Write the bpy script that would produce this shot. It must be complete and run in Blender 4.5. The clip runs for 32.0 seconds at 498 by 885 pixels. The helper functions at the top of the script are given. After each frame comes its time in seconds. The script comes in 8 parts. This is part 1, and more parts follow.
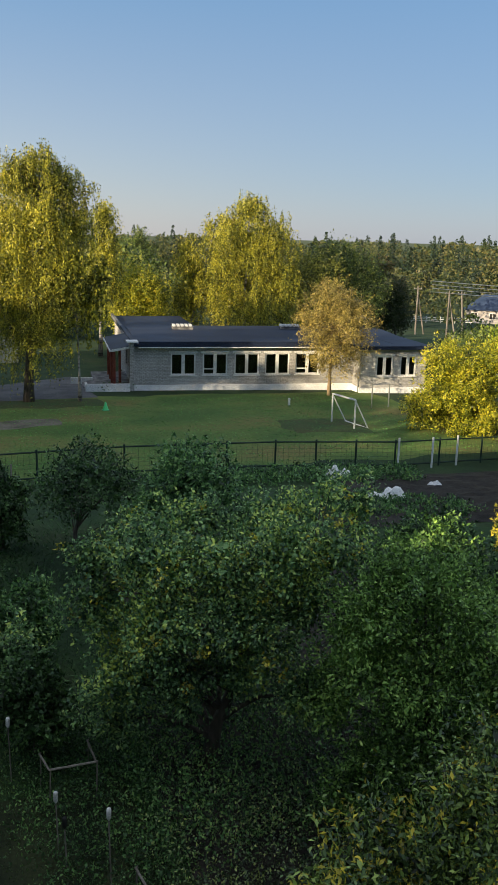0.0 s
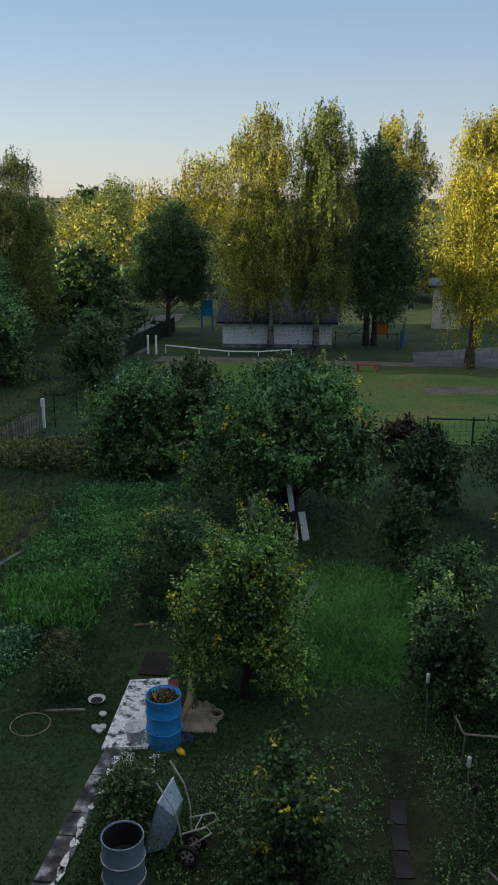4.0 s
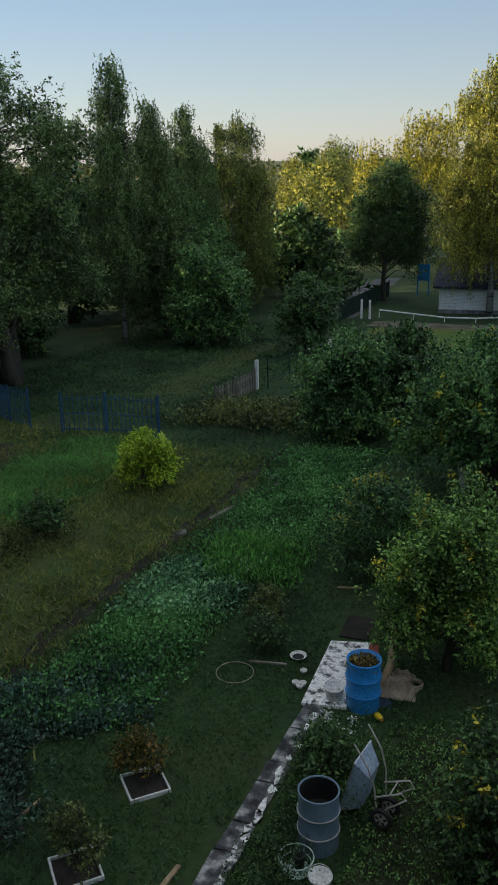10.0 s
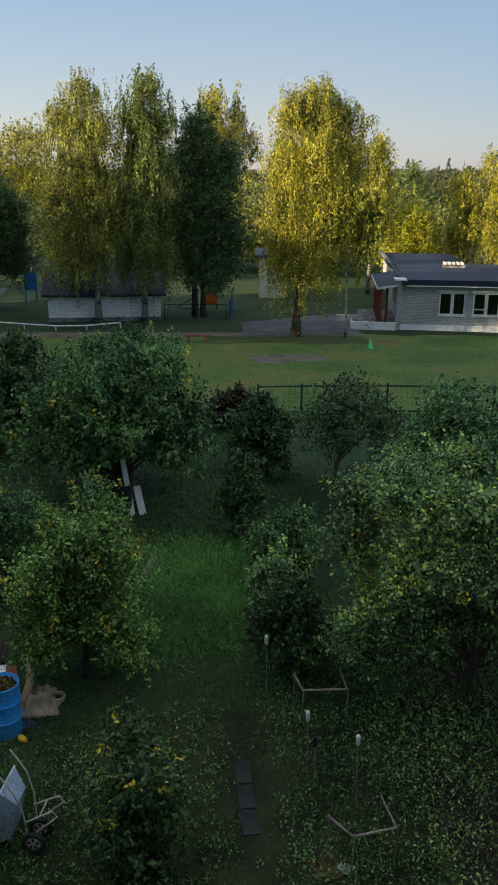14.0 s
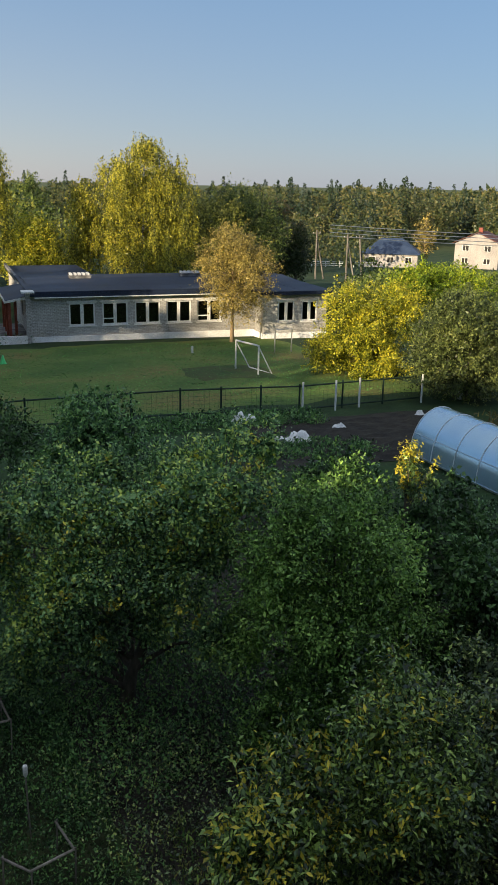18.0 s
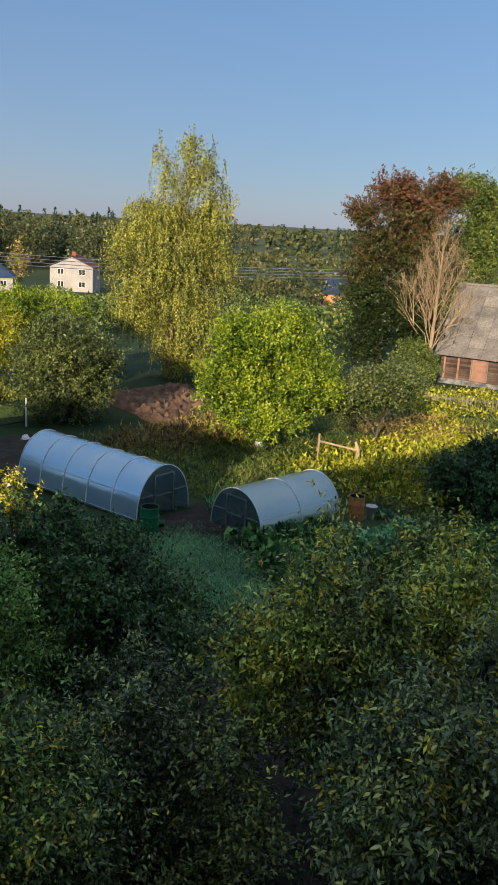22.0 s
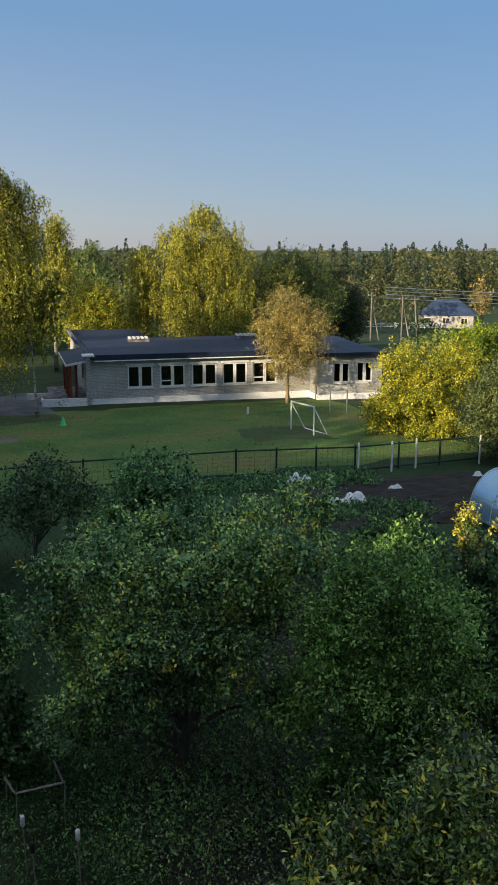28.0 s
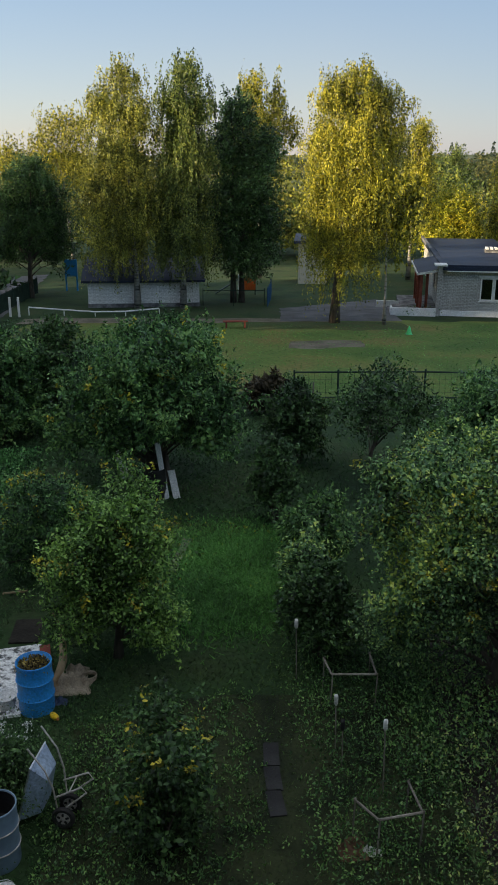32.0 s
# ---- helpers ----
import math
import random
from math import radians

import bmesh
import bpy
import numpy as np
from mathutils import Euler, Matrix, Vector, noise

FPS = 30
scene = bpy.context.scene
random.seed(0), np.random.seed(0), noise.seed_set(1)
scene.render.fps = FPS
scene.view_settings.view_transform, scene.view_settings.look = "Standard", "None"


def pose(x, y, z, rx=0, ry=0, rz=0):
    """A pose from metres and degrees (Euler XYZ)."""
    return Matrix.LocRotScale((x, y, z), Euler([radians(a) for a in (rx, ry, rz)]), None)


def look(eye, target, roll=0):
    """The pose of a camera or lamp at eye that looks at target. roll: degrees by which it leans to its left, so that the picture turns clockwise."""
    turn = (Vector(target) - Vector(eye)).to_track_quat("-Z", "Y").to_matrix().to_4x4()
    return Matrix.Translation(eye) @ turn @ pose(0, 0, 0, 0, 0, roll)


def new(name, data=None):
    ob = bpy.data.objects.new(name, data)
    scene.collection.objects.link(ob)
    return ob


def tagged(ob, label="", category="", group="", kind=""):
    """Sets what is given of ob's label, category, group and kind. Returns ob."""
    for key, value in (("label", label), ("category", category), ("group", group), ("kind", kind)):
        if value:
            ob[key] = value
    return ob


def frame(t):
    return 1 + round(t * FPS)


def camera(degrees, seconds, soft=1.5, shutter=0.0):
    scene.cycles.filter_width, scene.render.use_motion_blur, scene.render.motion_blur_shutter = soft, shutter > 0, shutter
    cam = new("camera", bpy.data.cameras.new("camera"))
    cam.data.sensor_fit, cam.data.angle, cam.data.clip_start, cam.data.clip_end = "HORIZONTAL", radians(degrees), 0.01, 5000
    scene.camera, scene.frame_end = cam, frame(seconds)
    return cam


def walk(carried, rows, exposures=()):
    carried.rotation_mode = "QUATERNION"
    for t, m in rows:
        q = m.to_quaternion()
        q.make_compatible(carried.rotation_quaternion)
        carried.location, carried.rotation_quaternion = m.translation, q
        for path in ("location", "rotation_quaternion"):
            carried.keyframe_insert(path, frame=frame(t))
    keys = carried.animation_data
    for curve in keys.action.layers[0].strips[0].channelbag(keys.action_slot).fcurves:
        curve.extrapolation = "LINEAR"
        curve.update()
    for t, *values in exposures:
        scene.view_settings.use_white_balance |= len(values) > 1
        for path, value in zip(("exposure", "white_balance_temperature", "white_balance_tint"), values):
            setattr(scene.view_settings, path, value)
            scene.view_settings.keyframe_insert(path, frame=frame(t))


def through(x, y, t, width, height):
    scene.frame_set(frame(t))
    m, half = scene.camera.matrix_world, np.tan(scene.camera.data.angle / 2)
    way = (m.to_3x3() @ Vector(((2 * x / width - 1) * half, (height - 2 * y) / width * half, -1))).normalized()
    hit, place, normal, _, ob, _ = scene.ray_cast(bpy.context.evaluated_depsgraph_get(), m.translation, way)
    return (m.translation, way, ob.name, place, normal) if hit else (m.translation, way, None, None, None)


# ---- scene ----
cam = camera(32.2, 32.0, soft=0.8)
# seconds, x, y, z, heading (clockwise from +y), pitch, lean
ROWS = [
    (0.0, 0.118, -0.030, 8.838, 23.952, -13.281, 1.509),
    (0.5, 0.096, -0.025, 8.846, 21.722, -13.387, 1.354),
    (1.0, 0.059, -0.007, 8.833, 18.086, -13.611, 0.974),
    (1.5, 0.038, 0.012, 8.819, 15.013, -13.788, 0.699),
    (2.0, -0.039, 0.029, 8.813, 10.944, -14.086, 1.082),
    (2.5, -0.096, 0.033, 8.802, 5.496, -14.871, 0.365),
    (3.0, -0.133, 0.039, 8.802, 0.222, -15.117, -0.550),
    (3.5, -0.152, 0.024, 8.801, -2.461, -15.335, -0.196),
    (5.5, -0.243, -0.026, 8.807, -13.651, -17.507, -0.308),
    (6.0, -0.290, -0.039, 8.827, -17.256, -17.553, -0.774),
    (6.5, -0.345, -0.053, 8.830, -22.108, -17.543, -1.300),
    (7.0, -0.384, -0.077, 8.815, -25.077, -17.576, -1.034),
    (7.5, -0.380, -0.079, 8.820, -26.232, -18.186, -0.913),
    (8.0, -0.368, -0.080, 8.822, -26.536, -18.157, -0.974),
    (8.5, -0.361, -0.076, 8.823, -26.430, -18.134, -0.906),
    (9.0, -0.348, -0.069, 8.825, -25.046, -18.155, -0.565),
    (9.5, -0.315, -0.054, 8.820, -22.459, -18.171, -0.629),
    (10.0, -0.268, -0.028, 8.815, -19.088, -18.071, -1.087),
    (10.5, -0.258, -0.023, 8.817, -16.941, -17.855, -1.180),
    (11.0, -0.201, -0.002, 8.804, -13.972, -17.826, -0.903),
    (11.5, -0.174, 0.013, 8.798, -10.754, -17.881, -0.909),
    (12.0, -0.148, 0.022, 8.789, -7.933, -17.910, -1.060),
    (12.5, -0.142, 0.033, 8.782, -4.258, -17.684, -0.694),
    (13.0, -0.105, 0.050, 8.777, -0.000, -17.576, -0.118),
    (13.5, -0.074, 0.058, 8.785, 2.867, -17.596, 0.030),
    (14.0, -0.055, 0.054, 8.786, 6.473, -17.603, 0.577),
    (14.5, -0.050, 0.032, 8.798, 9.995, -17.451, 0.989),
    (15.0, -0.009, 0.017, 8.809, 12.897, -17.098, 1.176),
    (15.5, 0.043, 0.029, 8.804, 17.014, -16.656, 0.462),
    (17.5, 0.154, 0.122, 8.762, 27.548, -16.587, 1.127),
    (18.0, 0.186, 0.085, 8.768, 30.492, -16.550, 1.039),
    (18.5, 0.174, 0.049, 8.793, 32.781, -16.531, 0.930),
    (19.0, 0.164, 0.016, 8.802, 35.737, -16.494, 0.595),
    (19.5, 0.170, -0.007, 8.803, 40.380, -16.500, 0.307),
    (20.0, 0.220, -0.018, 8.791, 43.979, -16.338, -0.693),
    (20.5, 0.244, -0.024, 8.805, 47.109, -16.197, -0.420),
    (21.0, 0.252, -0.031, 8.806, 51.186, -15.502, 1.373),
    (21.5, 0.265, -0.039, 8.811, 55.159, -14.511, 3.075),
    (22.0, 0.272, -0.036, 8.803, 56.744, -14.130, 3.227),
    (22.5, 0.234, -0.029, 8.804, 57.537, -13.456, 2.850),
    (23.0, 0.225, -0.041, 8.810, 57.361, -12.655, 2.790),
    (23.5, 0.220, -0.046, 8.799, 56.067, -12.395, 2.404),
    (24.0, 0.216, -0.029, 8.809, 51.482, -12.520, 1.906),
    (24.5, 0.204, -0.018, 8.805, 48.202, -12.517, 2.052),
    (26.5, 0.123, -0.025, 8.822, 39.636, -12.257, 1.876),
    (27.0, 0.145, -0.008, 8.820, 36.973, -12.328, 1.177),
    (27.5, 0.162, 0.019, 8.801, 32.706, -12.443, 0.844),
    (28.0, 0.171, 0.040, 8.783, 26.638, -12.557, 0.134),
    (28.5, 0.146, 0.060, 8.780, 21.873, -12.781, 0.125),
    (29.0, 0.104, 0.068, 8.759, 19.982, -13.976, 1.077),
    (29.5, 0.071, 0.084, 8.761, 19.098, -14.809, 1.830),
    (30.0, 0.075, 0.061, 8.765, 18.754, -15.667, 2.332),
    (30.5, 0.118, 0.027, 8.762, 12.561, -16.438, 0.648),
    (31.0, 0.120, 0.018, 8.759, 8.323, -16.972, 0.158),
    (31.5, 0.102, 0.030, 8.739, 5.591, -17.247, -0.089),
    (32.0, 0.083, 0.024, 8.736, 3.727, -18.481, 0.135),
]
walk(cam, [(t, pose(x, y, z, 90 + b, 0, -a) @ pose(0, 0, 0, 0, 0, c)) for t, x, y, z, a, b, c in ROWS],
     exposures=[(0.0, 0.74, 6650, 10), (3.0, 0.84, 6800, 10), (6.0, 0.8, 7000, 8), (8.0, 0.9, 7000, 8), (10.0, 0.76, 7050, 8), (14.0, 0.86, 6900, 10), (18.0, 0.68, 6650, 10), (21.0, 0.52, 6350, 12), (24.5, 0.44, 6200, 12), (27.0, 0.43, 6200, 11), (29.0, 0.78, 6600, 10), (32.0, 0.9, 6950, 10)])

# ---- world and sun ----
SUN_EL, SUN_AZ = radians(15.0), math.atan2(-0.94, -0.35)
world = bpy.data.worlds.new("sky")
scene.world = world
world.use_nodes = True
wn = world.node_tree.nodes
sky = wn.new("ShaderNodeTexSky")
sky.sky_type, sky.sun_disc, sky.sun_elevation, sky.sun_rotation = "NISHITA", False, SUN_EL, -SUN_AZ % (2 * math.pi)
sky.air_density, sky.dust_density, sky.ozone_density = 1.0, 0.3, 3.0
wn["Background"].inputs["Strength"].default_value = 0.036
world.node_tree.links.new(sky.outputs[0], wn["Background"].inputs["Color"])
# thin haze that the low sun lights all round: pale at the horizon, bluer above
haze, both = wn.new("ShaderNodeBackground"), wn.new("ShaderNodeAddShader")
where, split, ramp = wn.new("ShaderNodeTexCoord"), wn.new("ShaderNodeSeparateXYZ"), wn.new("ShaderNodeValToRGB")
world.node_tree.links.new(where.outputs["Generated"], split.inputs[0])
world.node_tree.links.new(split.outputs["Z"], ramp.inputs[0])
ramp.color_ramp.elements[0].position, ramp.color_ramp.elements[0].color = 0.0, (0.215, 0.212, 0.240, 1)
ramp.color_ramp.elements[1].position, ramp.color_ramp.elements[1].color = 1.0, (0.36, 0.372, 0.388, 1)
ramp.color_ramp.elements.new(0.24).color = (0.088, 0.156, 0.255, 1)
# away from the sun's side the low sky turns from rose to blue-grey
side, east, cool, low, amount = wn.new("ShaderNodeMapRange"), wn.new("ShaderNodeMix"), wn.new("ShaderNodeRGB"), wn.new("ShaderNodeMapRange"), wn.new("ShaderNodeMath")
cool.outputs[0].default_value = (0.054, 0.120, 0.236, 1)
side.inputs["From Min"].default_value, side.inputs["From Max"].default_value = 0.15, 0.95
low.inputs["From Min"].default_value, low.inputs["From Max"].default_value = 0.6, 0.06
amount.operation, east.data_type = "MULTIPLY", "RGBA"
world.node_tree.links.new(split.outputs["X"], side.inputs["Value"])
world.node_tree.links.new(split.outputs["Z"], low.inputs["Value"])
world.node_tree.links.new(side.outputs[0], amount.inputs[0])
world.node_tree.links.new(low.outputs[0], amount.inputs[1])
world.node_tree.links.new(amount.outputs[0], east.inputs[0])
world.node_tree.links.new(ramp.outputs[0], east.inputs[6])
world.node_tree.links.new(cool.outputs[0], east.inputs[7])
world.node_tree.links.new(east.outputs[2], haze.inputs["Color"])
for k, node in enumerate((wn["Background"], haze)):
    world.node_tree.links.new(node.outputs[0], both.inputs[k])
world.node_tree.links.new(both.outputs[0], wn["World Output"].inputs["Surface"])
sun = new("sun", bpy.data.lights.new("sun", "SUN"))
sun.data.energy, sun.data.angle, sun.data.color = 5.0, radians(0.6), (1.0, 0.82, 0.56)
sun.matrix_world = look((math.sin(SUN_AZ) * math.cos(SUN_EL) * 80, math.cos(SUN_AZ) * math.cos(SUN_EL) * 80, math.sin(SUN_EL) * 80), (0, 0, 0))


# ---- materials ----
def mat(name, c1, c2, rough=0.8, scale=2.0, bump=0.3, fine=40.0, metal=0.0, vary=0.0, spec=0.3, c3=None, stretch=(1, 1, 1)):
    """Two-scale mottled surface: c1 to c2 in broad patches, fine grain, relief, optional change from piece to piece."""
    m = bpy.data.materials.new(name)
    m.use_nodes = True
    n, l = m.node_tree.nodes, m.node_tree.links
    b = n["Principled BSDF"]
    co = n.new("ShaderNodeTexCoord")
    mp = n.new("ShaderNodeMapping")
    mp.inputs["Scale"].default_value = stretch
    l.new(co.outputs["Object"], mp.inputs["Vector"])
    a, f = n.new("ShaderNodeTexNoise"), n.new("ShaderNodeTexNoise")
    for q, s in ((a, scale), (f, fine)):
        q.inputs["Scale"].default_value, q.inputs["Detail"].default_value = s, 6.0
        l.new(mp.outputs[0], q.inputs["Vector"])
    r = n.new("ShaderNodeValToRGB")
    r.color_ramp.elements[0].position, r.color_ramp.elements[1].position = 0.36, 0.64
    r.color_ramp.elements[0].color, r.color_ramp.elements[1].color = (*c1, 1), (*c2, 1)
    if c3:
        r.color_ramp.elements.new(0.5).color = (*c3, 1)
    l.new(a.outputs["Fac"], r.inputs[0])
    g = n.new("ShaderNodeMapRange")
    g.inputs["From Min"].default_value, g.inputs["From Max"].default_value = 0.25, 0.75
    g.inputs["To Min"].default_value, g.inputs["To Max"].default_value = 0.62, 1.3
    l.new(f.outputs["Fac"], g.inputs["Value"])
    hs = n.new("ShaderNodeHueSaturation")
    l.new(r.outputs[0], hs.inputs["Color"])
    if vary:
        o = n.new("ShaderNodeObjectInfo")
        v = n.new("ShaderNodeMapRange")
        v.inputs["To Min"].default_value, v.inputs["To Max"].default_value = 1 - vary, 1 + vary
        l.new(o.outputs["Random"], v.inputs["Value"])
        mu = n.new("ShaderNodeMath")
        mu.operation = "MULTIPLY"
        l.new(g.outputs[0], mu.inputs[0]), l.new(v.outputs[0], mu.inputs[1])
        l.new(mu.outputs[0], hs.inputs["Value"])
    else:
        l.new(g.outputs[0], hs.inputs["Value"])
    l.new(hs.outputs[0], b.inputs["Base Color"])
    b.inputs["Roughness"].default_value, b.inputs["Metallic"].default_value = rough, metal
    b.inputs["Specular IOR Level"].default_value = spec
    if bump:
        bp = n.new("ShaderNodeBump")
        bp.inputs["Strength"].default_value, bp.inputs["Distance"].default_value = bump, 0.02
        l.new(f.outputs["Fac"], bp.inputs["Height"])
        l.new(bp.outputs[0], b.inputs["Normal"])
    return m


def leaf_mat(name, cols, through=0.35, rough=0.42, patch=0.6, gloss=0.35, rise=None, spread=1.1):
    """Leaves: a colour for each leaf out of cols, shifted in patches of the crown; thin and partly see-through to light."""
    m = bpy.data.materials.new(name)
    m.use_nodes = True
    n, l = m.node_tree.nodes, m.node_tree.links
    b, out = n["Principled BSDF"], n["Material Output"]
    geo, co, noi = n.new("ShaderNodeNewGeometry"), n.new("ShaderNodeTexCoord"), n.new("ShaderNodeTexNoise")
    noi.inputs["Scale"].default_value, noi.inputs["Detail"].default_value = patch, 3.0
    l.new(co.outputs["Object"], noi.inputs["Vector"])
    mx = n.new("ShaderNodeMath")
    mx.operation = "MULTIPLY_ADD"
    mx.inputs[1].default_value, mx.inputs[2].default_value = 1.5, -0.75
    l.new(noi.outputs["Fac"], mx.inputs[0])
    ad = n.new("ShaderNodeMath")
    ad.operation, ad.use_clamp = "ADD", True
    l.new(geo.outputs["Random Per Island"], ad.inputs[0]), l.new(mx.outputs[0], ad.inputs[1])
    if rise:
        # the crown turns colour from its top
        sp, up, mid = n.new("ShaderNodeSeparateXYZ"), n.new("ShaderNodeMapRange"), n.new("ShaderNodeMath")
        l.new(co.outputs["Object"], sp.inputs[0]), l.new(sp.outputs["Z"], up.inputs["Value"])
        up.inputs["From Min"].default_value, up.inputs["From Max"].default_value = rise
        up.inputs["To Min"].default_value, up.inputs["To Max"].default_value = -0.55, 0.45
        mid.operation, mid.use_clamp = "ADD", True
        l.new(ad.outputs[0], mid.inputs[0]), l.new(up.outputs[0], mid.inputs[1])
        ad = mid
    r = n.new("ShaderNodeValToRGB")
    k = r.color_ramp.elements
    # leaf tones widened from dark to light, painting in light and shade contrast
    cols = [tuple(v * (0.97 - spread / 2 + spread * i / (len(cols) - 1)) for v in c) for i, c in enumerate(cols)]
    k[0].color, k[1].color = (*cols[0], 1), (*cols[-1], 1)
    for i, c in enumerate(cols[1:-1]):
        k.new((i + 1) / (len(cols) - 1)).color = (*c, 1)
    l.new(ad.outputs[0], r.inputs[0])
    l.new(r.outputs[0], b.inputs["Base Color"])
    b.inputs["Roughness"].default_value, b.inputs["Specular IOR Level"].default_value = rough, gloss
    t, mix = n.new("ShaderNodeBsdfTranslucent"), n.new("ShaderNodeMixShader")
    l.new(r.outputs[0], t.inputs["Color"])
    mix.inputs[0].default_value = through
    l.new(b.outputs[0], mix.inputs[1]), l.new(t.outputs[0], mix.inputs[2]), l.new(mix.outputs[0], out.inputs["Surface"])
    return m


def glass_mat(name, tint=(0.8, 0.85, 0.85), clear=0.5, rough=0.05):
    """A pane: part clear, part gloss by its angle."""
    m = bpy.data.materials.new(name)
    m.use_nodes = True
    n, l = m.node_tree.nodes, m.node_tree.links
    tr, gl, mix, fr = n.new("ShaderNodeBsdfTransparent"), n.new("ShaderNodeBsdfGlossy"), n.new("ShaderNodeMixShader"), n.new("ShaderNodeFresnel")
    tr.inputs[0].default_value, gl.inputs["Roughness"].default_value = (*[c * clear for c in tint], 1), rough
    fr.inputs["IOR"].default_value = 1.5
    l.new(fr.outputs[0], mix.inputs[0]), l.new(tr.outputs[0], mix.inputs[1]), l.new(gl.outputs[0], mix.inputs[2])
    l.new(mix.outputs[0], n["Material Output"].inputs["Surface"])
    return m


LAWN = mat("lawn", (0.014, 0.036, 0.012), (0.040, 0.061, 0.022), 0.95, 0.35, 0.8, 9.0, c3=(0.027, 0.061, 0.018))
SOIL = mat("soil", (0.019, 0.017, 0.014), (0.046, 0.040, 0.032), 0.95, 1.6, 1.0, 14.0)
# Dark turf colour that carries the building's deep shade on the near lawn.
SHADETURF = mat("shade_turf", (0.014, 0.022, 0.009), (0.040, 0.052, 0.020), 0.95, 1.3, 0.8, 16.0)
BROWNSOIL = mat("brown_soil", (0.10, 0.055, 0.035), (0.20, 0.12, 0.075), 0.95, 1.2, 1.0, 9.0)
ASPHALT = mat("asphalt", (0.085, 0.088, 0.095), (0.145, 0.147, 0.155), 0.9, 0.7, 0.5, 30.0)
TRAIL = mat("worn_trail", (0.10, 0.09, 0.065), (0.19, 0.17, 0.13), 0.95, 0.9, 0.6, 12.0)
DRYGRASS = mat("dry_grass", (0.070, 0.080, 0.026), (0.046, 0.085, 0.023), 0.95, 0.6, 0.8, 8.0)
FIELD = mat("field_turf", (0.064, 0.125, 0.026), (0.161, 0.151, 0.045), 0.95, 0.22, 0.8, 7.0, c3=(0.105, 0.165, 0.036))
FROST = mat("pale_lawn", (0.083, 0.195, 0.112), (0.180, 0.330, 0.210), 0.95, 0.8, 0.8, 10.0)
CONCRETE = mat("concrete", (0.10, 0.10, 0.105), (0.27, 0.27, 0.27), 0.9, 2.2, 0.7, 22.0)
FLAKED = mat("flaking_white", (0.09, 0.09, 0.09), (0.93, 0.93, 0.92), 0.9, 8.0, 0.7, 24.0, c3=(0.84, 0.84, 0.83))
WHITE = mat("white_paint", (0.68, 0.68, 0.66), (0.80, 0.80, 0.78), 0.6, 1.5, 0.1, 30.0)
BITUMEN = mat("bitumen_roof", (0.008, 0.015, 0.038), (0.017, 0.029, 0.062), 0.6, 0.35, 0.25, 9.0, spec=0.35)
DARKGLASS = glass_mat("window_glass", clear=0.65)
# Near-black colour paints in the gloom of unlit rooms.
ROOM = mat("room_shade", (0.02, 0.02, 0.022), (0.06, 0.055, 0.05), 0.9)
BARK = mat("bark", (0.050, 0.042, 0.034), (0.13, 0.11, 0.09), 0.95, 3.0, 1.0, 14.0, stretch=(1, 1, 0.25))
BIRCHBARK = mat("birch_bark", (0.04, 0.04, 0.04), (0.36, 0.35, 0.32), 0.85, 2.4, 0.5, 16.0, c3=(0.27, 0.26, 0.24), stretch=(0.4, 0.4, 2.0))
GREYRENDER = mat("grey_render", (0.13, 0.125, 0.12), (0.20, 0.195, 0.185), 0.95, 0.6, 0.3, 12.0)
PALEBARK = mat("pale_bark", (0.269, 0.190, 0.111), (0.435, 0.323, 0.196), 0.9, 2.0, 0.8, 12.0, stretch=(1, 1, 0.3))
GREYWOOD = mat("grey_wood", (0.14, 0.125, 0.105), (0.30, 0.27, 0.235), 0.9, 2.5, 0.6, 30.0, vary=0.2, stretch=(1, 1, 0.15))
GREENPAINT = mat("green_paint", (0.012, 0.030, 0.022), (0.022, 0.05, 0.036), 0.6, 2.0, 0.2)
BLUEPAINT = mat("blue_paint", (0.018, 0.072, 0.150), (0.030, 0.108, 0.204), 0.55, 2.0, 0.2)
BLUEPLASTIC = mat("blue_plastic", (0.02, 0.29, 0.74), (0.03, 0.33, 0.80), 0.4, 1.5, 0.05, 30.0, spec=0.5)
TRAY = mat("galvanised_tray", (0.315, 0.414, 0.546), (0.441, 0.552, 0.702), 0.4, 2.5, 0.1, 20.0, spec=0.5)
GALV = mat("painted_drum", (0.136, 0.209, 0.286), (0.184, 0.271, 0.352), 0.45, 2.5, 0.03, 4.0, spec=0.5)
WORNPATH = mat("worn_path", (0.037, 0.037, 0.041), (0.409, 0.409, 0.403), 0.9, 4.0, 0.6, 20.0, c3=(0.105, 0.105, 0.110))
FRESHWHITE = mat("fresh_whitewash", (0.80, 0.80, 0.79), (0.92, 0.92, 0.91), 0.7, 1.2, 0.1, 30.0)
PALEGREEN = mat("pale_green_wire", (0.42, 0.56, 0.50), (0.52, 0.66, 0.60), 0.5, 3.0, 0.05, 12.0)
PALEPLASTIC = mat("pale_strip", (0.62, 0.66, 0.70), (0.74, 0.77, 0.80), 0.4, 3.0, 0.05, 12.0, spec=0.5)
TUBE = mat("worn_tube", (0.42, 0.39, 0.36), (0.58, 0.55, 0.52), 0.45, 3.0, 0.05, 12.0, spec=0.5)
STEEL = mat("steel", (0.40, 0.42, 0.44), (0.60, 0.62, 0.64), 0.35, 3.0, 0.1, 20.0, metal=0.9)
BLACK = mat("black_rubber", (0.015, 0.015, 0.016), (0.035, 0.035, 0.035), 0.7)
RUST = mat("rust_orange", (0.45, 0.16, 0.05), (0.60, 0.26, 0.09), 0.7, 3.0, 0.3)
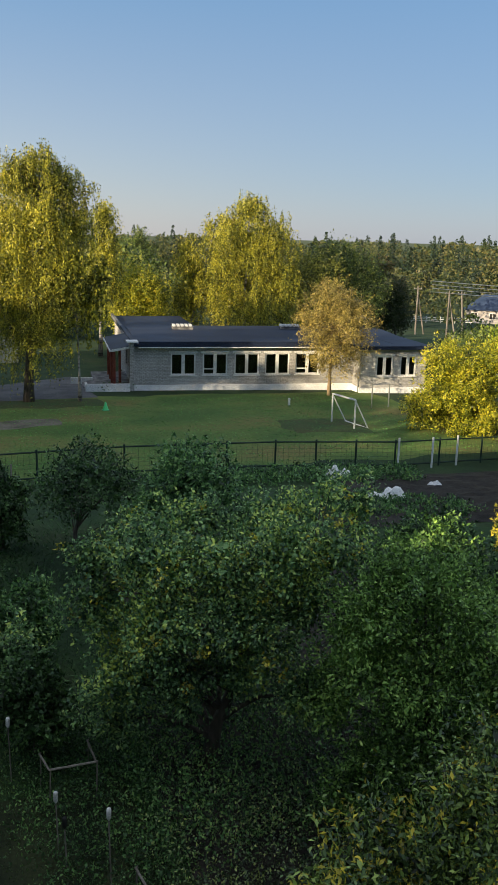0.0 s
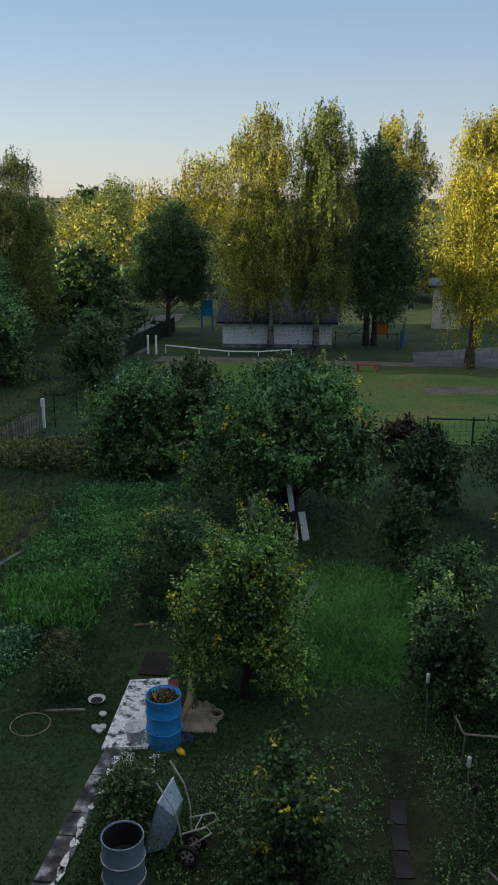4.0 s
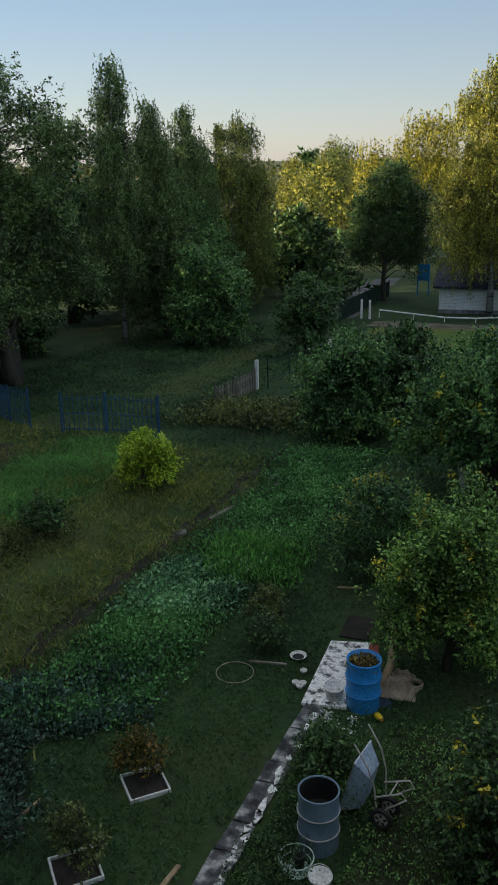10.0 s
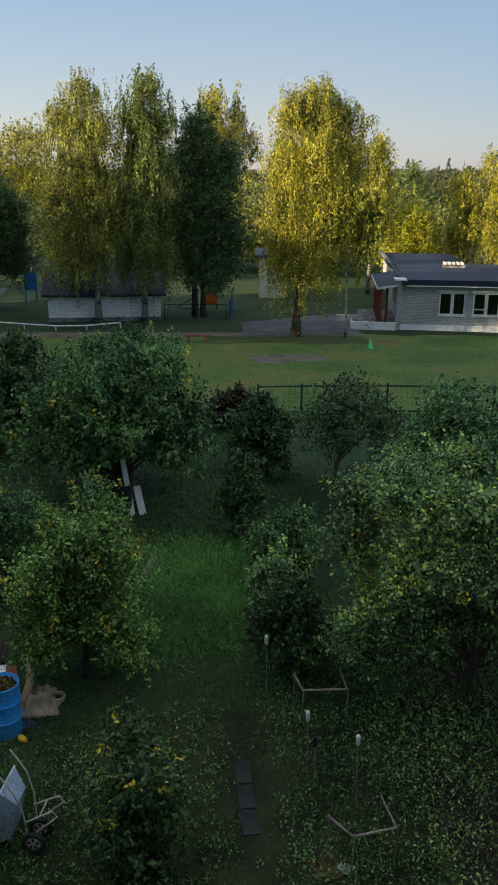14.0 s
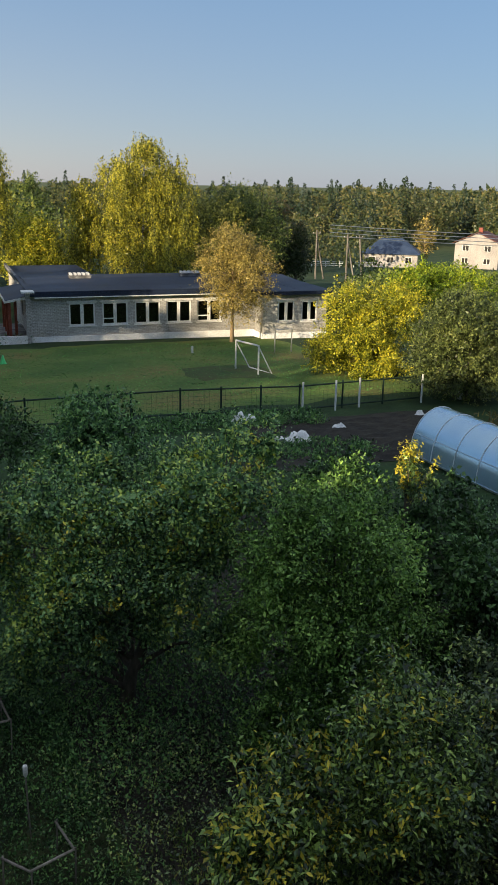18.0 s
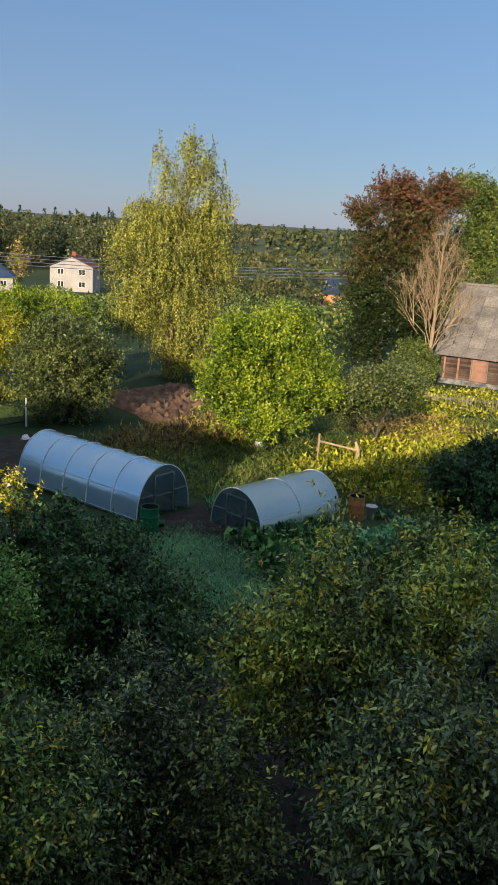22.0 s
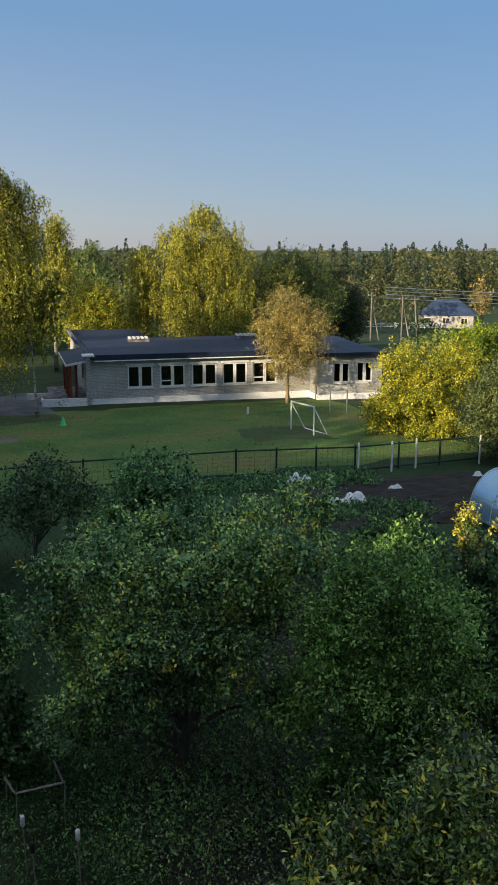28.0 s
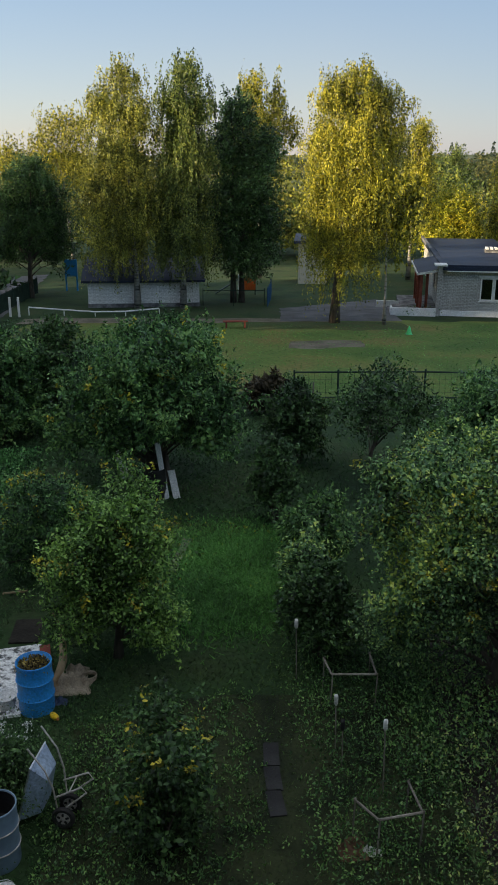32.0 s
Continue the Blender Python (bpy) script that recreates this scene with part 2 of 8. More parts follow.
ORANGE = mat("orange_board", (0.72, 0.13, 0.025), (0.80, 0.19, 0.04), 0.5, 1.0, 0.1)
GREENBARREL = mat("green_barrel", (0.012, 0.13, 0.055), (0.02, 0.19, 0.08), 0.45, 2.0, 0.1)
YELLOW = mat("yellow_plastic", (0.80, 0.52, 0.02), (0.85, 0.60, 0.04), 0.4)
CANVAS = mat("old_canvas", (0.26, 0.21, 0.15), (0.42, 0.35, 0.26), 0.95, 3.0, 0.6)
CREAM = mat("cream_render", (0.60, 0.55, 0.42), (0.72, 0.67, 0.53), 0.9, 0.5, 0.2)
REDROOF = mat("red_brown_roof", (0.12, 0.045, 0.035), (0.19, 0.075, 0.055), 0.7, 0.6)
BLUEROOF = mat("blue_roof", (0.028, 0.048, 0.095), (0.045, 0.07, 0.13), 0.45, 0.5, 0.2)
PINE = mat("pine_boards", (0.50, 0.24, 0.08), (0.62, 0.33, 0.13), 0.7, 0.8, 0.3, 12.0)
BARNWOOD = mat("barn_boards", (0.060, 0.038, 0.030), (0.15, 0.10, 0.08), 0.85, 1.2, 0.6, 10.0, vary=0.35)
BARNDOOR = mat("barn_door", (0.26, 0.13, 0.09), (0.38, 0.22, 0.16), 0.85, 1.5, 0.4)
SLATE = mat("fibre_slate", (0.163, 0.148, 0.138), (0.252, 0.227, 0.210), 0.9, 0.8, 0.5, 8.0, vary=0.12)
REDPAINT = mat("red_brown_paint", (0.20, 0.045, 0.03), (0.30, 0.08, 0.05), 0.6)

APPLE = leaf_mat("apple_leaves", [(0.062, 0.138, 0.061), (0.112, 0.238, 0.091), (0.176, 0.338, 0.127), (0.257, 0.414, 0.142), (0.481, 0.546, 0.113)], 0.16, 0.40, gloss=0.35)
APPLE2 = leaf_mat("fresh_leaves", [(0.060, 0.137, 0.032), (0.116, 0.245, 0.055), (0.180, 0.332, 0.074), (0.251, 0.392, 0.090)], 0.18, 0.42, gloss=0.3)
DEEPGREEN = leaf_mat("deep_green_leaves", [(0.038, 0.099, 0.037), (0.065, 0.163, 0.053), (0.105, 0.232, 0.070), (0.169, 0.286, 0.080)], 0.16, 0.42, gloss=0.3)
PEAR = leaf_mat("pear_leaves", [(0.033, 0.069, 0.026), (0.064, 0.121, 0.038), (0.121, 0.204, 0.053), (0.255, 0.351, 0.074)], 0.12, 0.34, gloss=0.45)
PEAROLIVE = leaf_mat("olive_pear_leaves", [(0.061, 0.109, 0.033), (0.128, 0.203, 0.053), (0.257, 0.350, 0.079), (0.567, 0.637, 0.119)], 0.12, 0.32, gloss=0.45)
PEARLIGHT = leaf_mat("grey_pear_leaves", [(0.056, 0.101, 0.050), (0.107, 0.170, 0.080), (0.180, 0.255, 0.105), (0.338, 0.394, 0.110)], 0.12, 0.3, gloss=0.5)
TIPLEAF = leaf_mat("yellow_tip_leaves", [(0.300, 0.300, 0.050), (0.520, 0.460, 0.050), (0.680, 0.560, 0.060)], 0.25, 0.35)
DARKLEAF = leaf_mat("dark_leaves", [(0.030, 0.073, 0.027), (0.054, 0.119, 0.039), (0.089, 0.172, 0.050)], 0.12, 0.42, gloss=0.3)
BIRCH = leaf_mat("birch_leaves", [(0.106, 0.131, 0.020), (0.190, 0.205, 0.026), (0.297, 0.292, 0.031), (0.399, 0.357, 0.036)], 0.22)
BIRCHGREEN = leaf_mat("green_birch_leaves", [(0.055, 0.095, 0.026), (0.090, 0.140, 0.034), (0.140, 0.190, 0.042), (0.210, 0.235, 0.050)], 0.22)
LIME = leaf_mat("lime_leaves", [(0.062, 0.132, 0.012), (0.125, 0.210, 0.015), (0.197, 0.282, 0.019), (0.293, 0.327, 0.023)], 0.22)
GOLD = leaf_mat("golden_leaves", [(0.121, 0.166, 0.018), (0.222, 0.258, 0.023), (0.343, 0.351, 0.027), (0.454, 0.392, 0.032)], 0.22)
PALELEAF = leaf_mat("pale_dry_leaves", [(0.200, 0.165, 0.050), (0.290, 0.235, 0.062), (0.370, 0.290, 0.080)], 0.22)
MAPLE = leaf_mat("maple_leaves", [(0.047, 0.086, 0.021), (0.071, 0.112, 0.025), (0.101, 0.082, 0.029), (0.126, 0.051, 0.030)], 0.25, patch=0.25, rise=(4.0, 15.0))
MIXED = leaf_mat("mixed_wood_leaves", [(0.047, 0.072, 0.032), (0.080, 0.109, 0.042), (0.131, 0.143, 0.050), (0.196, 0.170, 0.060)], 0.25, patch=0.03, spread=0.3)
NEEDLE = leaf_mat("spruce_needles", [(0.020, 0.040, 0.024), (0.034, 0.060, 0.034), (0.052, 0.078, 0.042)], 0.1, spread=0.5)
WEED = leaf_mat("weeds", [(0.041, 0.135, 0.046), (0.078, 0.238, 0.071), (0.137, 0.332, 0.100)], 0.25)
PALEWEED = leaf_mat("pale_weeds", [(0.081, 0.216, 0.108), (0.141, 0.330, 0.156), (0.243, 0.459, 0.210)], 0.25)
GREYWEED = leaf_mat("grey_weeds", [(0.020, 0.047, 0.032), (0.041, 0.091, 0.062), (0.075, 0.149, 0.104)], 0.2)
DRYWEED = leaf_mat("dry_weeds", [(0.117, 0.092, 0.034), (0.221, 0.167, 0.058), (0.338, 0.253, 0.070)], 0.3)
FRESHBLADE = leaf_mat("fresh_grass_blades", [(0.049, 0.166, 0.034), (0.081, 0.254, 0.052), (0.130, 0.320, 0.069)], 0.25, patch=0.35)
BLADE = leaf_mat("grass_blades", [(0.026, 0.075, 0.022), (0.040, 0.108, 0.034), (0.062, 0.130, 0.041)], 0.35, patch=0.35)
SHADEBLADE = leaf_mat("thin_grass_blades", [(0.027, 0.055, 0.015), (0.046, 0.094, 0.024), (0.080, 0.133, 0.031)], 0.3, patch=0.4)
YELLOWGREEN = leaf_mat("yellow_green_leaves", [(0.22, 0.36, 0.03), (0.36, 0.53, 0.05), (0.48, 0.60, 0.07)], 0.3)
DRYBLADE = leaf_mat("dry_grass_blades", [(0.078, 0.155, 0.033), (0.117, 0.208, 0.041), (0.176, 0.225, 0.047), (0.234, 0.208, 0.056)], 0.35, patch=0.6)
GOLDSHRUB = leaf_mat("orange_green_leaves", [(0.060, 0.080, 0.020), (0.120, 0.120, 0.025), (0.220, 0.130, 0.030)], 0.3)
OLIVE = leaf_mat("olive_birch_leaves", [(0.110, 0.135, 0.033), (0.175, 0.200, 0.041), (0.267, 0.275, 0.051), (0.368, 0.351, 0.059)], 0.22)
OLIVEDARK = leaf_mat("olive_shrub_leaves", [(0.045, 0.069, 0.022), (0.075, 0.106, 0.033), (0.119, 0.156, 0.045), (0.169, 0.194, 0.056)], 0.2)
WILLOW = leaf_mat("willow_leaves", [(0.059, 0.114, 0.044), (0.095, 0.166, 0.056), (0.148, 0.223, 0.071)], 0.3)
REDLEAF = leaf_mat("red_leaves", [(0.040, 0.042, 0.020), (0.065, 0.050, 0.028), (0.080, 0.065, 0.034)], 0.25)


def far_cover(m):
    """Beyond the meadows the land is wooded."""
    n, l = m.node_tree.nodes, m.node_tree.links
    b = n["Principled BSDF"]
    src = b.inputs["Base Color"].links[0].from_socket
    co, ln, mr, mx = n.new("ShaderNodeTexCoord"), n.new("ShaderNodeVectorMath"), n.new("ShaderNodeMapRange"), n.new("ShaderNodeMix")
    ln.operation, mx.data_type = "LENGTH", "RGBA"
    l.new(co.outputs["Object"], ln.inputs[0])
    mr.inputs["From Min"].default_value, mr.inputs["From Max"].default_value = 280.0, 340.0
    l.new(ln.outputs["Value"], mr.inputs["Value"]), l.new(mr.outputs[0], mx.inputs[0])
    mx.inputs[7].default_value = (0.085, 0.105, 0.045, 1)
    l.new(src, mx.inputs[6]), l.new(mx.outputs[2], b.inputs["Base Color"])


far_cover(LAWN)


# ---- building tools ----
def ground_z(x, y):
    return -0.045 * min(max(math.hypot(x, y) - 25.0, 0.0), 235.0)


def thing(name, label, category, x=0.0, y=0.0, z=None, turn=0.0, group="", kind=""):
    ob = new(name)
    ob.matrix_basis = pose(x, y, ground_z(x, y) if z is None else z, 0, 0, turn)
    return tagged(ob, label, category, group, kind)


class Geo:
    """Collects boxes, tubes, lathes and quads into one mesh."""

    def __init__(self):
        self.v, self.f = [], []

    def add(self, v, f):
        k = len(self.v)
        self.v += [tuple(p) for p in v]
        self.f += [tuple(i + k for i in q) for q in f]
        return self

    def box(self, x0, y0, z0, x1, y1, z1, m=None):
        v = [Vector((x, y, z)) for z in (z0, z1) for y in (y0, y1) for x in (x0, x1)]
        if m:
            v = [m @ p for p in v]
        return self.add(v, [(0, 2, 3, 1), (4, 5, 7, 6), (0, 1, 5, 4), (2, 6, 7, 3), (0, 4, 6, 2), (1, 3, 7, 5)])

    def tube(self, pts, radii, sides=6, cap=True):
        pts = [Vector(p) for p in pts]
        radii = [radii] * len(pts) if isinstance(radii, (int, float)) else radii
        v, f = [], []
        d0 = (pts[-1] - pts[0]).normalized()
        ref = Vector((0, 0, 1)) if abs(d0.z) < 0.8 else Vector((1, 0, 0))
        for i, (p, r) in enumerate(zip(pts, radii)):
            d = (pts[min(i + 1, len(pts) - 1)] - pts[max(i - 1, 0)]).normalized()
            a = d.cross(ref).normalized()
            b = d.cross(a)
            v += [p + (a * math.cos(w) + b * math.sin(w)) * r for w in (2 * math.pi * k / sides for k in range(sides))]
        for i in range(len(pts) - 1):
            f += [(i * sides + k, i * sides + (k + 1) % sides, (i + 1) * sides + (k + 1) % sides, (i + 1) * sides + k) for k in range(sides)]
        if cap:
            f += [tuple(range(sides))[::-1], tuple((len(pts) - 1) * sides + k for k in range(sides))]
        return self.add(v, f)

    def lathe(self, prof, sides=20, m=None, close=False):
        v = [Vector((r * math.cos(w), r * math.sin(w), z)) for r, z in prof for w in (2 * math.pi * k / sides for k in range(sides))]
        if m:
            v = [m @ p for p in v]
        f = [(i * sides + k, i * sides + (k + 1) % sides, (i + 1) * sides + (k + 1) % sides, (i + 1) * sides + k) for i in range(len(prof) - 1) for k in range(sides)]
        if close:
            f += [tuple(range(sides))[::-1], tuple((len(prof) - 1) * sides + k for k in range(sides))]
        return self.add(v, f)

    def ring(self, x, y, z, r, thick, sides=20, m=None):
        n = 6
        v, f = [], []
        for k in range(sides):
            w = 2 * math.pi * k / sides
            for j in range(n):
                u = 2 * math.pi * j / n
                q = r + thick * math.cos(u)
                p = Vector((x + q * math.cos(w), y + q * math.sin(w), z + thick * math.sin(u)))
                v.append(m @ p if m else p)
        for k in range(sides):
            for j in range(n):
                f.append((k * n + j, ((k + 1) % sides) * n + j, ((k + 1) % sides) * n + (j + 1) % n, k * n + (j + 1) % n))
        return self.add(v, f)

    def mesh(self, name, bevel=0.0, smooth=False):
        me = bpy.data.meshes.new(name)
        me.from_pydata(self.v, [], self.f)
        if bevel:
            bm = bmesh.new()
            bm.from_mesh(me)
            bmesh.ops.bevel(bm, geom=bm.edges[:], offset=bevel, segments=1, affect="EDGES", clamp_overlap=True)
            bm.to_mesh(me)
            bm.free()
        if smooth:
            me.shade_smooth()
        return me


def part(name, geo, material, parent=None, label="", bevel=0.0, smooth=False, m=None):
    me = geo.mesh(name, bevel, smooth) if isinstance(geo, Geo) else geo
    if not me.materials:
        me.materials.append(material)
    ob = new(name, me)
    ob.parent = parent
    if m is not None:
        ob.matrix_basis = m
    return tagged(ob, label)


def patch(name, corners, lift, material, label, category, nu=24, nv=24, rough_edge=0.0, bulge=0.0):
    """A sheet that lies on the ground between four corners, with an uneven outline."""
    a, b, c, d = [Vector((*p, 0)) for p in corners]
    g = Geo()
    v = []
    for j in range(nv + 1):
        for i in range(nu + 1):
            s, t = i / nu, j / nv
            p = (a * (1 - s) + b * s) * (1 - t) + (d * (1 - s) + c * s) * t
            edge = min(s, 1 - s, t, 1 - t)
            if rough_edge and edge < 0.3:
                q = p * (0.9 if rough_edge < 0.45 else 0.35)
                p += Vector((noise.noise(q), noise.noise(q + Vector((7, 3, 1))), 0)) * rough_edge * (1 - edge / 0.3)
            up = lift + bulge * min(1, edge * 8) * (0.6 + 0.8 * noise.noise(p * 2.3)) if bulge else lift
            v.append((p.x, p.y, ground_z(p.x, p.y) + up))
    f = [(j * (nu + 1) + i, j * (nu + 1) + i + 1, (j + 1) * (nu + 1) + i + 1, (j + 1) * (nu + 1) + i) for j in range(nv) for i in range(nu)]
    g.add(v, f)
    ob = part(name, g, material)
    return tagged(ob, label, category, kind="structure")


def leaf_mesh(name, p, axis, size, wide=0.5, seed=0, fold=0.12, tilt=0.8, far=False, face=None):
    """One mesh of folded leaves: base points, directions and lengths; face: the way their upper sides turn."""
    rng = np.random.default_rng(seed)
    n = len(p)
    a = axis / np.linalg.norm(axis, axis=1)[:, None]
    up = (np.array([0, 0, 1.0]) if face is None else face) + tilt * rng.normal(size=(n, 3))
    b = np.cross(up, a)
    b /= np.maximum(np.linalg.norm(b, axis=1), 1e-6)[:, None]
    nn = np.cross(a, b)
    s = size[:, None]
    k = 3 if far else 4
    v = np.empty((n, k, 3))
    if far:
        v[:, 0], v[:, 1], v[:, 2] = p + b * s * wide * 0.55, p + a * s, p - b * s * wide * 0.55
    else:
        v[:, 0] = p
        v[:, 1] = p + a * s * 0.45 + b * s * wide * 0.5 + nn * s * fold
        v[:, 2] = p + a * s
        v[:, 3] = p + a * s * 0.45 - b * s * wide * 0.5 + nn * s * fold
    me = bpy.data.meshes.new(name)
    me.vertices.add(k * n)
    me.vertices.foreach_set("co", v.ravel())
    me.loops.add(k * n)
    me.loops.foreach_set("vertex_index", np.arange(k * n, dtype=np.int32))
    me.polygons.add(n)
    me.polygons.foreach_set("loop_start", np.arange(0, k * n, k, dtype=np.int32))
    me.update(calc_edges=True)
    return me


PROFILE = {
    "round": lambda s: math.sqrt(max(0.0, 1 - (2 * s - 1) ** 2)) ** 0.8,
    "dome": lambda s: (1 - max(0.0, (s - 0.25) / 0.75) ** 2.2) ** 0.5 * min(1, 0.6 + s * 1.6),
    "birch": lambda s: min(1, 0.55 + 1.8 * s) * (1 - s) ** 0.55 * 1.15,
    "column": lambda s: min(1, 0.5 + 2 * s) * (1 - s ** 3) ** 0.6,
}


def envelope_lobes(rng, h, base, rx, shape):
    """Rounded masses that fill a crown outline when no form of its own is given."""
    n = 7 if h < 3 else 11
    out = []
    for k in range(n):
        s = (k + 0.5) / n
        q = PROFILE[shape](s) * rx
        r = max(0.25 * rx, min(q * 0.62, rx * (0.42 + 0.2 * rng.random())))
        w = k * 2.4 + rng.random()
        d = max(0.0, q - r) * (0.75 + 0.35 * rng.random())
        rz = min(r * 1.1, (h - base) * 0.3)
        out.append((d * math.cos(w), base + rz * 0.8 + (h - base - rz * 1.7) * s, r, rz, 1.0, d * math.sin(w)))
    return out


def form_lobes(rng, lobes):
    """Sideways place, height, half width, half height and density of each mass; depth is filled so that the crown is as deep as it is wide."""
    half = max(abs(l[0]) + l[2] for l in lobes)
    out = []
    for l in lobes:
        u, z, r, rz = l[:4]
        d = l[4] if len(l) > 4 else 1.0
        depth = math.sqrt(max(0.0, half * half - u * u))
        v = -0.45 * depth * rng.random()
        out.append((u, z, r, rz, d, v))
        if depth > 0.6 * r:
            out.append((u * 0.8, z - 0.15 * rz, r, rz, d * 0.6, v + (0.7 + 0.3 * rng.random()) * depth))
    return out


def crown_points(rng, lobes, twigs, per, twig, style, holes, seed, h, tips):
    """Sprays of leaves on the shells of the masses, with gaps between, and a sparser filling inside."""
    c = np.array([(l[0], l[5], l[1]) for l in lobes])
    rad = np.array([(l[2], l[2], l[3]) for l in lobes])
    share = np.array([l[2] * (l[2] + l[3]) * l[4] for l in lobes])
    pick = rng.choice(len(lobes), size=int(twigs * 4), p=share / share.sum())
    d = rng.normal(size=(len(pick), 3))
    d[:, 2] += 0.25 if style != "weep" else 0.5
    d /= np.linalg.norm(d, axis=1)[:, None]
    p = c[pick] + d * rad[pick] * ((0.6 if style != "weep" else 0.5) + (0.48 if style != "weep" else 0.68) * rng.random((len(pick), 1)) ** 1.2) + rng.normal(size=d.shape) * 0.12 * rad[pick]
    inner = np.min(np.linalg.norm((p[:, None] - c[None]) / rad[None], axis=2) + (np.arange(len(lobes))[None] == pick[:, None]) * 9, axis=1)
    sink = Vector((1, 1, 0.35)) if style == "weep" else Vector((1, 1, 1))
    gap = np.array([noise.noise(Vector(q) * sink * f + Vector((seed * 1.3, 2, 5))) + 0.5 * noise.noise(Vector(q) * sink * f * 2.3 + Vector((3, seed, 1))) for q in p for f in (holes * (1.7 if style != "weep" else 2.9),)])
    keep = (inner > 0.7) & (gap > -0.02) & (p[:, 2] > 0.12)
    p, d, pick = p[keep][:twigs], d[keep][:twigs], pick[keep][:twigs]
    n = len(p)
    t = rng.random((n, per))
    if style == "weep":
        ln = np.minimum(twig * (0.3 + 1.1 * rng.random(n) ** 1.6), np.maximum(0.3, p[:, 2] - 0.7))
        strand = rng.normal(size=(n, 4, 3)) * np.array([0.10, 0.10, 0.10])
        which = rng.integers(0, 4, (n, per))
        out = d * np.array([1.0, 1.0, 0.0])
        pos = p[:, None] + out[:, None] * (np.sqrt(t) * ln[:, None] * 0.22)[..., None] + strand[np.arange(n)[:, None], which]
        pos[..., 2] -= (t ** 1.15) * (ln[:, None] * (0.7 + 0.15 * which))
        pos += rng.normal(size=pos.shape) * 0.03
        ax = rng.normal(size=pos.shape) * 0.45 + np.array([0, 0, -0.9])
        face = out[:, None] * 0.9 + np.array([0, 0, 0.35]) + np.zeros_like(pos)
    else:
        ax0 = d + np.array([0, 0, 0.35 if style == "round" else 1.1]) + rng.normal(size=(n, 3)) * 0.35
        ax0 /= np.linalg.norm(ax0, axis=1)[:, None]
        ln = twig * (0.5 + 1.1 * rng.random(n) ** 2) * (1.15 if style == "up" else 0.9)
        spread = twig * (0.16 if style == "round" else 0.13)
        pos = p[:, None] + ax0[:, None] * ((t - 0.35) * ln[:, None])[..., None] + rng.normal(size=(n, per, 3)) * spread * (1.1 - 0.7 * t[..., None])
        pos[..., 2] -= t ** 2 * ln[:, None] * 0.12
        ax = ax0[:, None] * 0.5 + rng.normal(size=pos.shape) * 0.7 + np.array([0, 0, -0.25 if style == "round" else -0.75])
        face = d[:, None] * 0.55 + np.array([0, 0, 0.75]) + np.zeros_like(pos)
    tip = (t > 0.35) & (rng.random((n, 1)) * (1.6 - 0.9 * p[:, 2:3] / h) < tips) & (p[:, 2:3] > 0.4 * h)
    # the shaded inside of the crown
    m = int(n * per * 0.22)
    k = rng.choice(len(lobes), size=m, p=share / share.sum())
    e = rng.normal(size=(m, 3))
    e /= np.linalg.norm(e, axis=1)[:, None]
    fill = c[k] + e * rad[k] * (0.72 * rng.random((m, 1)) ** 0.4)
    pos = np.concatenate([pos.reshape(-1, 3), fill])
    ax = np.concatenate([ax.reshape(-1, 3), rng.normal(size=(m, 3))])
    face = np.concatenate([face.reshape(-1, 3), e * 0.4 + np.array([0, 0, 0.6])])
    tip = np.concatenate([tip.ravel(), np.zeros(m, bool)])
    big = np.concatenate([np.ones(n * per), np.full(m, 1.5)])
    keep = pos[:, 2] > 0.08
    return p, pos[keep], ax[keep], face[keep], tip[keep], big[keep]


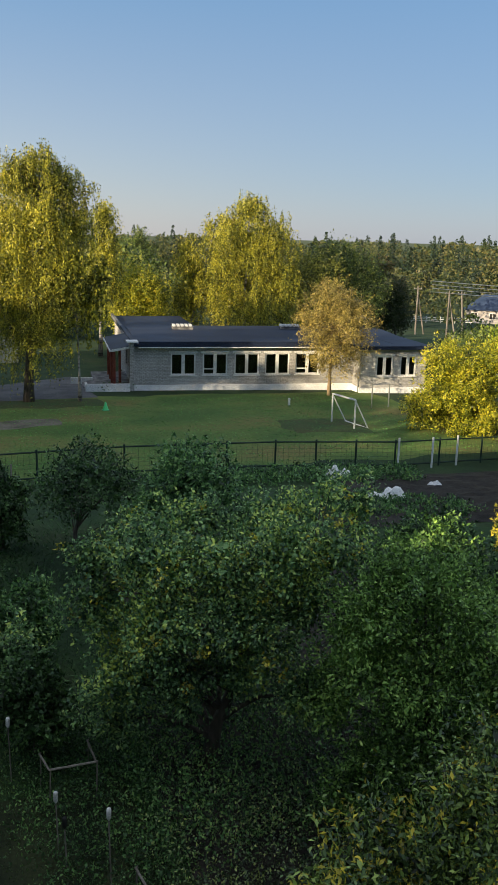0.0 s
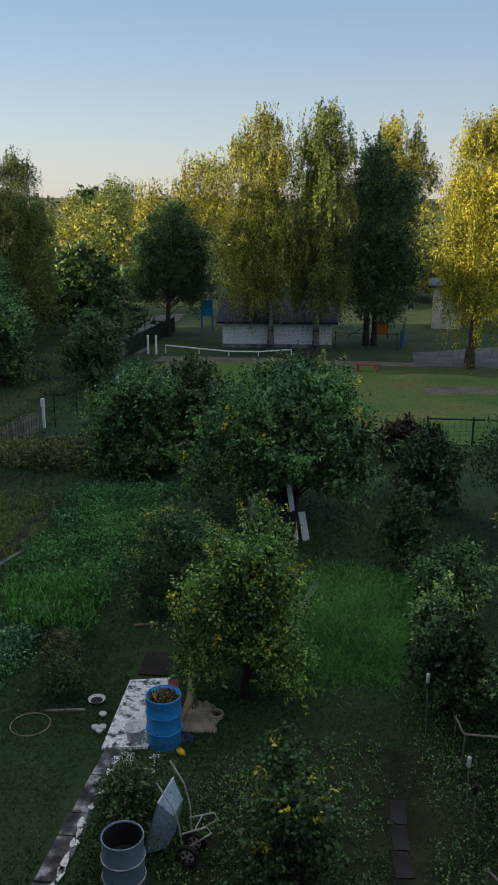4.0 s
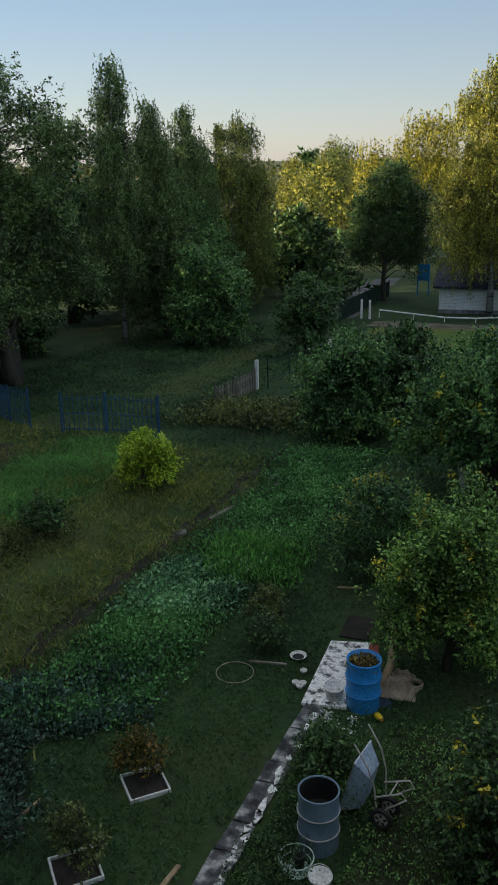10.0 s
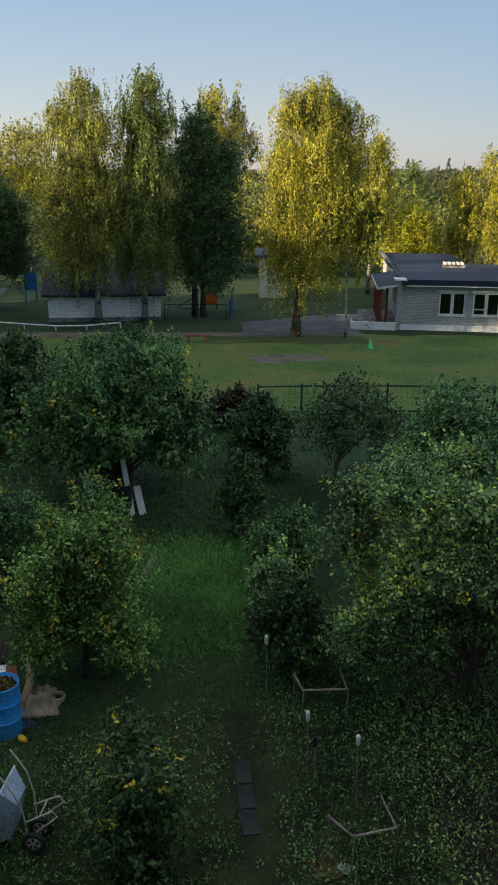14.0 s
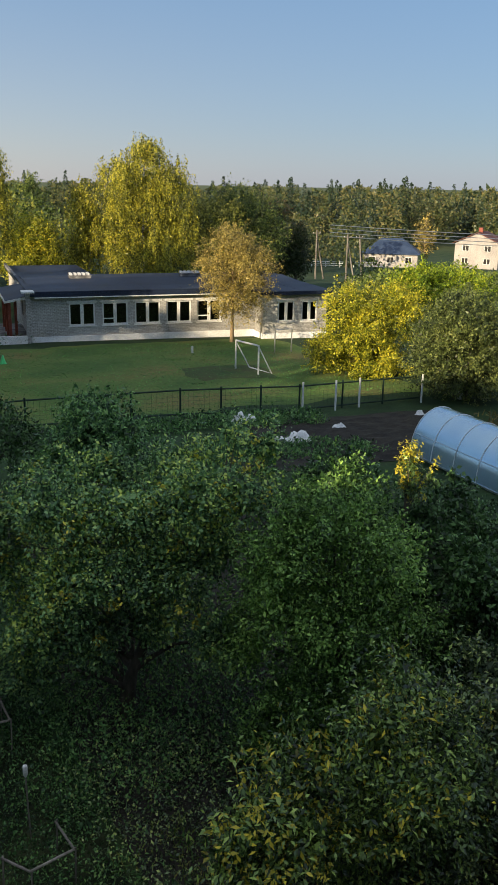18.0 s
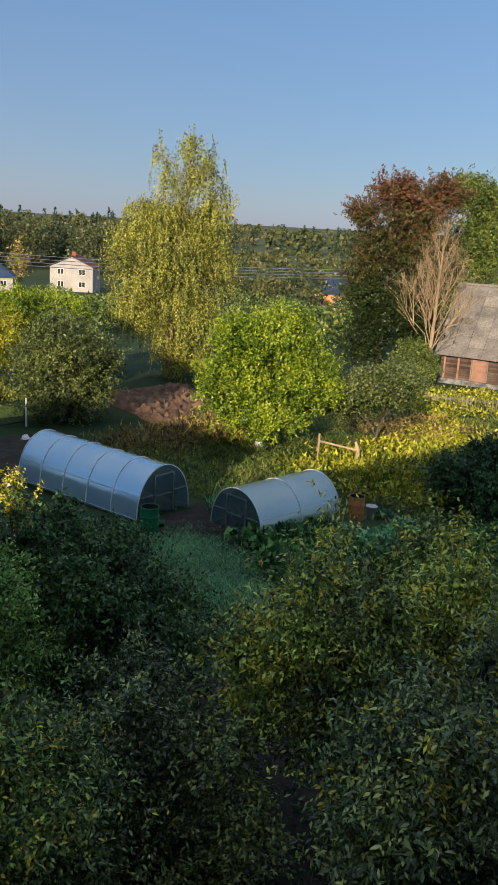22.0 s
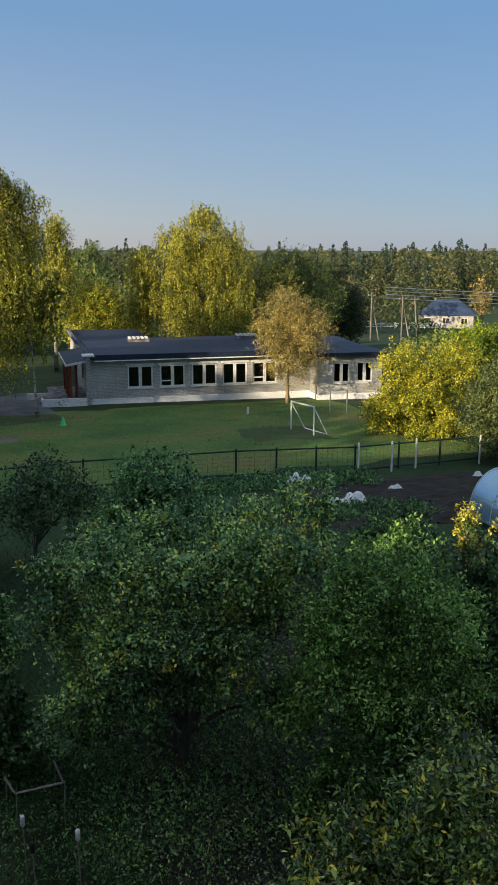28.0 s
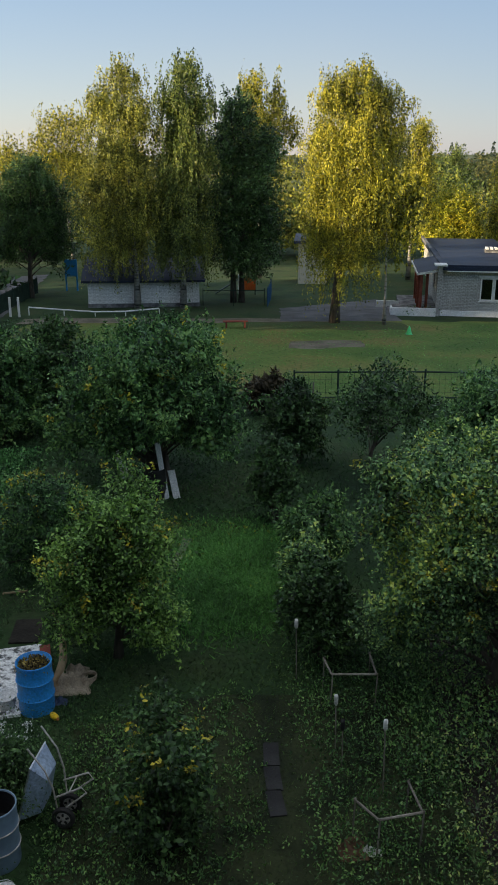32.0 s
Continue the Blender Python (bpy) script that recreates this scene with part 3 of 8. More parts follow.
def tree(name, label, x, y, h, base, rx, leaves, bark=BARK, shape="dome", style="round", twigs=300, per=30, leaf=0.1, twig=0.6,
         trunk=0.12, limbs=9, seed=1, holes=0.9, wide=0.55, category="tree", stems=1, group="", white_base=0.0, tips=0.0, lobes=None):
    """A tree or bush whose crown is made of leafy masses; its own x axis runs square to the line from the house."""
    rng = np.random.default_rng(seed * 7919 + 13)
    top = thing(name, label, category, x, y, turn=-math.degrees(math.atan2(x, y)), group=group)
    masses = form_lobes(rng, lobes) if lobes else envelope_lobes(rng, h, base, rx, shape)
    starts, pos, ax, face, tip, big = crown_points(rng, masses, twigs, per, twig, style, holes, seed * 3.7, h, tips)
    high = max(masses, key=lambda l: l[1])
    g = Geo()
    axes = []
    for k in range(stems):
        w = 2 * math.pi * k / stems + seed
        goal = Vector((high[0], high[5], high[1])) if k == 0 else Vector((masses[k % len(masses)][0], masses[k % len(masses)][5], high[1] * 0.85))
        root = Vector((math.cos(w), math.sin(w), 0)) * (0.1 * (stems > 1) * rx)
        pts = [root + Vector((goal.x * (i / 5) ** 1.6, goal.y * (i / 5) ** 1.6, 0)) + Vector((noise.noise(Vector((seed + k, i * 0.8, 0))), noise.noise(Vector((0, i * 0.8, seed + k))), 0)) * trunk * 1.6 * i / 5 + Vector((0, 0, -0.1 + goal.z * i / 5)) for i in range(6)]
        g.tube(pts, [trunk * (1.35 if i == 0 else 1) * (1 - i / 5.2) ** (1.0 if style != "weep" else 1.4) for i in range(6)], 8)
        axes.append(pts)
    part("trunk", g, bark, top, smooth=True)
    g = Geo()
    ends = [(Vector((l[0], l[5], l[1])), 0.5) for l in masses] + [(Vector(starts[k]), 0.3) for k in rng.permutation(len(starts))[:limbs * 2 * stems]]
    for i, (e, thick) in enumerate(ends):
        pts = axes[i % stems]
        s0 = min(0.85, max(0.14, (e.z - 0.5 * math.hypot(e.x, e.y) * (1 if style != "weep" else 1.2)) / max(0.5, pts[-1].z)))
        j = min(4, int(s0 * 5))
        p0 = pts[j].lerp(pts[j + 1], s0 * 5 - j)
        r0 = trunk * (1 - s0 * 0.85) * thick
        mid = p0.lerp(e, 0.5) + Vector((0, 0, 0.12 * (e - p0).length))
        g.tube([p0, p0.lerp(mid, 0.5) + Vector((0, 0, 0.03)), mid, mid.lerp(e, 0.55), e], [r0, r0 * 0.8, r0 * 0.6, r0 * 0.4, max(0.006, r0 * 0.18)], 5, False)
    tagged(part("branchwork", g, bark, top, smooth=True), kind="stuff")
    if white_base:
        part("whitewashed_base", Geo().tube([(0, 0, 0.02), (0, 0, white_base)], [trunk * 1.38, trunk * 1.12], 10), WHITE, top, "whitewashed foot of the trunk", smooth=True)
    size = leaf * (0.65 + 0.7 * rng.random(len(pos))) * big
    part("crown", leaf_mesh("crown", pos[~tip], ax[~tip], size[~tip], wide, seed, tilt=0.65, far=math.hypot(x, y) > 15, face=face[~tip]), leaves, top)
    if tip.any():
        tip_leaves = part("shoot_foliage", leaf_mesh("shoot_foliage", pos[tip], ax[tip], size[tip], wide, seed + 1, tilt=0.5, face=face[tip]), TIPLEAF, top, "yellow leaves at the shoot tips")
        tagged(tip_leaves, kind="stuff")
    return top


# ---- ground and large structure ----
def build_ground():
    rings = [0.0] + [1.5 * k for k in range(1, 60)] + [90 * 1.07 ** k for k in range(0, 52)]
    seg = 200
    v, f = [(0, 0, 0)], []
    for r in rings[1:]:
        far = max(0.0, r - 330)
        for k in range(seg):
            w = 2 * math.pi * k / seg
            x, y = r * math.cos(w), r * math.sin(w)
            hill = min(1.0, far / 1500) * (15 + 10 * noise.noise(Vector((math.cos(w) * 2.5, math.sin(w) * 2.5, r / 900))))
            v.append((x, y, ground_z(x, y) + hill))
    f += [(0, 1 + k, 1 + (k + 1) % seg) for k in range(seg)]
    for j in range(len(rings) - 2):
        a, b = 1 + j * seg, 1 + (j + 1) * seg
        f += [(a + k, b + k, b + (k + 1) % seg, a + (k + 1) % seg) for k in range(seg)]
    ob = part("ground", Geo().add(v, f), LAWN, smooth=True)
    tagged(ob, "grass ground falling gently towards distant woods", "ground", kind="structure")


build_ground()
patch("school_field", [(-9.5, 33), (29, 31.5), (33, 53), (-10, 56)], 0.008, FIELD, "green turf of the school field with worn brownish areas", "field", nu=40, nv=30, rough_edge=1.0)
patch("asphalt_yard", [(5.6, 54.0), (13.4, 53.9), (14.2, 66), (6.2, 60.5)], 0.03, ASPHALT, "grey asphalt yard before the school entrance", "yard", rough_edge=0.25)
patch("garden_road", [(-14.5, 57), (-12.4, 57.5), (-14.5, 90), (-17.5, 88)], 0.03, ASPHALT, "narrow grey asphalt road beside a blue fence", "road", rough_edge=0.3)
patch("field_trail", [(-11, 54.0), (9, 53.6), (9, 55.2), (-11, 56.6)], 0.025, TRAIL, "worn earth trail along the school field", "path", nu=60, nv=6, rough_edge=0.5)
patch("bare_patch", [(5.0, 44.2), (9.6, 44.4), (9.0, 46.3), (5.4, 46.0)], 0.015, TRAIL, "bare worn patch in the field grass", "path", rough_edge=0.9)
patch("goal_mouth", [(19.5, 38.5), (24.5, 37.5), (25, 42), (20.5, 42.5)], 0.015, DRYGRASS, "worn grass in front of the goal", "path", rough_edge=0.9)
patch("soil_plot", [(13.2, 22.5), (24.5, 20.5), (26.5, 27.5), (17, 29.6)], 0.02, SOIL, "dark dug garden soil", "soil", rough_edge=0.5, bulge=0.10)
patch("dug_mound", [(30.5, 23.8), (37, 25.5), (44, 33.5), (35, 34.0)], 0.03, BROWNSOIL, "bare brown dug earth on a slope", "soil", rough_edge=1.0, bulge=0.5)
patch("greenhouse_bed", [(19.2, 13.6), (22.2, 13.9), (22.6, 16.0), (18.2, 15.7)], 0.02, SOIL, "black soil bed between two greenhouses", "soil", rough_edge=0.3, bulge=0.06)
patch("pale_grass_strip", [(15.0, 10.0), (16.6, 9.2), (19.4, 14.2), (18.2, 15.4)], 0.02, FROST, "pale dewy grass strip", "grass", rough_edge=1.1)
patch("dry_lawn", [(-14.5, 12), (-9.0, 11.0), (-7.6, 22.5), (-12.5, 23.5)], 0.012, DRYGRASS, "browning rough grass beside the vegetable bed", "grass", rough_edge=1.1)
patch("leaf_strewn_ground", [(-0.9, 18.2), (1.5, 18.0), (1.6, 19.6), (-0.7, 20.0)], 0.016, DRYGRASS, "bare ground strewn with fallen leaves", "ground", rough_edge=0.5)
# Black sheet puts the shade under the fruit trees into the ground colour.
patch("orchard_shade", [(3.6, 2.2), (12.5, 2.0), (13.2, 22), (5.4, 23)], 0.012, SOIL, "black earth sheet painting in the shade under the fruit trees", "soil", rough_edge=1.1)
patch("dark_earth", [(-16.3, 15.6), (-15.2, 15.2), (-15.6, 23.8), (-17.4, 23.6)], 0.021, SOIL, "trodden dark earth track beside the mown strip", "ground", rough_edge=0.35)
# Sheet darkens the near lawn where the house keeps the sky off.
patch("shade_ground", [(-2.4, 2.5), (3.8, 2.5), (3.8, 12.6), (-1.8, 12.6)], 0.010, SHADETURF, "ground sheet darkened to paint in the deep shade by the house", "ground", rough_edge=0.8)
patch("bed_edge", [(-9.35, 9.6), (-8.95, 9.6), (-7.75, 24.8), (-8.0, 24.8)], 0.024, SOIL, "bare soil line dug along the vegetable bed", "soil", nu=6, nv=60, rough_edge=0.25)
patch("cleared_bed", [(-10.4, 9.6), (-8.4, 11.0), (-6.4, 8.1), (-7.9, 6.6)], 0.02, SOIL, "cleared bed of dark soil with grey stalks", "soil", rough_edge=0.4, bulge=0.05)
patch("lane_track", [(-16.3, 31.5), (-14.0, 32.5), (-14.2, 46.0), (-15.6, 46.0)], 0.02, DRYGRASS, "worn brown wheel track through the shaded grass", "path", nu=8, nv=40, rough_edge=0.4)
patch("worn_turf", [(3.4, 50.8), (13.0, 50.2), (13.4, 53.0), (3.2, 54.2)], 0.02, DRYGRASS, "worn brownish turf beside the yard", "grass", rough_edge=0.9)

# the block of flats out of whose window the camera looks
flats = thing("apartment_building", "plain rendered block of flats behind the viewer", "building", 0, 0, 0, -15, kind="structure")
part("wall", Geo().box(-21, -12.0, -0.3, 26, -0.9, 9.9), GREYRENDER, flats)
part("roof", Geo().box(-20.99, -12.4, 9.9, 26.5, -0.8, 10.2), BITUMEN, flats)
# Unseen taller blocks, added and sized to set where the building's shadow ends.
part("high_shade_block", Geo().box(-50, -6.0, -0.3, -30.0, -0.9, 16.8), GREYRENDER, flats)
part("high_shade_roof", Geo().box(-50.3, -6.2, 16.8, -29.8, -0.8, 17.1), BITUMEN, flats)
part("mid_shade_block", Geo().box(-29.996, -6.0, -0.3, -21.004, -0.9, 14.2), GREYRENDER, flats)
part("mid_shade_roof", Geo().box(-29.79, -6.2, 14.2, -20.9, -0.8, 14.6), BITUMEN, flats)


# ---- school ----
def wall_with_holes(x0, x1, z0, z1, y0, y1, holes):
    """A wall between y0 and y1 with openings (xa, xb, za, zb) cut through it."""
    xs = sorted({x0, x1, *[h[0] for h in holes], *[h[1] for h in holes]})
    zs = sorted({z0, z1, *[h[2] for h in holes], *[h[3] for h in holes]})
    nx, nz = len(xs), len(zs)

    def solid(i, j):
        if not (0 <= i < nx - 1 and 0 <= j < nz - 1):
            return False
        mx, mz = (xs[i] + xs[i + 1]) / 2, (zs[j] + zs[j + 1]) / 2
        return not any(h[0] < mx < h[1] and h[2] < mz < h[3] for h in holes)

    v = [(x, y, z) for y in (y0, y1) for z in zs for x in xs]

    def at(k, i, j):
        return k * nx * nz + j * nx + i

    f = []
    for i in range(nx - 1):
        for j in range(nz - 1):
            if not solid(i, j):
                continue
            f.append((at(0, i, j), at(0, i + 1, j), at(0, i + 1, j + 1), at(0, i, j + 1)))
            f.append((at(1, i, j), at(1, i, j + 1), at(1, i + 1, j + 1), at(1, i + 1, j)))
            for (di, dj), (p, q) in {(-1, 0): ((i, j + 1), (i, j)), (1, 0): ((i + 1, j), (i + 1, j + 1)), (0, -1): ((i, j), (i + 1, j)), (0, 1): ((i + 1, j + 1), (i, j + 1))}.items():
                if not solid(i + di, j + dj):
                    f.append((at(0, *q), at(0, *p), at(1, *p), at(1, *q)))
    return Geo().add(v, f)


def window(parent, x0, x1, z0, z1, y, leaves=2, sill=True, vent=False):
    """A white-framed window set in an opening whose outer face is at y."""
    f = 0.10
    w = part("window", Geo().box(x0, y + 0.06, z0, x1, y + 0.12, z0 + f).box(x0, y + 0.06, z1 - f, x1, y + 0.12, z1)
             .box(x0, y + 0.06, z0 + f, x0 + f, y + 0.12, z1 - f).box(x1 - f, y + 0.06, z0 + f, x1, y + 0.12, z1 - f), WHITE, parent, "white window frame")
    n = leaves
    step = (x1 - x0) / n
    for k in range(1, n):
        c = x0 + step * k
        part("mullion", Geo().box(c - 0.11, y + 0.05, z0 + f, c + 0.11, y + 0.13, z1 - f), WHITE, w)
    for k in range(n):
        p = part("pane", Geo().box(x0 + step * k + 0.05, y + 0.085, z0 + f, x0 + step * (k + 1) - 0.05, y + 0.093, z1 - f), DARKGLASS, w, "dark reflecting glass pane")
        p.visible_shadow = False
    if vent:
        part("vent_bar", Geo().box(x0 + f, y + 0.05, z0 + 0.38, x0 + step - 0.08, y + 0.13, z0 + 0.46), WHITE, w)
    if sill:
        part("sill", Geo().box(x0 - 0.08, y - 0.07, z0 - 0.07, x1 + 0.08, y + 0.06, z0 - 0.003), WHITE, w)
        part("lintel", Geo().box(x0 - 0.12, y - 0.025, z1 + 0.003, x1 + 0.12, y + 0.05, z1 + 0.14), WHITE, w)


BRICKWALL = mat("white_brick_wall", (0.43, 0.42, 0.405), (0.62, 0.61, 0.585), 0.88, 0.5, 0.4, 9.0)


def brick_courses(m, light=0.9):
    n, l = m.node_tree.nodes, m.node_tree.links
    b = n["Principled BSDF"]
    src = b.inputs["Base Color"].links[0].from_socket
    co, sp, cb, br, mx = n.new("ShaderNodeTexCoord"), n.new("ShaderNodeSeparateXYZ"), n.new("ShaderNodeCombineXYZ"), n.new("ShaderNodeTexBrick"), n.new("ShaderNodeMix")
    l.new(co.outputs["Object"], sp.inputs[0])
    ad = n.new("ShaderNodeMath")
    l.new(sp.outputs["X"], ad.inputs[0]), l.new(sp.outputs["Y"], ad.inputs[1])
    l.new(ad.outputs[0], cb.inputs["X"]), l.new(sp.outputs["Z"], cb.inputs["Y"])
    l.new(cb.outputs[0], br.inputs["Vector"])
    br.inputs["Scale"].default_value, br.inputs["Brick Width"].default_value, br.inputs["Row Height"].default_value = 1.0, 0.26, 0.10
    br.inputs["Mortar Size"].default_value = 0.012
    br.inputs["Color1"].default_value, br.inputs["Color2"].default_value, br.inputs["Mortar"].default_value = (1, 1, 1, 1), (0.78, 0.77, 0.75, 1), (0.5, 0.49, 0.47, 1)
    mx.data_type, mx.blend_type = "RGBA", "MULTIPLY"
    mx.inputs[0].default_value = light
    l.new(src, mx.inputs[6]), l.new(br.outputs["Color"], mx.inputs[7]), l.new(mx.outputs[2], b.inputs["Base Color"])


brick_courses(BRICKWALL)
PALEBRICK = mat("whitewashed_brick", (0.78, 0.78, 0.77), (0.88, 0.88, 0.87), 0.88, 0.6, 0.4, 9.0)
brick_courses(PALEBRICK, 0.6)


def build_school():
    s = thing("school_building", "single-storey white brick school with a flat dark roof", "building", 16.6, 56.8, -1.75, -11)
    H = 3.3
    wins = [(2.52, 4.27), (4.77, 6.52), (7.02, 8.8), (9.24, 11.02), (11.47, 13.22)]
    holes = [(a, b, 1.25, 2.78) for a, b in wins]
    part("front_wall", wall_with_holes(0.0, 15.8, 0.0, H, 0.0, 0.35, holes), BRICKWALL, s, "grey-white brick front wall")
    whole = [(16.95, 18.2, 1.3, 2.75), (18.75, 19.95, 1.3, 2.75)]
    part("wing_wall", wall_with_holes(15.9, 20.7, 0.0, H, -1.65, -1.3, whole), BRICKWALL, s)
    part("wing_side", Geo().box(15.8, -1.65, 0, 15.897, 0.3, H), BRICKWALL, s)
    part("wing_end", Geo().box(20.35, -1.297, 0, 20.7, 12, H), BRICKWALL, s)
    part("back_wall", Geo().box(0.35, 11.65, 0, 20.347, 12, H), BRICKWALL, s)
    part("end_wall", wall_with_holes(0.356, 11.65, 0, H, 0.0, 0.35, [(2.2, 3.4, 0.35, 2.5), (5.6, 6.8, 1.2, 2.7)]), BRICKWALL, s, m=Matrix(((0, 1, 0, 0), (1, 0, 0, 0), (0, 0, 1, 0), (0, 0, 0, 1))))
    part("room_back", Geo().box(0.4, 4.0, 0.05, 20.3, 4.1, H - 0.05).box(0.4, 0.4, 0.02, 20.3, 4.0, 0.06), ROOM, s, "dark boards standing in for unlit rooms behind the windows")
    for i, (a, b) in enumerate(wins):
        window(s, a, b, 1.25, 2.78, 0.0, 2, vent=i in (1, 4))
    for a, b, c, d in whole:
        window(s, a, b, c, d, -1.65, 2)
    part("plinth", Geo().box(0.0, -0.06, 0.0, 15.74, -0.003, 0.58), FRESHWHITE, s, "white painted plinth", 0.01)
    part("plinth", Geo().box(15.74, -1.72, 0.0, 20.75, -1.653, 0.5).box(15.74, -1.65, 0, 15.797, -0.003, 0.5), FRESHWHITE, s, "white painted plinth", 0.01)
    part("corner_pier", Geo().box(-0.32, -0.3, 0.0, 0.0, 0.35, H + 0.25), BRICKWALL, s, "brick pier at the entrance corner", 0.015)
    part("pier_cap", Geo().box(-0.55, -0.55, H + 0.25, 0.25, 0.5, H + 0.36), FRESHWHITE, s, bevel=0.01)
    # roof: eaves board, deck and raised edge
    part("roof", Geo().box(-0.02, -0.45, H, 21.1, 12.3, H + 0.16).box(15.5, -2.1, H + 0.004, 21.12, -0.449, H + 0.164), BITUMEN, s, "dark bitumen felt roof")
    part("fascia", Geo().box(0.26, -0.50, H - 0.06, 15.5, -0.453, H + 0.20).box(15.45, -2.15, H - 0.06, 21.15, -2.103, H + 0.20), BITUMEN, s)
    part("roof_ridge", Geo().add([(0.3, 3.6, H + 0.162), (21, 3.6, H + 0.162), (21, 8.0, H + 0.32), (0.3, 8.0, H + 0.32), (21, 12.2, H + 0.162), (0.3, 12.2, H + 0.162)],
                                 [(0, 1, 2, 3), (3, 2, 4, 5), (0, 3, 5), (1, 4, 2)]), BITUMEN, s)
    part("eaves_upstand", Geo().box(0.3, -0.448, H + 0.165, 15.4, -0.2, H + 0.34), BITUMEN, s, "raised felt-clad roof edge", 0.02)
    part("gutter_line", Geo().box(0.26, -0.53, H - 0.1, 15.45, -0.503, H - 0.03), WHITE, s, "pale board below the roof edge")
    for k in range(8):
        part("felt_seam", Geo().box(0.4 + k * 2.6, -0.4, H + 0.161, 0.52 + k * 2.6, 3.58, H + 0.172), BITUMEN, s)
    for vx, vy in ((4.5, 8.0), (13.2, 8.2)):
        v = part("roof_vent", Geo().box(vx - 0.8, vy - 0.3, H + 0.2, vx + 0.8, vy + 0.3, H + 0.5), CONCRETE, s, "brick ventilation stack")
        for k in range(5):
            part("cowl", Geo().box(vx - 0.78 + k * 0.32, vy - 0.38, H + 0.55, vx - 0.60 + k * 0.32, vy + 0.38, H + 0.70), WHITE, v)
        part("stack_cap", Geo().box(vx - 0.86, vy - 0.36, H + 0.5, vx + 0.86, vy + 0.36, H + 0.546), CONCRETE, v)
    # entrance porch along the end wall
    part("canopy", Geo().add([(-1.6, -0.1, H - 0.25), (0, -0.1, H + 0.05), (0, 7.5, H + 0.05), (-1.6, 7.5, H - 0.25), (-1.6, -0.1, H - 0.4), (0, -0.1, H - 0.1), (0, 7.5, H - 0.1), (-1.6, 7.5, H - 0.4)],
                             [(0, 1, 2, 3), (7, 6, 5, 4), (0, 4, 5, 1), (1, 5, 6, 2), (2, 6, 7, 3), (3, 7, 4, 0)]), BITUMEN, s, "sloping entrance canopy")
    for cx, y in ((-1.42, 0.15), (-0.98, 0.9), (-1.42, 2.6), (-1.42, 4.3), (-1.42, 6.4)):
        part("column", Geo().box(cx, y, 0.3, cx + 0.18, y + 0.18, H - 0.43), REDPAINT, s, "red-brown canopy column", 0.01)
    part("canopy_edge", Geo().add([(-1.66, -0.16, H - 0.42), (0, -0.16, H - 0.12), (0, -0.16, H + 0.03), (-1.66, -0.16, H - 0.27), (-1.66, -0.104, H - 0.42), (0, -0.104, H - 0.12), (0, -0.104, H + 0.03), (-1.66, -0.104, H - 0.27)],
                                  [(0, 1, 2, 3), (7, 6, 5, 4), (3, 2, 6, 7), (0, 4, 5, 1), (0, 3, 7, 4), (1, 5, 6, 2)]).box(-1.66, -0.1, H - 0.42, -1.604, 7.5, H - 0.27), WHITE, s, "pale canopy edge board")
    part("porch_slab", Geo().box(-2.6, 0.3, 0.0, -0.003, 8.0, 0.34), CONCRETE, s)
    part("entrance_door", Geo().box(-0.05, 2.2, 0.345, 0.03, 3.4, 2.5), REDPAINT, s, "red-brown entrance door", 0.008)
    window(s, 4.2, 5.2, 1.2, 2.6, 11.9, 2)
    pl = part("planter", Geo().box(-3.3, -0.55, 0.0, -0.325, -0.4, 0.78).box(-3.3, -0.397, 0, -3.15, 1.4, 0.6), FRESHWHITE, s, "white painted planter wall", 0.012)
    part("planter_soil", Geo().box(-3.147, -0.397, 0.0, -0.33, 0.297, 0.6), SOIL, pl)
    for k in range(3):
        part("step", Geo().box(-3.1 - 0.3 * k, 1.5, 0.0, -2.6, 3.6, 0.34 - 0.11 * k), CONCRETE, s)
    part("stair_cheek", Geo().box(-4.2, 3.65, 0, -2.6, 3.85, 0.55), WHITE, s, bevel=0.01)
    # the rear wing with its parapet
    part("rear_wing", Geo().box(0.5, 12.003, 0, 6.5, 26, H - 0.5), BRICKWALL, s)
    part("rear_roof", Geo().box(0.2, 12.31, H - 0.498, 6.9, 26.4, H - 0.33), BITUMEN, s)
    part("parapet", Geo().box(0.15, 12.6, H - 0.326, 0.4, 26.4, H - 0.1), CONCRETE, s, "pale parapet wall")


build_school()

# ---- play pavilion, sheds and the yellow house beyond the yard ----
pv = thing("play_pavilion", "long low white brick pavilion with a dark roof", "pavilion", -7.35, 62.0, None, 2.0)
part("back_wall", Geo().box(0, 0, -0.2, 7.9, 0.3, 1.75), PALEBRICK, pv)
part("side_wall", Geo().box(0, 0.303, -0.2, 0.25, 3.6, 2.0), PALEBRICK, pv)
part("side_wall", Geo().box(7.65, 0.303, -0.2, 7.9, 3.6, 2.0), PALEBRICK, pv)
part("plinth", Geo().box(-0.05, -0.06, -0.2, 7.95, -0.003, 0.28), CONCRETE, pv)
part("roof", Geo().add([(-0.4, -0.5, 1.8), (8.3, -0.5, 1.8), (8.3, 3.9, 3.0), (-0.4, 3.9, 3.0), (-0.4, -0.5, 1.95), (8.3, -0.5, 1.95), (8.3, 3.9, 3.15), (-0.4, 3.9, 3.15)],
                       [(3, 2, 1, 0), (4, 5, 6, 7), (0, 1, 5, 4), (1, 2, 6, 5), (2, 3, 7, 6), (3, 0, 4, 7)]), BITUMEN, pv)
yh = thing("yellow_house", "cream rendered house behind the weeping birch", "building", 9.6, 78.5, None, -8)
part("wall", Geo().box(0, 0, -0.2, 2.6, 7, 3.6), CREAM, yh)
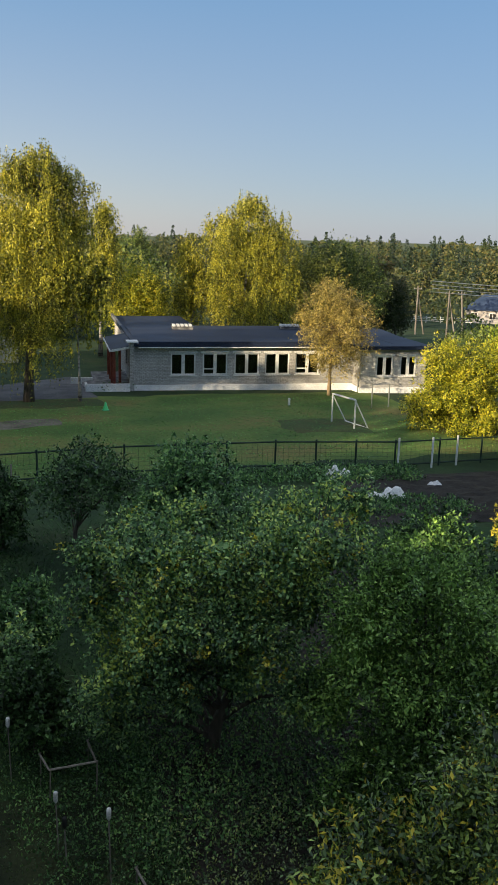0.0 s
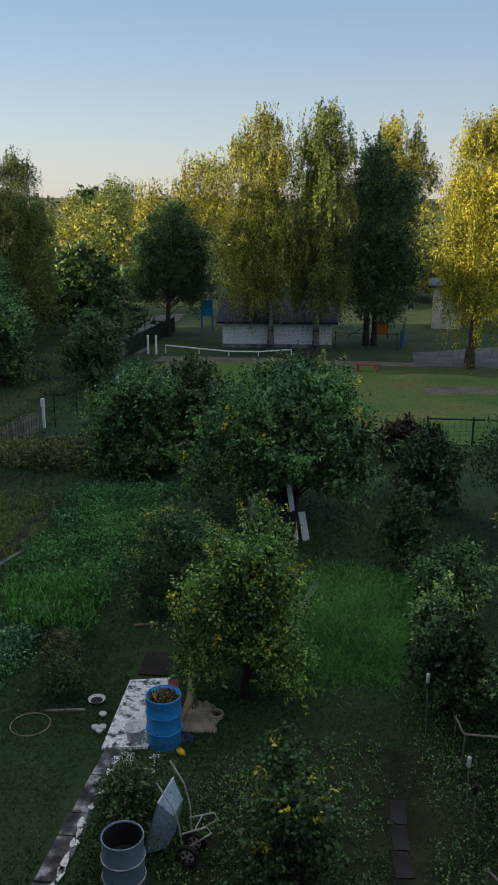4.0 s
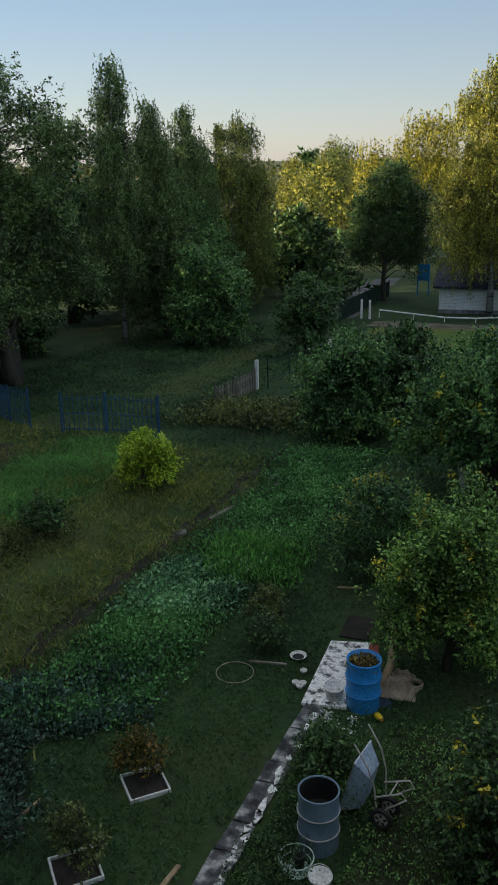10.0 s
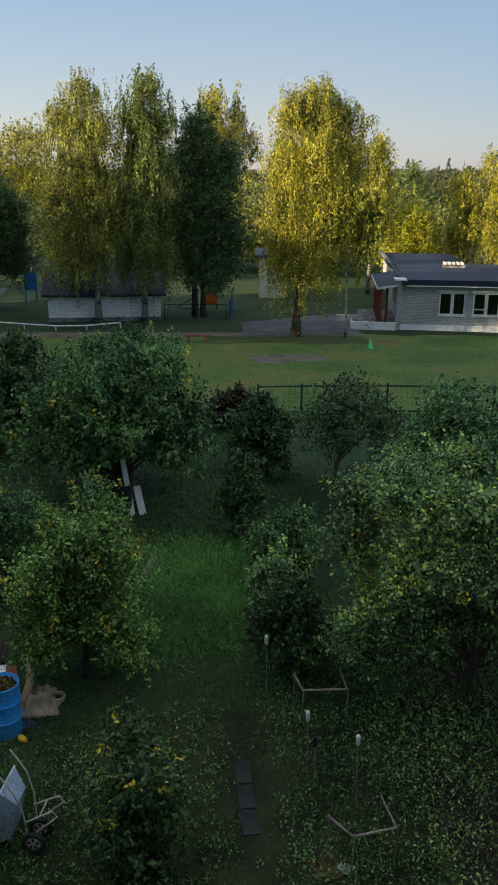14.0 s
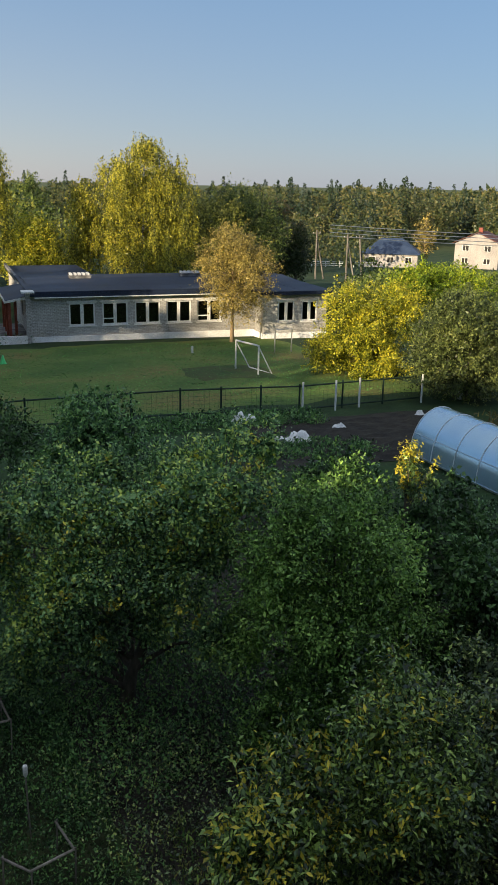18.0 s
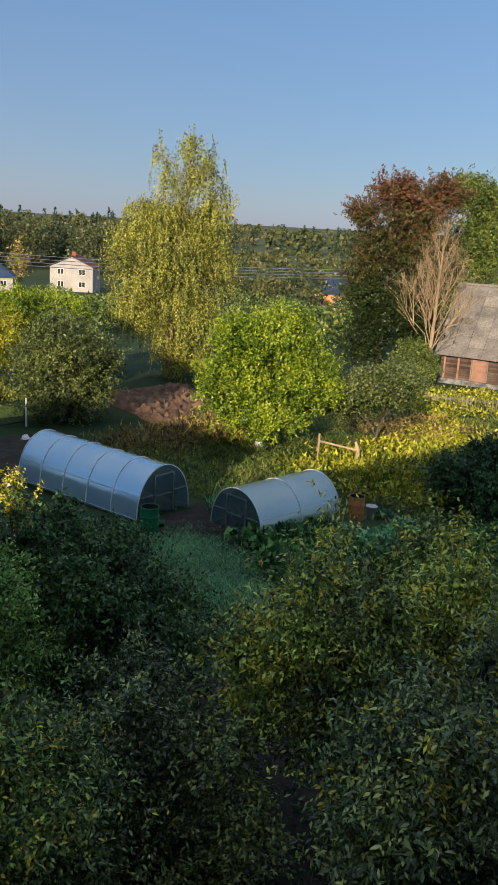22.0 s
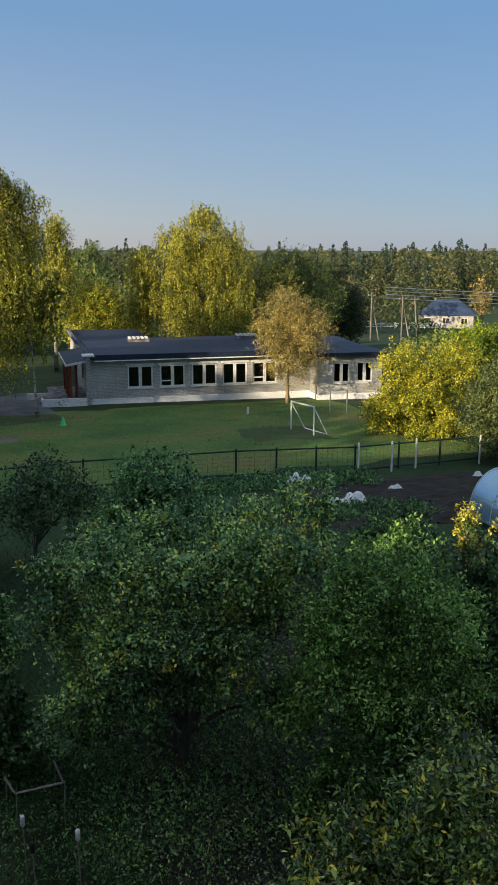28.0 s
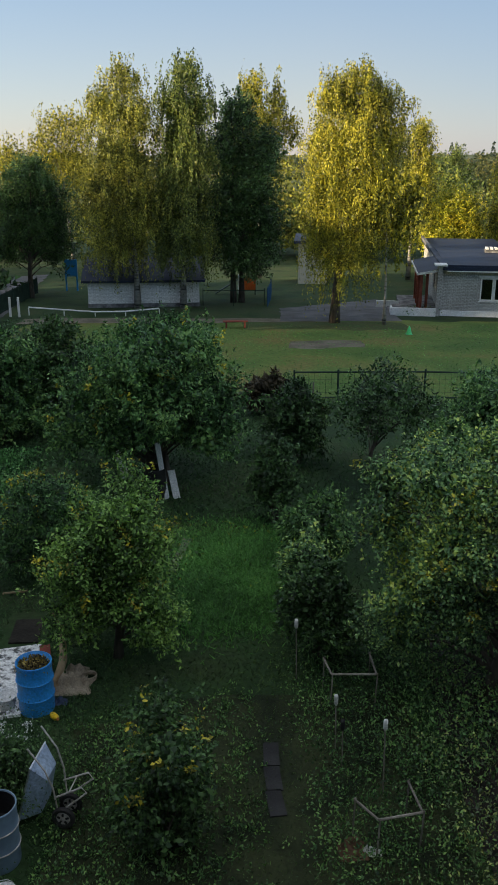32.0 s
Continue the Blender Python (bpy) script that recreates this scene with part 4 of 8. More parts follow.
part("roof", Geo().box(-0.4, -0.4, 3.6, 3.0, 7.4, 3.85), BITUMEN, yh)


def gable_house(name, label, x, y, turn, w, d, eaves, rise, wall, roof, floors, cols, z=None, hip=False, chimney=None, overhang=0.5, win_w=1.0, win_h=1.3, gable_front=False):
    h = thing(name, label, "house", x, y, z, turn)
    part("wall", Geo().box(0, 0, -0.6, w, d, eaves).add([(0, 0, eaves), (0, d, eaves), (0, d / 2, eaves + rise)] if not hip else [], [(0, 2, 1)] if not hip else [])
         .add([(w, 0, eaves), (w, d, eaves), (w, d / 2, eaves + rise)] if not hip else [], [(0, 1, 2)] if not hip else []), wall, h)
    o, t = overhang, 0.14
    i = w * 0.3 if hip else -o
    a = [(-o, -o, eaves - 0.1), (w + o, -o, eaves - 0.1), (w - i, d / 2, eaves + rise), (i, d / 2, eaves + rise), (-o, d + o, eaves - 0.1), (w + o, d + o, eaves - 0.1)]
    b = [(px, py, pz + t) for px, py, pz in a]
    part("roof", Geo().add(a + b, [(0, 3, 2, 1), (4, 5, 2, 3), (6, 7, 8, 9), (9, 8, 11, 10), (0, 1, 7, 6), (4, 10, 11, 5), (0, 6, 9, 3), (3, 9, 10, 4), (1, 2, 8, 7), (2, 5, 11, 8)] + ([(0, 4, 3), (1, 2, 5), (6, 9, 10), (7, 11, 8)] if hip else [])), roof, h)
    step = (d if gable_front else w) / cols
    turn_ = Matrix(((0, 1, 0, 0), (1, 0, 0, 0), (0, 0, 1, 0), (0, 0, 0, 1))) if gable_front else Matrix()
    for fl in range(floors):
        for k in range(cols):
            c, z0 = step * (k + 0.5), 0.95 + fl * 2.75
            wn_ = part("window", Geo().box(c - win_w / 2, -0.04, z0, c + win_w / 2, 0.02, z0 + win_h, turn_), WHITE, h)
            for s_ in (-1, 1):
                xa, xb = sorted((c + s_ * 0.05, c + s_ * (win_w / 2 - 0.09)))
                # dark pane colour stands in for the unlit room behind
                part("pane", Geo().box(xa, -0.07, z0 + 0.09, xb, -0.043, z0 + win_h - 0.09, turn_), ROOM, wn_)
    if chimney:
        part("chimney", Geo().box(chimney - 0.45, d / 2 - 0.45, eaves + rise * 0.5, chimney + 0.45, d / 2 + 0.45, eaves + rise + 1.0), REDPAINT, h, "red brick chimney")
    return h


# ---- barn ----
def build_barn():
    b = thing("barn", "old brown timber barn with a grey slate roof", "barn", 61.4, 23.4, -1.83, -88.3)
    H, D, L, R = 2.65, 7.1, 18.0, 4.5
    part("wall", Geo().box(0.05, 0.06, 0, L, D, H), BARNWOOD, b)
    part("gable", Geo().add([(0.05, 0.06, H), (0.05, D, H), (0.05, D / 2, H + R), (0.2, 0.06, H), (0.2, D, H), (0.2, D / 2, H + R)], [(0, 2, 1), (3, 4, 5), (0, 3, 5, 2), (1, 2, 5, 4)]), BARNWOOD, b)
    part("footing", Geo().box(-0.05, -0.03, 0, L, 0.055, 0.4), CONCRETE, b)
    doors = [(2.4, 3.5), (5.3, 6.4), (8.4, 9.5)]
    for k in range(11):
        z = 0.42 + k * 0.17
        part("board", Geo().box(0, 0.0, z, L, 0.056, z + 0.155), BARNWOOD, b)
    for a, c in doors:
        d = part("door", Geo().box(a, -0.05, 0.42, c, -0.004, 2.15), BARNDOOR, b, "faded red boarded shutter", 0.01)
        for x in (a - 0.09, c + 0.01):
            part("door_post", Geo().box(x, -0.055, 0.42, x + 0.08, -0.004, 2.2), GREYWOOD, d)
    for x in (0.25, 1.3):
        part("trim_board", Geo().box(x, -0.05, 0.42, x + 0.14, -0.004, 2.2), BARNDOOR, b)
    for j in range(7):
        for i in range(16):
            s0, s1 = j / 7, (j + 1.12) / 7
            x0 = -0.4 + i * 1.17
            y0, y1 = -0.6 + (D / 2 + 0.6) * s0, -0.6 + (D / 2 + 0.6) * min(s1, 1)
            z0, z1 = H - 0.5 + (R + 0.5) * s0, H - 0.5 + (R + 0.5) * min(s1, 1)
            lift = 0.03 + 0.025 * ((i * 7 + j * 3) % 5) / 5
            part("slate_sheet", Geo().add([(x0, y0, z0 + lift), (x0 + 1.15, y0, z0 + lift), (x0 + 1.15, y1, z1), (x0, y1, z1), (x0, y0, z0 + lift - 0.03), (x0 + 1.15, y0, z0 + lift - 0.03)],
                                          [(0, 1, 2, 3), (0, 4, 5, 1)]), SLATE, b)
    part("roof_back", Geo().add([(-0.4, D / 2, H + R - 0.02), (L + 0.4, D / 2, H + R - 0.02), (L + 0.4, D + 0.6, H - 0.5), (-0.4, D + 0.6, H - 0.5)], [(0, 3, 2, 1)]), SLATE, b)
    part("ridge_cap", Geo().tube([(-0.4, D / 2, H + R + 0.03), (L, D / 2, H + R + 0.03)], 0.12, 8), SLATE, b)
    part("roof_hatch", Geo().box(3.6, 2.6, H + 3.05, 4.4, 2.9, H + 3.45), BLACK, b, "dark hatch in the roof")


build_barn()

# ---- far houses ----
CREAMWHITE = mat("pale_render", (0.36, 0.335, 0.32), (0.45, 0.42, 0.40), 0.9, 0.4, 0.2, 6.0)
gable_house("white_house", "white two-storey house with a red-brown roof and chimney", 143.6, 138.2, 33, 9.0, 9.6, 5.4, 2.3, CREAMWHITE, REDROOF, 2, 2, chimney=3.0, win_w=1.5, gable_front=True)
gable_house("bungalow", "pale cream bungalow with a hipped blue roof", 117.5, 152.0, -42, 11.5, 9.5, 2.9, 2.9, CREAMWHITE, BLUEROOF, 1, 3, hip=True, win_w=1.4)
gable_house("timber_house", "unfinished orange timber house with a blue roof", 149.9, 85.0, -60, 6.5, 8.0, 3.2, 2.6, PINE, BLUEROOF, 1, 2)
gable_house("white_block_house", "white blocky house among trees", 97.5, 166.0, -35, 5.0, 5.0, 5.4, 0.6, CREAMWHITE, CREAMWHITE, 2, 2)
gable_house("half_hidden_house", "white house half hidden behind a weeping birch", 145.0, 117.0, -55, 10.0, 8.0, 3.6, 2.6, CREAMWHITE, REDROOF, 1, 3)


# ---- woods ----
def conifer(rng, h, r, n):
    z = h * (0.08 + 0.92 * rng.random(n) ** 0.95)
    w = rng.random(n) * 2 * np.pi
    lay = 0.75 + 0.25 * np.sin(z / h * 60)
    q = r * (1 - z / h) ** 0.8 * lay * rng.random(n) ** 0.4
    p = np.stack([q * np.cos(w), q * np.sin(w), z], 1)
    ax = np.stack([np.cos(w), np.sin(w), -0.35 + 0.3 * rng.normal(size=n)], 1)
    return p, ax


def broadleaf(rng, h, r, n):
    s = rng.random(n)
    w = rng.random(n) * 2 * np.pi
    lob = 1 + 0.28 * np.sin(w * 3 + rng.random() * 6 + s * 5) + 0.2 * np.sin(s * 11 + rng.random() * 6)
    q = r * np.sqrt(np.clip(1 - (2 * s - 1) ** 2, 0, 1)) * lob * rng.random(n) ** 0.35
    p = np.stack([q * np.cos(w), q * np.sin(w), h * 0.15 + h * 0.85 * s], 1)
    return p, rng.normal(size=(n, 3)) + np.array([0, 0, -0.1])


def wood(name, label, spots, material, conifers, n, leaf, seed):
    """Many far trees as one mass: spots are x, y, height, radius."""
    rng = np.random.default_rng(seed)
    ps, axs, ss = [], [], []
    for x, y, h, r in spots:
        p, ax = (conifer if conifers else broadleaf)(rng, h, r, n)
        p += np.array([x, y, ground_z(x, y)])
        ps.append(p), axs.append(ax), ss.append(leaf * (0.6 + 0.8 * rng.random(n)) * (np.clip(1.5 - (p[:, 2] - ground_z(x, y)) / h, 0.7, 1) if conifers else 1.0))
    me = leaf_mesh(name, np.concatenate(ps), np.concatenate(axs), np.concatenate(ss), 0.7, seed, tilt=1.2, far=True)
    ob = part(name, me, material)
    tagged(ob, label, "woods", kind="stuff")


def belt(rng, n, az0, az1, r0, r1, h0, h1, w0, w1):
    out = []
    for _ in range(n):
        a, r = radians(az0 + (az1 - az0) * rng.random()), r0 + (r1 - r0) * rng.random()
        out.append((r * math.sin(a), r * math.cos(a), h0 + (h1 - h0) * rng.random(), w0 + (w1 - w0) * rng.random()))
    return out


wr = np.random.default_rng(5)
wood("spruce_wood", "dark spruces rising from the far woods", belt(wr, 150, 16, 51, 310, 430, 10, 24, 2.4, 5.2), NEEDLE, True, 520, 0.9, 3)
wood("mixed_wood", "mixed autumn woods along the far edge of the fields", belt(wr, 160, 10, 51, 290, 400, 10, 21, 3.6, 6.0), MIXED, False, 620, 0.80, 4)
wood("far_wood", "distant woods on a low ridge", belt(wr, 420, -45, 80, 520, 1000, 13, 21, 6, 10), MIXED, False, 110, 2.8, 6)
wood("far_spruce_wood", "distant dark spruces", belt(wr, 150, 20, 80, 520, 900, 15, 23, 3.0, 4.6), NEEDLE, True, 160, 1.9, 7)
wood("valley_scrub", "low scrub and bushes in the valley", belt(wr, 260, 50, 78, 210, 520, 3, 8, 3, 6.5), MIXED, False, 130, 1.6, 8)
wood("west_wood", "sunlit woods beyond the road", belt(wr, 70, -50, 4, 150, 300, 10, 15, 3.5, 5.5), MIXED, False, 480, 0.9, 9)
wood("lane_wood", "sunlit yellow-green trees beyond the playground", belt(wr, 46, -17, 16, 104, 142, 7, 13, 2.6, 4.6), OLIVE, False, 900, 0.42, 11)
wood("lane_green_wood", "green trees between the yellowing ones", belt(wr, 30, -20, 22, 100, 150, 6, 12, 2.6, 4.4), BIRCHGREEN, False, 900, 0.42, 12)
wood("meadow_wood", "mixed trees before the far houses", belt(wr, 46, 16, 37, 150, 240, 7, 13, 3, 5), MIXED, False, 700, 0.55, 13)
wood("hedge_scrub", "green scrub and garden hedges below the far houses", belt(wr, 90, 38, 72, 84, 140, 2.2, 4.2, 2, 4), BIRCHGREEN, False, 420, 0.36, 14)
wood("valley_wood", "green and olive trees in the valley", belt(wr, 70, 50, 74, 150, 260, 4, 9, 2.6, 5), MIXED, False, 420, 0.6, 15)
wood("understory", "shaded undergrowth behind the birches", belt(wr, 60, -34, -13, 64, 100, 2.5, 6, 2, 4), DARKLEAF, False, 420, 0.4, 16)
# The last group is added off to the left to block the low sun.
wood("shade_wood", "tall trees added out of view to shade the gardens", [(-44, 18, 20, 5), (-46, 22, 20, 5), (-55, 20, 24, 6)] + [(-52 + 4 * k, 8 + 3.2 * (k % 3) + k * 2.0, 17, 5) for k in range(7)] + [(-47, 34, 15, 4.5), (-51, 42, 15, 4.5), (-44, 27, 15, 4.5), (-57, 31, 15, 4.5), (-48, 50, 15, 5), (-46, 28.5, 22, 4.6), (-47, 32.5, 22, 4.6), (-46, 36.0, 22, 4.4), (-50, 39, 22, 4.8), (-53, 45, 20, 4.8), (-56, 41, 26, 5), (-59, 46, 26, 5), (-57, 36, 25, 5)], DARKLEAF, False, 1100, 0.8, 10)

# ---- trees and shrubs: row by row from the left of the plan ----
tree("willow_tree", "large spreading dark green willow in shade", -23.3, 32.8, 13.9, 0.6, 6.2, WILLOW, trunk=0.35, stems=3, twigs=4600, per=26, leaf=0.115, twig=0.8, wide=0.62, seed=1, holes=0.3, limbs=10, lobes=[(0.3, 12.75, 1.49, 0.96, 0.3), (-1.86, 12.25, 1.32, 1.01, 0.3), (2.29, 11.72, 1.22, 1.03, 0.35), (-3.42, 10.64, 1.25, 1.25, 0.5), (-0.44, 10.61, 2.07, 1.59, 0.7), (3.34, 10.33, 1.29, 1.36, 0.8), (-3.73, 8.57, 1.84, 1.84), (-0.88, 7.79, 2.37, 2.12), (2.34, 7.47, 1.97, 2.15), (-3.31, 5.17, 2.14, 1.89), (-0.36, 4.56, 2.44, 2.05), (2.99, 4.7, 1.56, 1.82)])
tree("birch_tree", "tall slender birch with drooping green leaves", -23.1, 44.4, 15.4, 2.0, 2.0, WILLOW, BIRCHBARK, shape="birch", style="weep", twigs=1400, per=34, leaf=0.105, twig=1.3, trunk=0.14, wide=0.62, seed=2, holes=0.7, lobes=[(0.02, 14.29, 0.6, 1.27, 0.5), (-0.33, 12.6, 0.73, 1.37, 0.6), (0.51, 13.16, 0.55, 1.37, 0.5), (-0.16, 10.58, 1.11, 1.79), (-0.11, 8.26, 1.44, 1.88), (-0.17, 5.81, 1.47, 1.91), (0.11, 3.75, 1.1, 1.68)])
tree("birch_tree", "green birch in shade with drooping twigs", -22.5, 49.0, 14.3, 0.8, 2.4, WILLOW, BIRCHBARK, shape='birch', style="weep", twigs=1400, per=34, leaf=0.105, twig=1.3, trunk=0.15, wide=0.62, seed=3, holes=0.6, lobes=[(-0.58, 12.54, 0.73, 1.38, 0.7), (-0.6, 10.76, 1.27, 1.67), (-0.04, 8.26, 1.69, 2.03), (-0.75, 5.62, 1.65, 2.24), (-0.77, 3.07, 1.4, 1.92)])
tree("birch_tree", "green birch in shade with drooping twigs", -23.6, 55.3, 14.0, 0.8, 2.4, WILLOW, BIRCHBARK, shape='column', style="weep", twigs=1400, per=34, leaf=0.105, twig=1.3, trunk=0.15, wide=0.62, seed=4, holes=0.6, lobes=[(0.04, 12.72, 0.81, 1.47, 0.7), (0.24, 10.51, 1.49, 1.86), (0.51, 7.93, 1.81, 2.27), (0.45, 5.35, 1.76, 2.11), (0.27, 2.89, 1.55, 2.13)])
tree("alder_tree", "dark alder between birches", -24.7, 61.3, 11.0, 0.6, 3.0, DARKLEAF, shape="column", twigs=420, per=25, leaf=0.22, twig=0.9, trunk=0.16, wide=0.62, seed=5, lobes=[(-0.09, 9.13, 1.4, 2.47), (-0.4, 5.93, 1.68, 2.51), (0.88, 3.86, 1.44, 1.9)])
tree("birch_tree", "broad birch with a sunlit yellow top", -22.3, 62.2, 14.0, 0.8, 3.0, BIRCHGREEN, BIRCHBARK, shape='dome', style="weep", twigs=1400, per=34, leaf=0.105, twig=1.3, trunk=0.17, wide=0.62, seed=6, holes=0.6, lobes=[(-1.31, 12.29, 0.81, 1.05), (0.3, 12.18, 1.37, 1.62, 0.8), (-0.45, 9.49, 1.8, 2.38), (0.77, 6.5, 1.83, 2.82), (1.6, 8.68, 0.98, 2.38), (0.92, 3.64, 1.94, 2.19)])
tree("hazel_shrub", "dense low green hazel at the wood's edge", -17.6, 44.7, 5.2, 0.3, 2.8, DEEPGREEN, shape="dome", twigs=620, per=25, leaf=0.15, twig=0.8, trunk=0.08, stems=3, wide=0.62, seed=7, category="shrub", lobes=[(-0.75, 4.16, 1.42, 1.3), (0.49, 3.23, 1.49, 1.43), (-1.2, 1.99, 1.57, 1.57), (0.83, 1.52, 1.25, 1.25)])
tree("lane_tree", "sunlit yellow-green tree beyond the lane", -41.1, 144, 15.8, 1.5, 4.0, OLIVE, shape="column", twigs=800, per=17, leaf=0.24, twig=1.6, trunk=0.2, wide=0.62, seed=8, limbs=5)
tree("lane_tree", "sunlit yellow-green tree beyond the lane", -30.4, 126, 16.1, 1.5, 4.2, BIRCH, shape="column", twigs=800, per=17, leaf=0.22, twig=1.6, trunk=0.2, wide=0.62, seed=9, limbs=5)
tree("lane_tree", "round dark tree on the skyline", -56.9, 212, 20.5, 9.0, 4.0, DARKLEAF, shape="round", twigs=120, per=17, leaf=0.897, twig=1.6, trunk=0.3, wide=0.62, seed=10, limbs=5)
tree("lane_tree", "green tree with a sunlit side by the lane", -22.2, 108, 13.6, 1.5, 3.6, BIRCHGREEN, shape="column", twigs=700, per=17, leaf=0.2, twig=1.4, trunk=0.2, wide=0.62, seed=11, limbs=5, lobes=[(-3.28, 12.54, 2.28, 2.28), (-4.38, 8.48, 2.57, 3.72), (-5.87, 6.2, 2.72, 3.39)])
tree("maple_tree", "dense dark green maple beside the blue fence", -12.6, 68.9, 10.6, 1.9, 3.8, DARKLEAF, shape="dome", twigs=1700, per=25, leaf=0.14, twig=0.9, trunk=0.22, wide=0.62, seed=12, holes=0.6, lobes=[(0.58, 9.09, 1.65, 1.39), (-1.03, 7.26, 1.65, 1.65), (2.2, 7.06, 1.67, 1.93), (0.37, 5.37, 2.64, 2.29), (-1.64, 4.45, 1.41, 1.67), (2.37, 4.25, 1.42, 1.96)])
tree("birch_tree", "yellowing sunlit birch behind the pavilion", -12.5, 94.2, 16.6, 2.5, 5.2, BIRCH, BIRCHBARK, shape="dome", style="weep", twigs=1500, per=18, leaf=0.16, twig=1.8, trunk=0.2, wide=0.62, seed=13, lobes=[(-1.26, 14.73, 1.63, 1.86, 0.7), (1.19, 14.07, 2.22, 2.8, 0.8), (0.58, 10.55, 2.72, 2.95), (-2.23, 12.52, 1.75, 2.57), (-5.79, 10.85, 2.34, 2.92), (-3.02, 8.58, 2.96, 2.96)])
tree("birch_tree", "birch with a sunlit golden top before the pavilion", -3.8, 61.2, 16.2, 4.4, 3.3, OLIVE, BIRCHBARK, shape='dome', style="weep", twigs=1600, per=40, leaf=0.12, twig=2.0, trunk=0.2, wide=0.62, seed=14, holes=0.55, lobes=[(-0.58, 14.96, 1.56, 1.41, 0.6), (-1.64, 13.11, 1.58, 1.5, 0.8), (0.3, 12.4, 1.44, 1.89, 0.8), (-0.97, 10.06, 2.06, 2.1), (-2.2, 7.29, 1.78, 2.32), (-0.0, 6.9, 1.75, 2.33), (-1.11, 4.62, 2.04, 1.77)])
tree("birch_tree", "tall birch with a leaning trunk before the pavilion", -0.6, 61.2, 16.6, 4.4, 3.3, BIRCHGREEN, BIRCHBARK, shape='dome', style="weep", twigs=1600, per=40, leaf=0.12, twig=2.0, trunk=0.2, wide=0.62, seed=15, holes=0.5, lobes=[(0.51, 15.2, 1.27, 1.41, 0.6), (-0.25, 13.45, 1.28, 1.58, 0.8), (1.33, 13.1, 1.28, 1.66, 0.8), (0.31, 10.77, 1.9, 2.09), (0.03, 7.83, 1.86, 2.32), (0.09, 4.99, 1.96, 1.96)])
tree("linden_tree", "dark green linden with several trunks", 3.4, 64.5, 13.5, 2.0, 3.2, DARKLEAF, shape="column", stems=2, twigs=1900, per=25, leaf=0.15, twig=0.9, trunk=0.2, wide=0.62, seed=16, holes=0.9, lobes=[(0.08, 13.01, 1.35, 1.51), (-0.77, 10.86, 1.45, 1.69), (1.72, 10.55, 1.61, 1.93), (0.56, 8.03, 2.44, 2.44), (-1.05, 5.84, 1.56, 2.26), (2.04, 5.45, 1.56, 2.39), (0.64, 3.49, 2.16, 1.41)])
tree("birch_tree", "thin-topped yellow birch behind the linden", 6.6, 84.8, 18.0, 2.5, 3.3, BIRCH, BIRCHBARK, shape="birch", style="weep", twigs=900, per=18, leaf=0.17, twig=1.8, trunk=0.2, wide=0.62, seed=17, holes=0.6, lobes=[(-0.73, 16.91, 1.24, 2.18, 0.7), (1.63, 15.33, 0.94, 3.23, 0.7), (-0.29, 13.37, 2.21, 2.73), (2.99, 13.46, 0.73, 2.62, 0.6)])
tree("weeping_birch", "golden weeping birch lit by low sun", 8.9, 53.4, 15.2, 2.6, 3.4, BIRCH, BARK, shape='dome', style="weep", twigs=2000, per=46, leaf=0.105, twig=2.4, trunk=0.27, wide=0.62, seed=18, holes=0.6, lobes=[(1.15, 14.16, 1.2, 1.13, 0.7), (-0.18, 13.23, 1.33, 1.49), (2.12, 12.91, 1.27, 1.51), (3.55, 12.53, 0.61, 1.08, 0.7), (-0.91, 10.81, 1.14, 1.74), (1.07, 10.52, 1.69, 2.03), (3.09, 10.89, 1.09, 1.63), (-0.66, 7.86, 1.29, 2.04), (1.35, 7.54, 1.54, 2.06), (0.77, 4.64, 1.73, 1.91), (-0.74, 5.33, 1.2, 1.72)])
tree("weeping_birch", "small golden weeping birch beside the school porch", 11.9, 52.6, 9.2, 4.8, 1.6, BIRCH, BIRCHBARK, shape="dome", style="weep", twigs=230, per=27, leaf=0.177, twig=1.2, trunk=0.1, wide=0.62, seed=19, lobes=[(-0.22, 8.4, 0.96, 1.16), (-0.85, 6.54, 0.89, 1.44), (0.61, 6.22, 0.9, 1.56), (1.48, 7.41, 0.62, 1.65, 0.7)])
tree("birch_tree", "yellow birch behind the school", 20.7, 82.5, 15.1, 3.0, 2.8, BIRCH, BIRCHBARK, shape="birch", style="weep", twigs=850, per=18, leaf=0.16, twig=1.8, trunk=0.2, wide=0.62, seed=20, lobes=[(0.44, 12.96, 1.18, 1.92, 0.7), (0.64, 9.94, 1.4, 2.97), (0.08, 7.02, 1.63, 2.45)])
tree("hedge_maple", "round golden tree behind the school roof", 27.1, 91.1, 8.8, 1.0, 3.8, GOLD, shape="dome", twigs=1100, per=20, leaf=0.17, twig=1.0, trunk=0.2, wide=0.62, seed=21, lobes=[(-0.15, 6.7, 2.44, 2.07), (-1.67, 5.17, 2.08, 2.08), (1.57, 5.4, 1.96, 2.33), (-0.14, 3.68, 3.2, 1.84)])
tree("woodland_tree", "olive green tree on the skyline", 39.4, 134, 15.6, 2.0, 5.0, BIRCHGREEN, shape="dome", twigs=800, per=17, leaf=0.24, twig=1.5, trunk=0.2, wide=0.62, seed=22, limbs=5)
